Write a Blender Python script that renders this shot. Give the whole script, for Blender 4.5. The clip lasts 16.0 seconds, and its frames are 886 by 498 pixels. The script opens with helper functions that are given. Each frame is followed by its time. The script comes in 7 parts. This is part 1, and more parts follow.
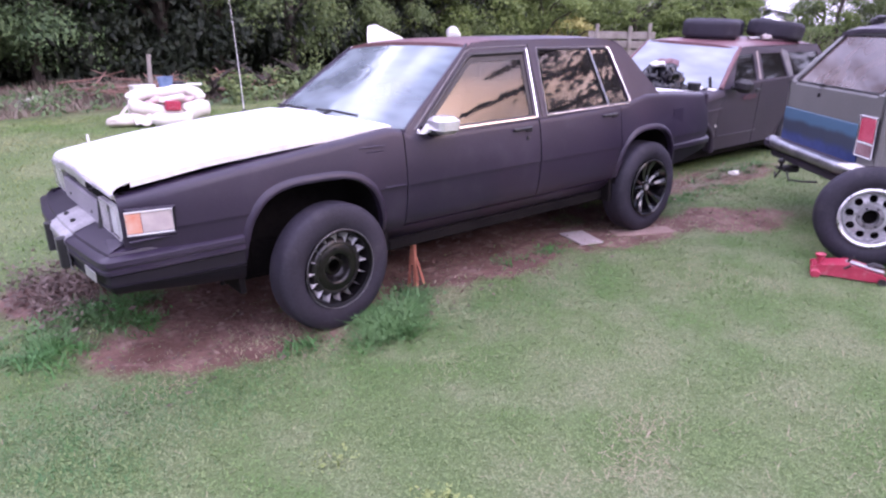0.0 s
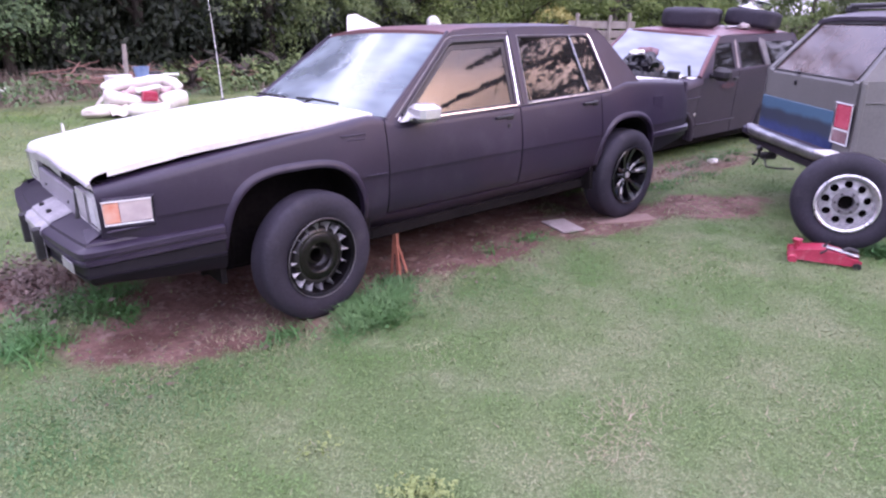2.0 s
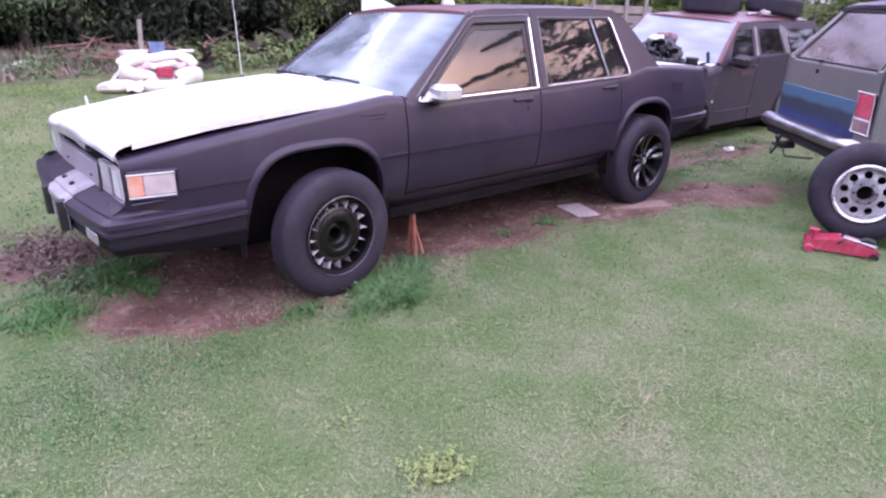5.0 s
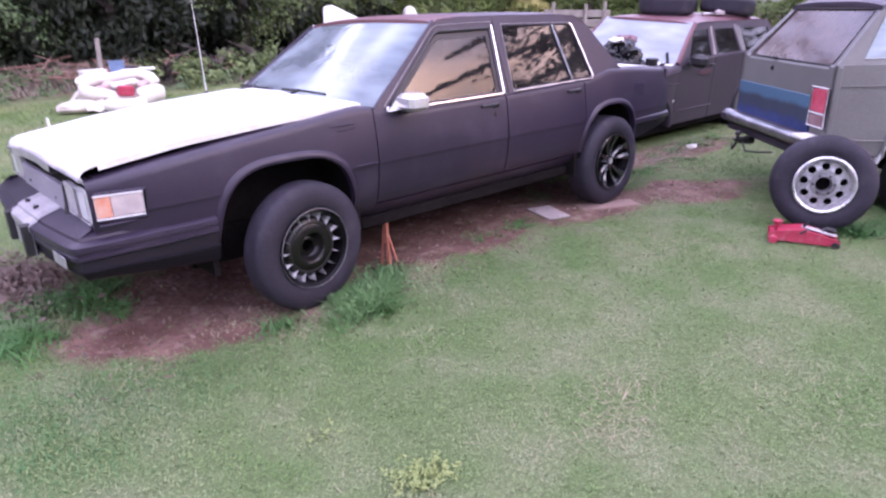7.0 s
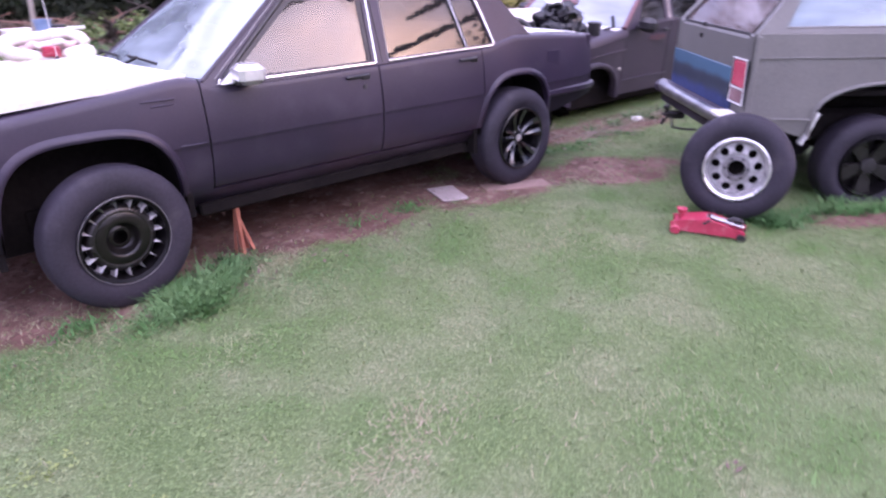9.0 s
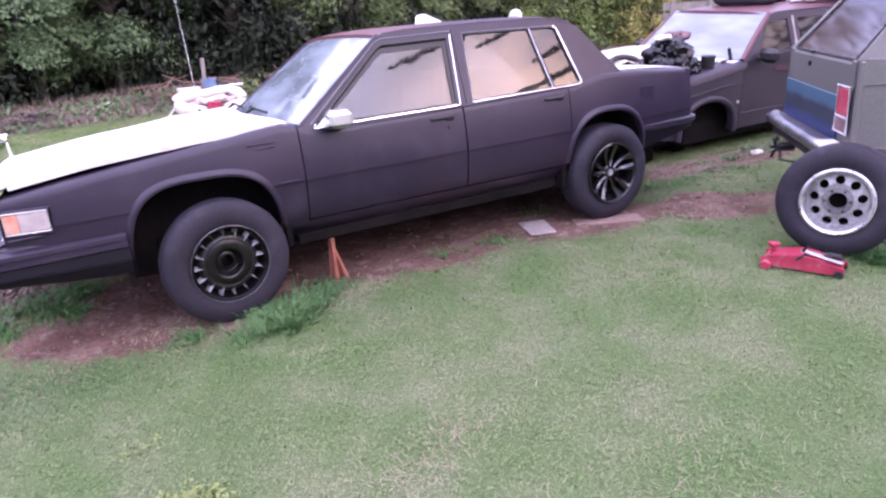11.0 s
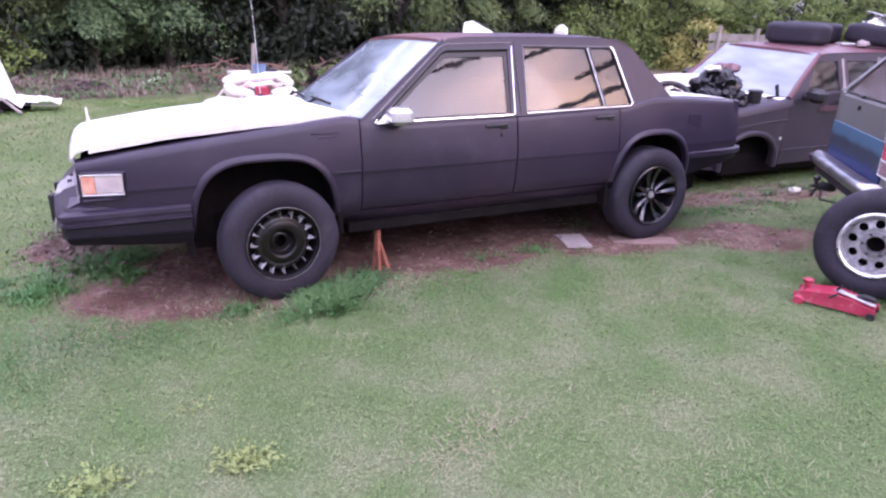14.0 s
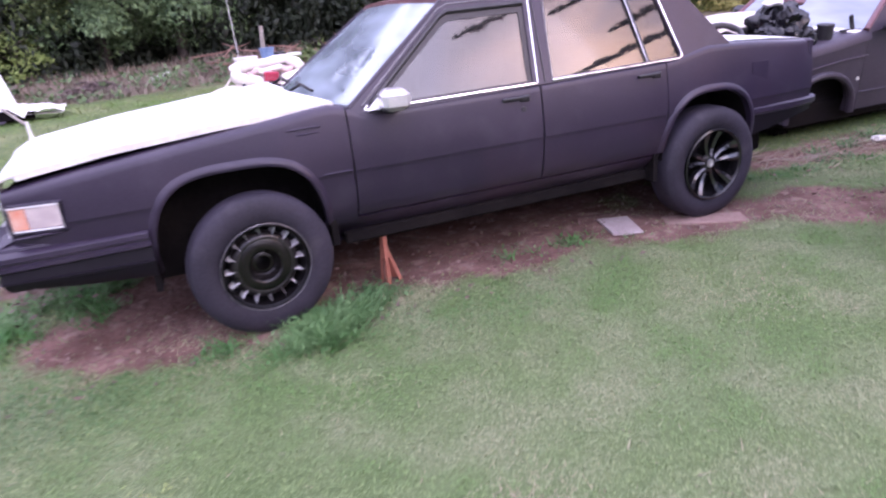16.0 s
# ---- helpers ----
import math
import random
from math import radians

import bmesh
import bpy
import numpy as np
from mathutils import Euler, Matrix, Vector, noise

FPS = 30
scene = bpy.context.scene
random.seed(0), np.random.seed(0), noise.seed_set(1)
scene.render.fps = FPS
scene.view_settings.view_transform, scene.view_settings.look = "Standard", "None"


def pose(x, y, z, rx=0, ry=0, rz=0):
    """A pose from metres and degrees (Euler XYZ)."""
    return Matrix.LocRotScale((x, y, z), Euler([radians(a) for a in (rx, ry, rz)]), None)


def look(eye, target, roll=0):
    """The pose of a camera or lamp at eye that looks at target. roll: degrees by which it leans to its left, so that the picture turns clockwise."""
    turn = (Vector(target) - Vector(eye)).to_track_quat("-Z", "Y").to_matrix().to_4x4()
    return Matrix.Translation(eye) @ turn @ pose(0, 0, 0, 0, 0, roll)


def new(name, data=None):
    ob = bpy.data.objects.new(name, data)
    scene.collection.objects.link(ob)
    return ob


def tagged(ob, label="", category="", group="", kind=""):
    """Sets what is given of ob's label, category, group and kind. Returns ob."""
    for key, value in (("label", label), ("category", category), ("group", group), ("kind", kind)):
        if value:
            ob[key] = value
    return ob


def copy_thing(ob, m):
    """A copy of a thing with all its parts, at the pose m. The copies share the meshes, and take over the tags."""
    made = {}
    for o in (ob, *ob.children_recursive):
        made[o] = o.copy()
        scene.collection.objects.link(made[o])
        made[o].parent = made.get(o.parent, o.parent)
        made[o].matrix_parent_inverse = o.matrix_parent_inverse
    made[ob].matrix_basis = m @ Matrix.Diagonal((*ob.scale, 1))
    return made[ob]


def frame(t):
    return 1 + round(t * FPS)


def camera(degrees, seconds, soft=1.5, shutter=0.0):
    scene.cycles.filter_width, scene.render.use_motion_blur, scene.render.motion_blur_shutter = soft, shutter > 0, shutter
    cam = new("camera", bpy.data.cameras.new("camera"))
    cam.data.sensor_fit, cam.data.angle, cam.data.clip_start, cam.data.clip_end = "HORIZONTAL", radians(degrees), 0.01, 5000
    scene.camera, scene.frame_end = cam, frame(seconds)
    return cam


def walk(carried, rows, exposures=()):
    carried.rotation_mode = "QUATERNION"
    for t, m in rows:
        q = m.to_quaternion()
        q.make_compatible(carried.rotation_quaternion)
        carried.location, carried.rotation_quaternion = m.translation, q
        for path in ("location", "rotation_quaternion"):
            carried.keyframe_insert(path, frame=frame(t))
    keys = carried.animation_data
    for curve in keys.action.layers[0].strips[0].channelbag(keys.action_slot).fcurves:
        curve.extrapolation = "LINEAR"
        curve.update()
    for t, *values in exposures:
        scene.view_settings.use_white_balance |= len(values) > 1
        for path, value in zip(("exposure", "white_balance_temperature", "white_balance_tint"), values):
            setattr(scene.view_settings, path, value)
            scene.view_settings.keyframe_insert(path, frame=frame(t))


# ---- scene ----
cam = camera(68.7, 16.0, soft=2.3, shutter=0.8)
PATH = [
    (0, (-1.489, -2.911, 1.53), (-0.329, -1.414, 0.887), -0.6),
    (0.5, (-1.548, -2.906, 1.533), (-0.365, -1.418, 0.911), 0.2),
    (1, (-1.551, -2.937, 1.522), (-0.342, -1.482, 0.874), -0.4),
    (1.5, (-1.51, -2.914, 1.507), (-0.316, -1.457, 0.836), -0.5),
    (2, (-1.493, -2.915, 1.513), (-0.296, -1.458, 0.844), -0.6),
    (2.5, (-1.473, -2.91, 1.502), (-0.287, -1.466, 0.791), -1.0),
    (3, (-1.473, -2.914, 1.507), (-0.303, -1.459, 0.789), -0.3),
    (3.5, (-1.484, -2.915, 1.504), (-0.331, -1.447, 0.784), -0.0),
    (4, (-1.498, -2.912, 1.503), (-0.351, -1.438, 0.788), -0.2),
    (6.5, (-1.614, -2.872, 1.5), (-0.382, -1.47, 0.782), 0.8),
    (7, (-1.569, -2.9, 1.506), (-0.329, -1.492, 0.812), -1.2),
    (7.5, (-1.442, -3.039, 1.508), (-0.329, -1.519, 0.837), -5.0),
    (8, (-1.273, -3.149, 1.533), (-0.214, -1.65, 0.739), -2.2),
    (8.5, (-0.929, -3.143, 1.454), (0.304, -1.786, 0.656), -1.5),
    (9, (-0.659, -3.145, 1.499), (0.534, -1.754, 0.698), -0.8),
    (9.5, (-0.425, -3.233, 1.483), (0.528, -1.627, 0.767), -3.0),
    (10, (-0.372, -3.362, 1.484), (0.487, -1.693, 0.793), -6.9),
    (12.5, (-0.593, -3.598, 1.527), (0.241, -1.896, 0.889), 0.1),
    (13, (-0.596, -3.594, 1.532), (0.229, -1.893, 0.879), 0.4),
    (13.5, (-0.611, -3.587, 1.534), (0.218, -1.892, 0.871), 0.6),
    (14, (-0.652, -3.581, 1.522), (0.165, -1.875, 0.871), 0.8),
    (14.5, (-0.653, -3.561, 1.511), (0.172, -1.876, 0.817), 0.1),
    (15, (-0.533, -3.438, 1.505), (0.261, -1.733, 0.825), -3.2),
    (15.5, (-0.388, -3.229, 1.503), (0.273, -1.489, 0.771), -5.4),
    (16, (-0.215, -2.995, 1.477), (0.461, -1.263, 0.74), -5.0),
]
walk(cam, [(t, look(eye, target, roll)) for t, eye, target, roll in PATH], [(0, 1.79, 5450, 35.5), (7.5, 1.80, 5440, 36), (8.5, 1.89, 5400, 39), (9.5, 1.86, 5400, 38.5), (10, 1.93, 5430, 38.5), (12.5, 1.81, 5440, 35.5), (16, 1.79, 5420, 35.5)])

# ---- sky, sun, exposure ----
world = bpy.data.worlds.new("dusk_sky")
scene.world = world
world.use_nodes = True
wn, wl = world.node_tree.nodes, world.node_tree.links
wn.clear()
sky = wn.new("ShaderNodeTexSky")
sky.sky_type = "NISHITA"
sky.sun_disc = False
sky.sun_elevation = radians(24)
sky.sun_rotation = radians(160)
sky.air_density, sky.dust_density, sky.ozone_density = 1.0, 1.6, 2.0
coords = wn.new("ShaderNodeTexCoord")
stretch = wn.new("ShaderNodeMapping")
stretch.inputs["Scale"].default_value = (1.0, 1.0, 2.2)
wl.new(coords.outputs["Generated"], stretch.inputs["Vector"])
cloud = wn.new("ShaderNodeTexNoise")
cloud.inputs["Scale"].default_value = 2.3
cloud.inputs["Detail"].default_value = 8
cloud.inputs["Roughness"].default_value = 0.55
wl.new(stretch.outputs["Vector"], cloud.inputs["Vector"])
cover = wn.new("ShaderNodeMapRange")
cover.inputs["From Min"].default_value, cover.inputs["From Max"].default_value = 0.30, 0.56
lit = wn.new("ShaderNodeMix")
lit.data_type = "RGBA"
side = wn.new("ShaderNodeSeparateXYZ")
wl.new(coords.outputs["Generated"], side.inputs["Vector"])
# the clouds glow peach round the low sun and are paler away from it
glow = wn.new("ShaderNodeVectorMath")
glow.operation = "DOT_PRODUCT"
glow.inputs[1].default_value = (0.64, -0.64, 0.42)
wl.new(coords.outputs["Generated"], glow.inputs[0])
toward = wn.new("ShaderNodeMapRange")
toward.inputs["From Min"].default_value, toward.inputs["From Max"].default_value = 0.993, 0.945
wl.new(glow.outputs["Value"], toward.inputs["Value"])
# over the wood the cloud thins out with height
behind = wn.new("ShaderNodeMapRange")
behind.inputs["From Min"].default_value, behind.inputs["From Max"].default_value = 0.3, 0.7
wl.new(side.outputs["Y"], behind.inputs["Value"])
height = wn.new("ShaderNodeMath")
height.operation = "MULTIPLY_ADD"
height.inputs[1].default_value, height.inputs[2].default_value = -0.35, 0.19
wl.new(side.outputs["Z"], height.inputs[0])
thin = wn.new("ShaderNodeMath")
thin.operation = "MULTIPLY_ADD"
wl.new(height.outputs["Value"], thin.inputs[0])
wl.new(behind.outputs["Result"], thin.inputs[1])
wl.new(cloud.outputs["Fac"], thin.inputs[2])
wl.new(thin.outputs["Value"], cover.inputs["Value"])
tone = wn.new("ShaderNodeMix")
tone.data_type = "RGBA"
tone.inputs["A"].default_value = (25.0, 16.6, 10.4, 1)
tone.inputs["B"].default_value = (9.6, 8.8, 9.2, 1)
wl.new(toward.outputs["Result"], tone.inputs["Factor"])
billow = wn.new("ShaderNodeMapRange")
billow.inputs["From Min"].default_value, billow.inputs["From Max"].default_value = 0.36, 0.64
billow.inputs["To Min"].default_value, billow.inputs["To Max"].default_value = 0.55, 1.45
puffs = wn.new("ShaderNodeTexNoise")
puffs.inputs["Scale"].default_value, puffs.inputs["Detail"].default_value = 4.2, 7
wl.new(stretch.outputs["Vector"], puffs.inputs["Vector"])
wl.new(puffs.outputs["Fac"], billow.inputs["Value"])
shaded = wn.new("ShaderNodeVectorMath")
shaded.operation = "SCALE"
wl.new(tone.outputs["Result"], shaded.inputs[0])
# an overcast sky is dimmer towards the horizon
climb = wn.new("ShaderNodeMapRange")
climb.inputs["From Min"].default_value, climb.inputs["From Max"].default_value = 0.0, 1.0
climb.inputs["To Min"].default_value, climb.inputs["To Max"].default_value = 0.46, 1.30
wl.new(side.outputs["Z"], climb.inputs["Value"])
dimmed = wn.new("ShaderNodeMath")
dimmed.operation = "MULTIPLY"
wl.new(billow.outputs["Result"], dimmed.inputs[0])
wl.new(climb.outputs["Result"], dimmed.inputs[1])
wl.new(dimmed.outputs["Value"], shaded.inputs["Scale"])
wl.new(shaded.outputs["Vector"], lit.inputs["B"])
wl.new(cover.outputs["Result"], lit.inputs["Factor"])
wl.new(sky.outputs["Color"], lit.inputs["A"])
back = wn.new("ShaderNodeBackground")
back.inputs["Strength"].default_value = 0.12
wl.new(lit.outputs["Result"], back.inputs["Color"])
wout = wn.new("ShaderNodeOutputWorld")
wl.new(back.outputs["Background"], wout.inputs["Surface"])

sun = new("sun", bpy.data.lights.new("sun", "SUN"))
sun.data.energy, sun.data.angle, sun.data.color = 0.2, radians(40), (1.0, 0.86, 0.74)
sun.matrix_world = look((5.5, -15, 7.2), (0, 0, 0))


# ---- materials ----
def material(name, dark, light, scale=8.0, fine=60.0, rough=0.6, metal=0.0, bump=0.1, rough_var=0.1, depth=0.004, coat=0.0,
             per_piece=0.0, spec=0.5):
    """Two scales of noise between two colours, with uneven gloss and fine relief."""
    m = bpy.data.materials.new(name)
    m.use_nodes = True
    n, l = m.node_tree.nodes, m.node_tree.links
    p = n["Principled BSDF"]
    tc = n.new("ShaderNodeTexCoord")
    big, small = n.new("ShaderNodeTexNoise"), n.new("ShaderNodeTexNoise")
    for node, s in ((big, scale), (small, fine)):
        node.inputs["Scale"].default_value, node.inputs["Detail"].default_value = s, 5
        l.new(tc.outputs["Object"], node.inputs["Vector"])
    both = n.new("ShaderNodeMix")
    both.inputs["Factor"].default_value = 0.4
    l.new(big.outputs["Fac"], both.inputs["A"])
    l.new(small.outputs["Fac"], both.inputs["B"])
    value = both.outputs["Result"]
    if per_piece:
        geo = n.new("ShaderNodeNewGeometry")
        mixed = n.new("ShaderNodeMix")
        mixed.inputs["Factor"].default_value = per_piece
        l.new(value, mixed.inputs["A"])
        l.new(geo.outputs["Random Per Island"], mixed.inputs["B"])
        value = mixed.outputs["Result"]
    spread = n.new("ShaderNodeMapRange")
    lo, hi = (0.5 - 0.17 - 0.36 * per_piece, 0.5 + 0.17 + 0.36 * per_piece) if per_piece else (0.33, 0.67)
    spread.inputs["From Min"].default_value, spread.inputs["From Max"].default_value = lo, hi
    l.new(value, spread.inputs["Value"])
    col = n.new("ShaderNodeMix")
    col.data_type = "RGBA"
    col.inputs["A"].default_value, col.inputs["B"].default_value = (*dark, 1), (*light, 1)
    l.new(spread.outputs["Result"], col.inputs["Factor"])
    l.new(col.outputs["Result"], p.inputs["Base Color"])
    gloss = n.new("ShaderNodeMapRange")
    gloss.inputs["To Min"].default_value, gloss.inputs["To Max"].default_value = max(0.02, rough - rough_var), min(1, rough + rough_var)
    l.new(big.outputs["Fac"], gloss.inputs["Value"])
    l.new(gloss.outputs["Result"], p.inputs["Roughness"])
    p.inputs["Metallic"].default_value = metal
    p.inputs["Coat Weight"].default_value = coat
    p.inputs["Specular IOR Level"].default_value = spec
    if bump:
        b = n.new("ShaderNodeBump")
        b.inputs["Strength"].default_value, b.inputs["Distance"].default_value = bump, depth
        l.new(small.outputs["Fac"], b.inputs["Height"])
        l.new(b.outputs["Normal"], p.inputs["Normal"])
    return m


def glass(name, tint, ior=1.9, rough=0.02, sheen=(1, 1, 1), film=0.08, film_colour=(0.42, 0.38, 0.36)):
    m = bpy.data.materials.new(name)
    m.use_nodes = True
    n, l = m.node_tree.nodes, m.node_tree.links
    n.clear()
    out, mix = n.new("ShaderNodeOutputMaterial"), n.new("ShaderNodeMixShader")
    clear, shine, f = n.new("ShaderNodeBsdfTransparent"), n.new("ShaderNodeBsdfGlossy"), n.new("ShaderNodeLayerWeight")
    dust = n.new("ShaderNodeTexNoise")
    dust.inputs["Scale"].default_value = 3.0
    dr = n.new("ShaderNodeMapRange")
    dr.inputs["To Min"].default_value, dr.inputs["To Max"].default_value = rough * 0.5, rough * 1.8
    l.new(dust.outputs["Fac"], dr.inputs["Value"])
    l.new(dr.outputs["Result"], shine.inputs["Roughness"])
    clear.inputs["Color"].default_value = (*tint, 1)
    shine.inputs["Color"].default_value = (*sheen, 1)
    f.inputs["Blend"].default_value = 0.5
    base = ((ior - 1) / (ior + 1)) ** 2
    edge, amount = n.new("ShaderNodeMath"), n.new("ShaderNodeMath")
    edge.operation, amount.operation = "POWER", "MULTIPLY_ADD"
    edge.inputs[1].default_value, amount.inputs[1].default_value, amount.inputs[2].default_value = 4.0, 1 - base, base
    l.new(f.outputs["Facing"], edge.inputs[0])
    l.new(edge.outputs["Value"], amount.inputs[0])
    l.new(amount.outputs["Value"], mix.inputs["Fac"])
    l.new(clear.outputs["BSDF"], mix.inputs[1])
    l.new(shine.outputs["BSDF"], mix.inputs[2])
    # a thin uneven film of dust, which on windscreens also holds mirrored sky colour
    dusty, veil, fr = n.new("ShaderNodeBsdfDiffuse"), n.new("ShaderNodeMixShader"), n.new("ShaderNodeMapRange")
    dusty.inputs["Color"].default_value = (*film_colour, 1)
    fr.inputs["From Min"].default_value, fr.inputs["From Max"].default_value = 0.3, 0.7
    fr.inputs["To Min"].default_value, fr.inputs["To Max"].default_value = film * 0.6, film * 1.4
    l.new(dust.outputs["Fac"], fr.inputs["Value"])
    l.new(fr.outputs["Result"], veil.inputs["Fac"])
    l.new(mix.outputs["Shader"], veil.inputs[1])
    l.new(dusty.outputs["BSDF"], veil.inputs[2])
    l.new(veil.outputs["Shader"], out.inputs["Surface"])
    return m


PLUM = material("matte_plum_black_paint", (0.0160, 0.0108, 0.0240), (0.0285, 0.0196, 0.0385), 2.2, 90, 0.41, 0, 0.12, 0.15, 0.001, spec=0.47)


def blotched(m, colour, scale, lo, hi, most):
    """Adds broad faded blotches of another colour to a paint."""
    n, l = m.node_tree.nodes, m.node_tree.links
    p = n["Principled BSDF"]
    old = p.inputs["Base Color"].links[0].from_socket
    tc, t, r, mix = n.new("ShaderNodeTexCoord"), n.new("ShaderNodeTexNoise"), n.new("ShaderNodeMapRange"), n.new("ShaderNodeMix")
    t.inputs["Scale"].default_value, t.inputs["Detail"].default_value = scale, 4
    r.inputs["From Min"].default_value, r.inputs["From Max"].default_value, r.inputs["To Max"].default_value = lo, hi, most
    mix.data_type = "RGBA"
    mix.inputs["B"].default_value = (*colour, 1)
    l.new(tc.outputs["Object"], t.inputs["Vector"])
    l.new(t.outputs["Fac"], r.inputs["Value"])
    l.new(r.outputs["Result"], mix.inputs["Factor"])
    l.new(old, mix.inputs["A"])
    l.new(mix.outputs["Result"], p.inputs["Base Color"])


blotched(PLUM, (0.062, 0.031, 0.044), 1.3, 0.52, 0.74, 0.32)
blotched(PLUM, (0.052, 0.044, 0.060), 4.5, 0.55, 0.76, 0.45)
FADED = material("faded_plum_roof_paint", (0.030, 0.021, 0.034), (0.085, 0.055, 0.070), 1.6, 40, 0.45, 0, 0.1, 0.1, 0.001)


def worn_front(m, colour, x0, x1, most):
    """Another colour worn through towards the front end, with a ragged border."""
    n, l = m.node_tree.nodes, m.node_tree.links
    p = n["Principled BSDF"]
    old = p.inputs["Base Color"].links[0].from_socket
    tc, cut, t = n.new("ShaderNodeTexCoord"), n.new("ShaderNodeSeparateXYZ"), n.new("ShaderNodeTexNoise")
    add, r, mix = n.new("ShaderNodeMath"), n.new("ShaderNodeMapRange"), n.new("ShaderNodeMix")
    t.inputs["Scale"].default_value, t.inputs["Detail"].default_value = 3.0, 6
    add.operation = "MULTIPLY_ADD"
    add.inputs[1].default_value = 0.9
    l.new(tc.outputs["Object"], t.inputs["Vector"])
    l.new(tc.outputs["Object"], cut.inputs["Vector"])
    l.new(t.outputs["Fac"], add.inputs[0])
    l.new(cut.outputs["X"], add.inputs[2])
    r.inputs["From Min"].default_value, r.inputs["From Max"].default_value = x1 + 0.45, x0 + 0.45
    r.inputs["To Max"].default_value = most
    l.new(add.outputs["Value"], r.inputs["Value"])
    mix.data_type = "RGBA"
    mix.inputs["B"].default_value = (*colour, 1)
    l.new(r.outputs["Result"], mix.inputs["Factor"])
    l.new(old, mix.inputs["A"])
    l.new(mix.outputs["Result"], p.inputs["Base Color"])


worn_front(FADED, (0.17, 0.070, 0.066), 1.15, 1.75, 0.75)
WHITE = material("white_hood_paint", (0.80, 0.79, 0.76), (0.88, 0.87, 0.85), 2.0, 50, 0.35, 0, 0.05, 0.1, 0.001)
OFFWHITE = material("soiled_white_plastic", (0.55, 0.53, 0.48), (0.85, 0.83, 0.79), 3.0, 30, 0.5, 0, 0.2)
CREAM = material("oxidised_cream_paint", (0.50, 0.44, 0.37), (0.72, 0.66, 0.58), 3.0, 40, 0.45, 0, 0.1)
PRIMER = material("grey_primer_plate", (0.19, 0.175, 0.205), (0.29, 0.268, 0.305), 4.0, 70, 0.55, 0, 0.15)
BARE = material("dull_bare_bumper_metal", (0.30, 0.29, 0.31), (0.62, 0.60, 0.62), 6.0, 60, 0.42, 0.6, 0.15)
VALANCE = material("satin_dark_valance", (0.0055, 0.0042, 0.0075), (0.011, 0.0085, 0.014), 4.0, 80, 0.5, 0, 0.12, 0.08, 0.001, spec=0.22)
CHROME = material("dulled_chrome", (0.62, 0.61, 0.60), (0.85, 0.84, 0.83), 10.0, 80, 0.18, 1.0, 0.05)
BLACK = material("satin_black_plastic", (0.012, 0.011, 0.012), (0.03, 0.028, 0.03), 12.0, 90, 0.45, 0, 0.1)
# near-black: the shade of wells, gaps and undersides is put into the colour
VOID = material("near_black_void", (0.006, 0.005, 0.0056), (0.015, 0.0125, 0.012), 5.0, 40, 0.95, 0, 0.3, spec=0.1)
MIRROR = material("bright_mirror_shell", (0.66, 0.645, 0.635), (0.84, 0.82, 0.80), 5.0, 50, 0.26, 0.6, 0.04, 0.06)
RUBBER = material("weathered_tyre_rubber", (0.013, 0.011, 0.0175), (0.035, 0.030, 0.044), 4.0, 70, 0.7, 0, 0.25, 0.1, 0.002, spec=0.35)
GLOSSBLACK = material("gloss_black_wheel", (0.006, 0.006, 0.007), (0.014, 0.013, 0.014), 6.0, 60, 0.16, 0, 0.03, 0.08)
RIMBLACK = material("black_steel_wheel", (0.003, 0.003, 0.0035), (0.008, 0.007, 0.0075), 9.0, 70, 0.3, 0, 0.1, spec=0.12)
HUBBLACK = material("satin_black_hub", (0.004, 0.0035, 0.0035), (0.010, 0.0085, 0.008), 7.0, 70, 0.24, 0, 0.05, spec=0.38)
SHOULDER = material("satin_grey_hub_paint", (0.008, 0.007, 0.0075), (0.028, 0.025, 0.026), 12.0, 60, 0.30, 0.3, 0.05, spec=0.6)
DULLCHROME = material("scuffed_bumper_chrome", (0.20, 0.195, 0.21), (0.52, 0.51, 0.53), 7.0, 50, 0.34, 0.9, 0.15)
SCUFFED = material("scuffed_alloy_disc", (0.20, 0.195, 0.205), (0.58, 0.57, 0.58), 7.0, 40, 0.42, 0.55, 0.2)
SMEAR = material("smeared_red_paint", (0.045, 0.032, 0.047), (0.105, 0.032, 0.042), 9.0, 40, 0.5, 0, 0.1)
ALUMINIUM = material("polished_alloy", (0.55, 0.54, 0.55), (0.85, 0.84, 0.84), 9.0, 50, 0.3, 0.85, 0.1)
GREYALLOY = material("grey_alloy", (0.13, 0.125, 0.13), (0.26, 0.25, 0.26), 9.0, 50, 0.45, 0.3, 0.1)
INTERIOR = material("worn_grey_upholstery", (0.05, 0.045, 0.045), (0.12, 0.11, 0.105), 5.0, 120, 0.9, 0, 0.2)
LENS_CLEAR = material("clouded_clear_lens", (0.35, 0.30, 0.30), (0.54, 0.475, 0.46), 7.0, 25, 0.15, 0, 0.1, 0.05)
LENS_AMBER = material("amber_lens", (0.60, 0.19, 0.105), (0.62, 0.40, 0.31), 11.0, 40, 0.2, 0, 0.1, 0.05)
LENS_PALE = material("pale_clear_lens", (0.56, 0.56, 0.56), (0.74, 0.74, 0.73), 9.0, 120, 0.15, 0, 0.2, 0.05)
LENS_GREYISH = material("dim_clear_lens", (0.32, 0.30, 0.325), (0.50, 0.47, 0.49), 9.0, 120, 0.2, 0, 0.25, 0.05)
LENS_RED = material("red_tail_lens", (0.40, 0.035, 0.07), (0.60, 0.13, 0.18), 7.0, 90, 0.2, 0, 0.3, 0.08)
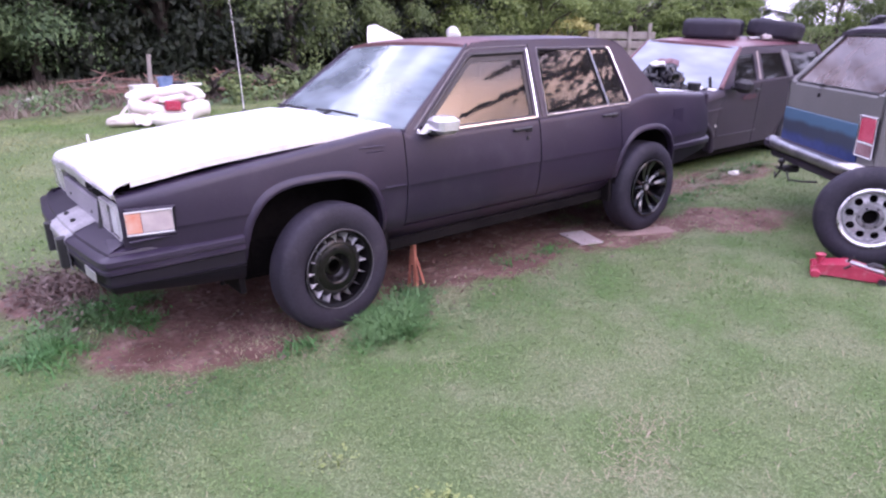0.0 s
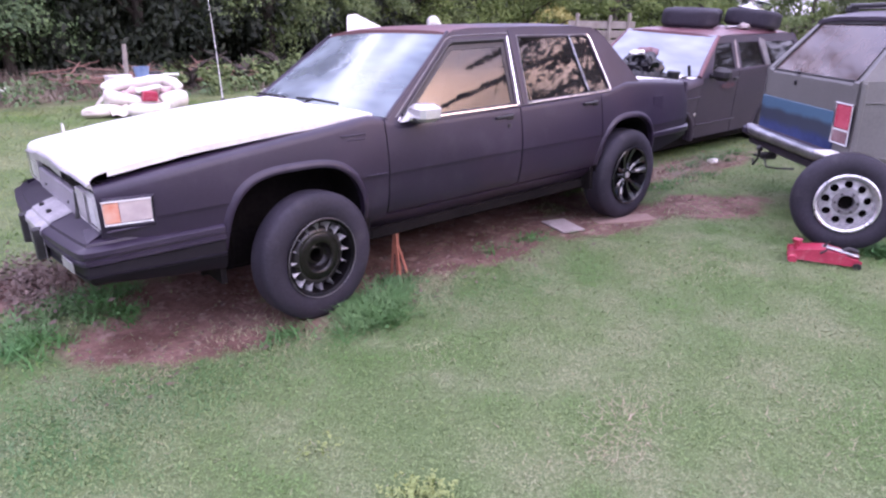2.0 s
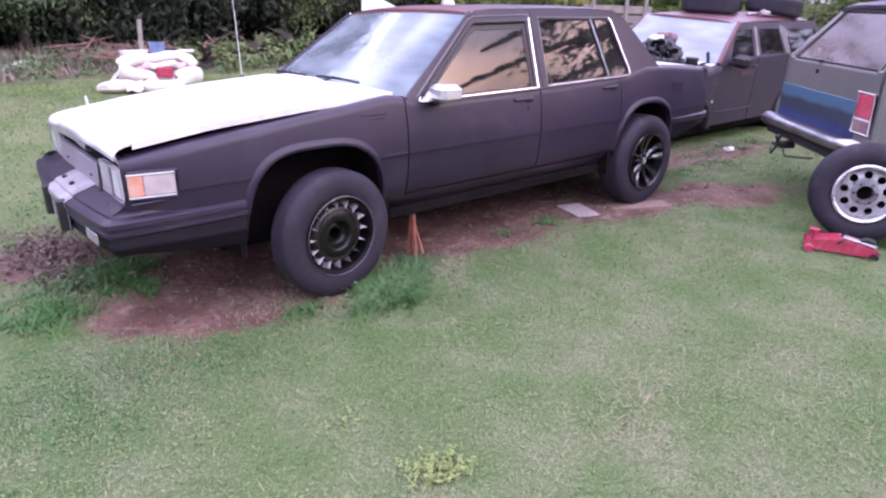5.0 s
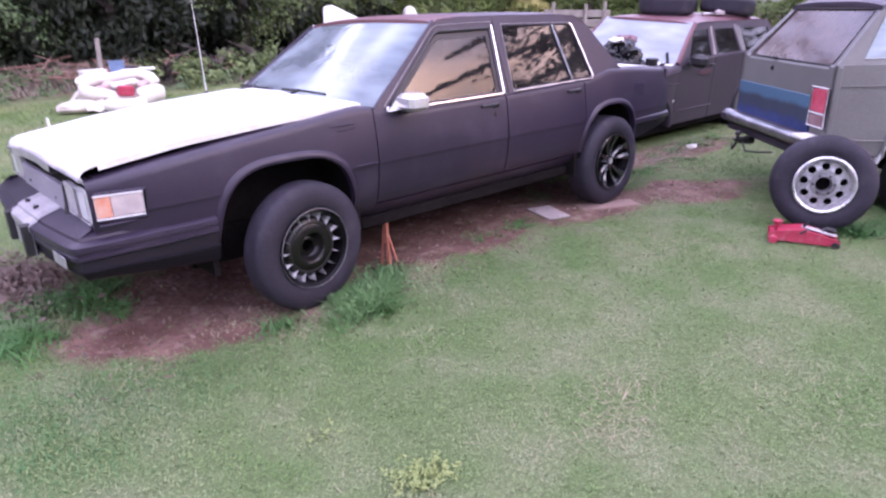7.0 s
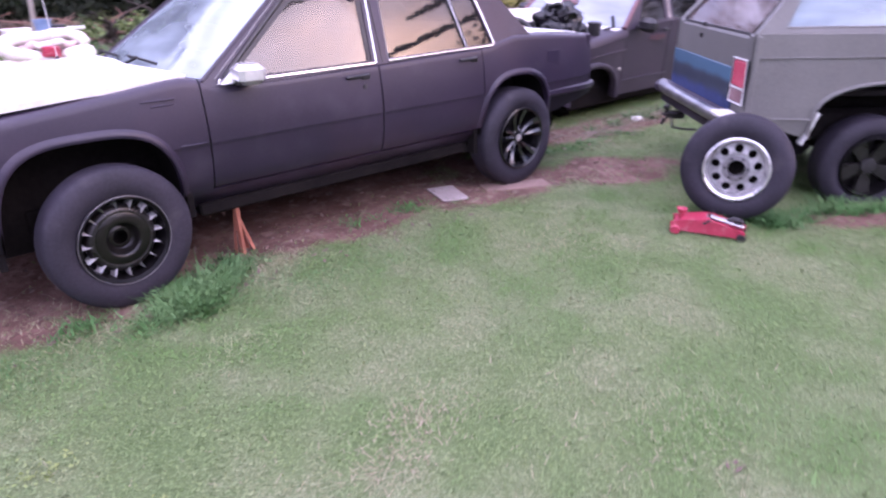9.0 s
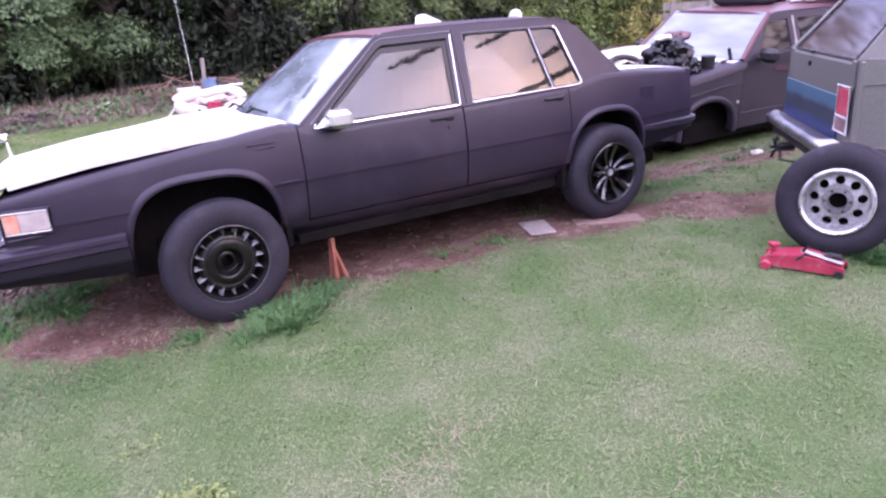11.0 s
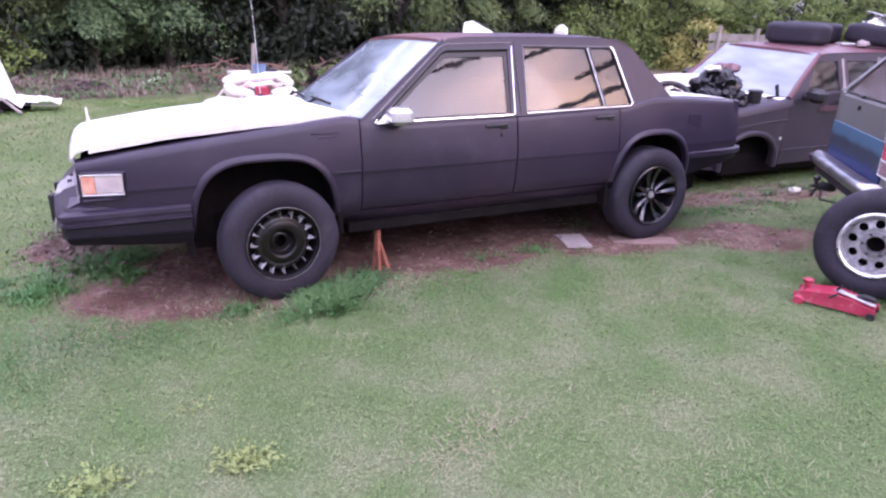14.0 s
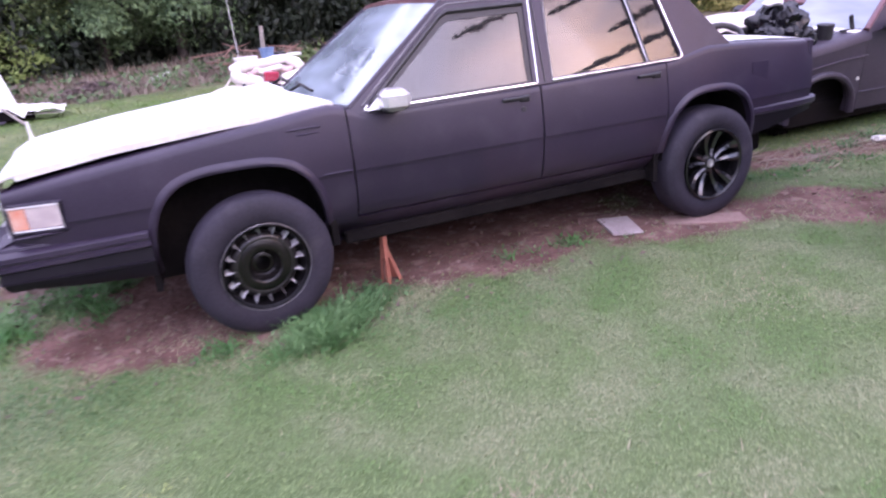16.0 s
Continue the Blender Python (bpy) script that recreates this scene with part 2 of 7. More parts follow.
LENS_GREY = material("clouded_reverse_lens", (0.20, 0.11, 0.12), (0.36, 0.24, 0.25), 7.0, 90, 0.25, 0, 0.3)
OLIVE = material("matte_grey_green_paint", (0.122, 0.119, 0.112), (0.182, 0.177, 0.167), 1.8, 70, 0.5, 0, 0.03, 0.1, 0.001)
MAROON = material("faded_maroon_paint", (0.085, 0.034, 0.042), (0.19, 0.085, 0.095), 2.0, 40, 0.45, 0, 0.1, 0.1, 0.001)
CHARCOAL = material("dull_charcoal_paint", (0.027, 0.0200, 0.033), (0.053, 0.0405, 0.060), 2.0, 50, 0.5, 0, 0.1, 0.1, 0.001)
SHADED_GLASS = glass("smoky_glass", (0.07, 0.07, 0.075), 1.4, 0.04, (1, 1, 1), 0.03)
DARKCHROME = material("gloss_black_spoke", (0.004, 0.004, 0.005), (0.012, 0.011, 0.013), 14.0, 60, 0.13, 0, 0.02, 0.05, coat=0.5, spec=0.8)
VANE = material("worn_silver_vane", (0.62, 0.60, 0.61), (0.90, 0.88, 0.88), 18.0, 60, 0.30, 0.35, 0.1)
JACKRED = material("red_enamel", (0.28, 0.016, 0.045), (0.45, 0.055, 0.095), 9.0, 60, 0.35, 0, 0.1)
blotched(JACKRED, (0.50, 0.20, 0.22), 14.0, 0.56, 0.70, 0.6)
RUSTY = material("orange_rusted_steel", (0.24, 0.075, 0.045), (0.44, 0.17, 0.11), 12.0, 80, 0.7, 0, 0.3)
DUSTY = material("dust_covered_plank", (0.18, 0.112, 0.092), (0.30, 0.21, 0.175), 5.0, 50, 0.9, 0, 0.4)
PAVER = material("weathered_board", (0.27, 0.225, 0.215), (0.44, 0.38, 0.36), 6.0, 60, 0.85, 0, 0.3)
BAG = material("black_plastic_bag", (0.003, 0.003, 0.004), (0.009, 0.0085, 0.011), 6.0, 14, 0.20, 0, 0.25, 0.08, 0.015, spec=0.55)
WOOD = material("grey_weathered_wood", (0.19, 0.16, 0.14), (0.36, 0.32, 0.285), 5.0, 50, 0.85, 0, 0.4)
BARK = material("grey_brown_bark", (0.035, 0.028, 0.023), (0.085, 0.068, 0.055), 8.0, 40, 0.9, 0, 0.8, 0.05, 0.02)
blotched(RUBBER, (0.075, 0.064, 0.072), 6.0, 0.56, 0.76, 0.5)
CAR_GLASS = glass("tinted_car_glass", (0.27, 0.28, 0.27), 2.4, 0.018, (0.42, 0.42, 0.42), 0.04)
# besides dust, this film's colour carries the blue-white of the mirrored sky
HAZY = glass("hazy_windscreen_glass", (0.30, 0.31, 0.33), 2.25, 0.05, (0.86, 0.97, 0.97), 0.32, (0.46, 0.54, 0.58))
DARK_GLASS = material("dust_filmed_dark_glass", (0.060, 0.041, 0.036), (0.125, 0.088, 0.076), 1.6, 9, 0.07, 0, 0, 0.05, spec=1.0)


# ---- mesh helpers ----
class Geo:
    """Gathers vertices and faces for one mesh."""

    def __init__(self):
        self.v, self.f = [], []

    def add(self, verts, faces):
        k = len(self.v)
        self.v += [tuple(p) for p in verts]
        self.f += [tuple(i + k for i in f) for f in faces]
        return self

    def grid(self, rows, close_u=False, close_v=False):
        nu, nv = len(rows), len(rows[0])
        faces = []
        for i in range(nu if close_u else nu - 1):
            for j in range(nv if close_v else nv - 1):
                a, b = i * nv + j, i * nv + (j + 1) % nv
                c, d = ((i + 1) % nu) * nv + (j + 1) % nv, ((i + 1) % nu) * nv + j
                faces.append((a, b, c, d))
        return self.add([p for r in rows for p in r], faces)

    def box(self, centre, size, turn=(0, 0, 0), chamfer=0.0):
        """A box with chamfered edges."""
        hx, hy, hz = (s / 2 for s in size)
        c = min(chamfer, hx * 0.9, hy * 0.9, hz * 0.9)
        m = pose(*centre, *turn)
        if c <= 0:
            pts = [(sx * hx, sy * hy, sz * hz) for sx in (-1, 1) for sy in (-1, 1) for sz in (-1, 1)]
            faces = [(0, 1, 3, 2), (4, 6, 7, 5), (0, 4, 5, 1), (2, 3, 7, 6), (0, 2, 6, 4), (1, 5, 7, 3)]
            return self.add([m @ Vector(p) for p in pts], faces)
        rows = []
        for z, k in ((-hz, c), (-hz + c, 0), (hz - c, 0), (hz, c)):
            ring = []
            for sx, sy, flip in ((-1, -1, 0), (1, -1, 1), (1, 1, 0), (-1, 1, 1)):
                a = (sx * (hx - k), sy * (hy - k - c)) if c < hy - k else (sx * (hx - k), 0)
                b = (sx * (hx - k - c), sy * (hy - k)) if c < hx - k else (0, sy * (hy - k))
                ring += [a, b] if not flip else [b, a]
            rows.append([m @ Vector((x, y, z)) for x, y in ring])
        k = len(self.v)
        self.grid(rows, close_v=True)
        self.f.append(tuple(k + i for i in range(7, -1, -1)))
        self.f.append(tuple(k + 24 + i for i in range(8)))
        return self

    def lathe(self, profile, n=40, m=None, caps=False):
        """Profile of (radius, along) turned round the local y axis."""
        m = m or Matrix.Identity(4)
        rows = []
        for i in range(n):
            a = 2 * math.pi * i / n
            rows.append([m @ Vector((r * math.cos(a), y, r * math.sin(a))) for r, y in profile])
        k, np_ = len(self.v), len(profile)
        self.grid(rows, close_u=True)
        if caps:
            self.f.append(tuple(k + i * np_ for i in range(n)))
            self.f.append(tuple(k + i * np_ + np_ - 1 for i in reversed(range(n))))
        return self

    def tube(self, path, r, n=8, closed=False, squash=1.0):
        """A round bar along a path; r may be a list."""
        pts = [Vector(p) for p in path]
        rows = []
        for i, p in enumerate(pts):
            if closed:
                d = pts[(i + 1) % len(pts)] - pts[i - 1]
            else:
                d = pts[min(i + 1, len(pts) - 1)] - pts[max(i - 1, 0)]
            d.normalize()
            side = d.cross(Vector((0, 0, 1)))
            if side.length < 0.05:
                side = d.cross(Vector((0, 1, 0)))
            side.normalize()
            up = side.cross(d)
            rr = r[i] if isinstance(r, (list, tuple)) else r
            rows.append([p + rr * (math.cos(a) * side + squash * math.sin(a) * up) for a in (2 * math.pi * k / n for k in range(n))])
        k = len(self.v)
        self.grid(rows, close_u=closed, close_v=True)
        if not closed:
            self.f.append(tuple(k + i for i in reversed(range(n))))
            self.f.append(tuple(k + (len(pts) - 1) * n + i for i in range(n)))
        return self

    def plate(self, outer, holes, place, thick):
        """A flat sheet with openings: outline and holes in (u, w), place(u, w, d) gives the point at depth d."""
        bm = bmesh.new()
        edges = []
        for loop in [outer, *holes]:
            vs = [bm.verts.new((u, w, 0)) for u, w in loop]
            edges += [bm.edges.new((vs[i], vs[(i + 1) % len(vs)])) for i in range(len(vs))]
        bmesh.ops.triangle_fill(bm, edges=edges, use_beauty=True)
        bm.verts.index_update()
        base = [(v.co.x, v.co.y) for v in bm.verts]
        faces = [tuple(v.index for v in f.verts) for f in bm.faces]
        rim = [tuple(v.index for v in e.verts) for e in bm.edges if len(e.link_faces) == 1]
        bm.free()
        n = len(base)
        self.add([place(u, w, 0) for u, w in base] + [place(u, w, thick) for u, w in base],
                 faces + [tuple(i + n for i in reversed(f)) for f in faces] + [(a, b, b + n, a + n) for a, b in rim])
        return self

    def flip_y(self, width):
        """The same, mirrored to the other side of a body of that width."""
        g = Geo()
        g.v = [(x, width - y, z) for x, y, z in self.v]
        g.f = [tuple(reversed(f)) for f in self.f]
        return g

    def mesh(self, name, mat, angle=35):
        me = bpy.data.meshes.new(name)
        me.from_pydata(self.v, [], self.f)
        me.validate()
        bm = bmesh.new()
        bm.from_mesh(me)
        bmesh.ops.remove_doubles(bm, verts=bm.verts, dist=1e-5)
        bmesh.ops.recalc_face_normals(bm, faces=bm.faces)
        bm.to_mesh(me)
        bm.free()
        me.materials.append(mat)
        me.shade_smooth()
        me.set_sharp_from_angle(angle=radians(angle))
        return me


def thing(name, label, category, m=None, group="", kind=""):
    ob = new(name)
    ob.empty_display_size = 0.1
    ob.matrix_world = m or Matrix.Identity(4)
    return tagged(ob, label, category, group, kind)


def part(name, geo, mat, parent, label="", angle=35):
    ob = new(name, geo.mesh(name, mat, angle))
    ob.parent = parent
    if label:
        tagged(ob, label)
    return ob


def solo(name, geo, mat, label, category, m=None, group="", kind="", angle=35):
    ob = new(name, geo.mesh(name, mat, angle))
    ob.matrix_world = m or Matrix.Identity(4)
    return tagged(ob, label, category, group, kind)


def ease(x, pairs):
    """Straight lines through (x, value) pairs."""
    return float(np.interp(x, [p[0] for p in pairs], [p[1] for p in pairs]))


# ---- ground ----
def rise(x, y):
    """Height of the ground: level round the cars, rising gently towards the woods."""
    s = min(max((y - 2.2) / 5.5, 0.0), 1.0)
    z = 0.34 * s * s * (3 - 2 * s)
    s = min(max((y - 8.8) / 2.5, 0.0), 1.0)
    z += 0.25 * s * s * (3 - 2 * s) * (1 if x < 3 else max(0, 1 - (x - 3) / 4))
    far = min(max((abs(x) - 8) / 10, 0.0), 1.0)
    return z + 0.012 * noise.noise((x * 0.9, y * 0.9, 0.3)) * (0.3 + far)


def blob(x, y, cx, cy, rx, ry, turn=0.0):
    a = radians(turn)
    dx, dy = x - cx, y - cy
    u, w = (dx * math.cos(a) + dy * math.sin(a)) / rx, (-dx * math.sin(a) + dy * math.cos(a)) / ry
    return 1.0 - math.sqrt(u * u + w * w)


def soil(x, y):
    """How bare the ground is, 0 grass to 1 earth."""
    ragged = 0.20 * noise.noise((x * 2.3, y * 2.3, 1.7)) + 0.16 * noise.noise((x * 7, y * 7, 4.1)) + 0.10 * noise.noise((x * 19, y * 19, 8.2))
    s = max(blob(x, y, 1.15, 0.95, 2.3, 1.02), blob(x, y, -0.55, 0.28, 0.75, 0.44, -24), blob(x, y, 2.6, 0.1, 0.85, 0.42, -12),
            blob(x, y, 3.62, -0.28, 0.62, 0.42, -20), blob(x, y, 1.2, 0.3, 0.9, 0.42, -4), blob(x, y, 4.9, 0.65, 1.1, 0.34),
            blob(x, y, 3.85, -1.95, 0.5, 0.2, -38), blob(x, y, -1.06, 1.42, 0.34, 0.46))
    s = min(1.0, max(0.0, (s + 1.25 * ragged + 0.10) * 2.1))
    if y > 8.2:
        edge = min(1.0, (y - 8.2 - 0.6 * noise.noise((x * 0.8, 0, 3))) / 0.8)
        s = max(s, min(1, max(0, edge)) * (0.9 if x < 2.5 else 0.5))
    return s


def ticks(lo, hi, step, far):
    mid = list(np.arange(lo, hi, step))
    out, d, p = [], step * 1.4, hi
    while p < far:
        out.append(p)
        d *= 1.28
        p += d
    inn, d, p = [], step * 1.4, lo
    while p > -far:
        d *= 1.28
        p -= d
        inn.append(p)
    return inn[::-1] + mid + out


def ground_material():
    m = bpy.data.materials.new("lawn_and_red_earth")
    m.use_nodes = True
    n, l = m.node_tree.nodes, m.node_tree.links
    p = n["Principled BSDF"]
    tc = n.new("ShaderNodeTexCoord")

    def tex(scale, detail=6):
        t = n.new("ShaderNodeTexNoise")
        t.inputs["Scale"].default_value, t.inputs["Detail"].default_value = scale, detail
        l.new(tc.outputs["Object"], t.inputs["Vector"])
        return t.outputs["Fac"]

    def ramp(fac, lo, hi, a, b):
        r = n.new("ShaderNodeMapRange")
        r.inputs["From Min"].default_value, r.inputs["From Max"].default_value = lo, hi
        l.new(fac, r.inputs["Value"])
        x = n.new("ShaderNodeMix")
        x.data_type = "RGBA"
        for key, c in (("A", a), ("B", b)):
            if isinstance(c, tuple):
                x.inputs[key].default_value = (*c, 1)
            else:
                l.new(c, x.inputs[key])
        l.new(r.outputs["Result"], x.inputs["Factor"])
        return x.outputs["Result"]

    thatch = ramp(tex(2.0), 0.35, 0.65, (0.085, 0.128, 0.046), (0.160, 0.184, 0.092))
    thatch = ramp(tex(55), 0.4, 0.7, thatch, (0.098, 0.138, 0.058))
    earth = ramp(tex(3.0), 0.35, 0.65, (0.098, 0.052, 0.042), (0.205, 0.126, 0.104))
    earth = ramp(tex(22, 8), 0.48, 0.7, earth, (0.11, 0.066, 0.056))
    earth = ramp(tex(9, 8), 0.56, 0.74, earth, (0.27, 0.19, 0.158))
    at = n.new("ShaderNodeAttribute")
    at.attribute_name = "bare"
    l.new(ramp(at.outputs["Fac"], 0.15, 0.75, thatch, earth), p.inputs["Base Color"])
    p.inputs["Roughness"].default_value = 0.95
    p.inputs["Specular IOR Level"].default_value = 0.15
    b = n.new("ShaderNodeBump")
    b.inputs["Strength"].default_value, b.inputs["Distance"].default_value = 0.8, 0.03
    l.new(tex(14, 9), b.inputs["Height"])
    l.new(b.outputs["Normal"], p.inputs["Normal"])
    return m


def build_ground():
    xs, ys = ticks(-4.0, 6.5, 0.055, 900), ticks(-3.2, 3.0, 0.055, 900)
    me = bpy.data.meshes.new("ground")
    nx, ny = len(xs), len(ys)
    co = [(x, y, rise(x, y)) for x in xs for y in ys]
    fa = [(i * ny + j, (i + 1) * ny + j, (i + 1) * ny + j + 1, i * ny + j + 1) for i in range(nx - 1) for j in range(ny - 1)]
    me.from_pydata(co, [], fa)
    bare = me.attributes.new("bare", "FLOAT", "POINT")
    bare.data.foreach_set("value", [soil(x, y) for x, y, z in co])
    me.materials.append(ground_material())
    me.shade_smooth()
    return tagged(new("ground", me), "mown lawn with bare reddish earth round the parked cars", "lawn", kind="structure")


build_ground()


# ---- wheels ----
def tyre_geo(r, width, inner, n=56, lug=0.0, round_=0.55):
    """A tyre round the y axis, outer face towards -y."""
    h = width / 2
    prof = [(inner, -h * 0.78), (inner + 0.012, -h * 0.9), (inner + (r - inner) * 0.35, -h * 1.0), (inner + (r - inner) * 0.62, -h * 0.99),
            (r - 0.035, -h * 0.90), (r - 0.014, -h * 0.80), (r - 0.003, -h * 0.64), (r, -h * 0.4), (r, 0)]
    prof = prof + [(a, -b) for a, b in reversed(prof[:-1])]
    return Geo().lathe(prof, n)


def tread_geo(r, width, count):
    """Shoulder lugs round the tread."""
    g = Geo()
    for i in range(count):
        for side, off in ((-1, 0), (1, 0.5)):
            a = 2 * math.pi * (i + off) / count
            m = Matrix.Rotation(a, 4, "Y")
            c = m @ Vector((r - 0.004, side * width * 0.29, 0))
            g.box(c, (0.022, width * 0.20, r * 2.6 / count), (0, math.degrees(a), 0), 0.004)
            c = m @ Vector((r - 0.003, side * width * 0.1, 0))
            g.box(c, (0.018, width * 0.13, r * 2.9 / count), (0, math.degrees(a), 0), 0.003)
    return g


def slotted_wheel(parent, m):
    """A black wheel with a ring of triangular vanes round a deep hub."""
    w = part("front_wheel", tyre_geo(0.344, 0.168, 0.205), RUBBER, parent, "worn smooth black tyre")
    w.matrix_local = m
    part("rim", Geo().lathe([(0.214, -0.092), (0.216, -0.108), (0.205, -0.114), (0.194, -0.104), (0.192, -0.06), (0.190, -0.015), (0.11, -0.005)], 56), RIMBLACK, w,
         "black painted wheel rim with bare edge")
    part("hub_dome", Geo().lathe([(0.158, -0.01), (0.157, -0.062), (0.149, -0.077), (0.124, -0.090), (0.092, -0.097), (0.080, -0.095), (0.074, -0.086), (0.068, -0.060), (0.055, -0.048),
                                  (0.044, -0.054), (0.036, -0.054), (0.034, 0.0), (0.033, 0.06), (0.0, 0.06)], 48), HUBBLACK, w, "satin black hub dome", 50)
    # the sheen on the dome's shoulder is put into a greyer, glossier ring
    part("hub_shoulder", Geo().lathe([(0.160, -0.030), (0.164, -0.058), (0.161, -0.070), (0.148, -0.084), (0.134, -0.0905), (0.128, -0.088)], 48), SHOULDER, w, "satin shoulder of the hub, greyer for its sheen", 50)
    part("edge_ring", Geo().lathe([(0.2135, -0.113), (0.2145, -0.1158), (0.2125, -0.1168), (0.2112, -0.1145), (0.2135, -0.113)], 56), GREYALLOY, w, "thin worn rim edge")
    for i in range(16):
        a = 2 * math.pi * i / 16
        g = Geo()
        q = Matrix.Rotation(a, 4, "Y")
        tri = [(0.150, -0.030, -0.0085), (0.150, -0.030, 0.0085), (0.192, -0.034, 0.003), (0.192, -0.034, -0.003), (0.140, -0.090, 0.0), (0.188, -0.099, 0.0)]
        g.add([q @ Vector(p) for p in tri], [(0, 1, 4), (0, 4, 5, 3), (1, 2, 5, 4), (2, 3, 5), (0, 3, 2, 1)])
        part("vane", g, VANE, w, angle=10)
    for ob in w.children:
        ob.matrix_local = pose(0, 0.027 if ob.name.startswith(("rim", "edge_ring")) else 0.036, 0)
    return w


def spoked_wheel(parent, m):
    """A gloss black alloy with ten spokes in pairs."""
    w = part("rear_wheel", tyre_geo(0.350, 0.215, 0.215), RUBBER, parent, "worn smooth black tyre")
    w.matrix_local = m
    part("rim", Geo().lathe([(0.222, -0.095), (0.224, -0.108), (0.214, -0.113), (0.204, -0.104), (0.20, -0.07), (0.195, 0.03), (0.05, 0.05)], 56), GLOSSBLACK, w, "gloss black alloy rim")
    for i in range(10):
        a = 2 * math.pi * i / 10 + (0.09 if i % 2 else -0.09)
        q = Matrix.Rotation(a, 4, "Y")
        rows = []
        for s in range(6):
            u = s / 5
            r = 0.04 + 0.162 * u
            wdt = 0.013 + 0.019 * u * u
            y = -0.065 - 0.035 * u + 0.02 * math.sin(u * math.pi)
            bend = 0.004 * math.sin(u * math.pi) * (1 if i % 2 else -1)
            rows.append([q @ Vector((r, y + 0.03, bend - wdt)), q @ Vector((r, y, bend - wdt * 0.85)), q @ Vector((r, y - 0.010, bend)), q @ Vector((r, y, bend + wdt * 0.85)),
                         q @ Vector((r, y + 0.03, bend + wdt))])
        part("spoke", Geo().grid(rows, close_v=True), DARKCHROME, w, angle=15)
    part("hub", Geo().lathe([(0.062, -0.04), (0.058, -0.062), (0.04, -0.072), (0.0, -0.073)], 32), GLOSSBLACK, w)
    part("centre_cap", Geo().lathe([(0.026, -0.07), (0.024, -0.08), (0.012, -0.082), (0.011, -0.076), (0.0, -0.076)], 24), ALUMINIUM, w, "bright metal centre cap")
    return w


# ---- the dark sedan ----
CAR_W = 1.82
LEAN = 1.5


def side_y(x, z):
    """How far the body side lies in from its widest line."""
    y = 0.004
    if z > 0.70:
        y += 0.036 * ((z - 0.70) / 0.32) ** 2
    else:
        y += 0.006 * min(1, (0.70 - z) / 0.012) + 0.066 * ((0.70 - z) / 0.30) ** 2
    if z < 0.47:
        y += 0.008 + 0.12 * (max(0.0, 0.46 - z) / 0.16) ** 1.6
    if x < -0.55:
        y += 0.055 * ((-0.55 - x) / 0.42) ** 2
    if x > 3.0:
        y += 0.045 * ((x - 3.0) / 0.66) ** 2
    return y


def belt(x):
    return ease(x, [(-0.95, 0.856), (-0.66, 0.897), (-0.39, 0.930), (-0.1, 0.961), (0.2, 0.993), (0.45, 1.024), (0.56, 1.005), (0.64, 0.972), (1.6, 0.982),
                    (2.50, 1.004), (2.62, 1.03), (2.78, 1.058), (3.1, 1.046), (3.66, 1.006)])


def arch(x, cx, half, base, top, square=2.7):
    u = abs((x - cx) / half)
    return base if u >= 1 else base + (top - base) * (1 - u ** square) ** (1 / (square - 0.4))


def front_arch(x):
    return arch(x, -0.015, 0.40, 0.34, 0.806, 3.3)


def rear_arch(x):
    return arch(x, 2.787, 0.345, 0.42, 0.797)


def spaced(a, b, n, *keys):
    xs = list(np.linspace(a, b, n))
    for c, half in keys:
        xs += [c - half * math.cos(math.pi * k / 22) for k in range(23) if a < c - half * math.cos(math.pi * k / 22) < b]
    return sorted(set(round(float(x), 4) for x in xs))


def body_panel(xs, low, roll_in, rows=9):
    """A sheet of the body side, bent over its top edge, with folded ends."""
    g, cols = Geo(), []
    for x in xs:
        lo, top = low(x), belt(x)
        zs = [min(max(z, lo), top - 0.045) for z in (0.33, 0.38, 0.42, 0.45, 0.462, 0.475, 0.53, 0.60, 0.65, 0.684, 0.690, 0.700, 0.704, 0.75, 0.79, 0.82, 0.85, 0.88, 0.91, 0.94, 0.97, 1.0, 1.02)]
        col = [(x, side_y(x, lo) + 0.045, lo + 0.004)] + [(x, side_y(x, z), z) for z in zs]
        s = side_y(x, top - 0.045)
        col += [(x, s + 0.004, top - 0.022), (x, s + 0.016, top - 0.007), (x, s + 0.036, top), (x, s + roll_in, top + 0.003)]
        cols.append(col)
    fold = [[(p[0] + d, p[1] + 0.03, p[2]) for p in c] for c, d in ((cols[0], 0.003), (cols[-1], -0.003))]
    return g.grid([fold[0], *cols, fold[1]])


def pane_y(z):
    return 0.03 + 0.38 * (z - 0.97)


def on_pane(u, w, d):
    return (u, pane_y(w) + d * 0.93, w - d * 0.36)


FRONT_LIGHT = [(0.655, 0.99), (1.13, 1.375), (1.17, 1.392), (1.615, 1.400), (1.572, 1.0)]
REAR_LIGHT = [(1.742, 1.402), (2.43, 1.394), (2.466, 1.38), (2.563, 1.03), (2.55, 1.018), (1.692, 1.002)]
SIDE_FRAME = [(0.545, 0.985), (0.60, 1.035), (1.13, 1.425), (1.20, 1.455), (1.35, 1.466), (2.30, 1.466), (2.52, 1.452), (2.60, 1.425), (2.66, 1.38), (2.95, 1.05),
              (2.60, 1.0), (1.6, 0.975), (0.64, 0.955)]


def both(name, geo, mat, parent, label="", angle=35):
    part(name, geo, mat, parent, label, angle)
    part(name, geo.flip_y(CAR_W), mat, parent, label, angle)


def trim_loop(pts, r, off, closed=True):
    return Geo().tube([on_pane(u, w, off) for u, w in pts], r, 6, closed)


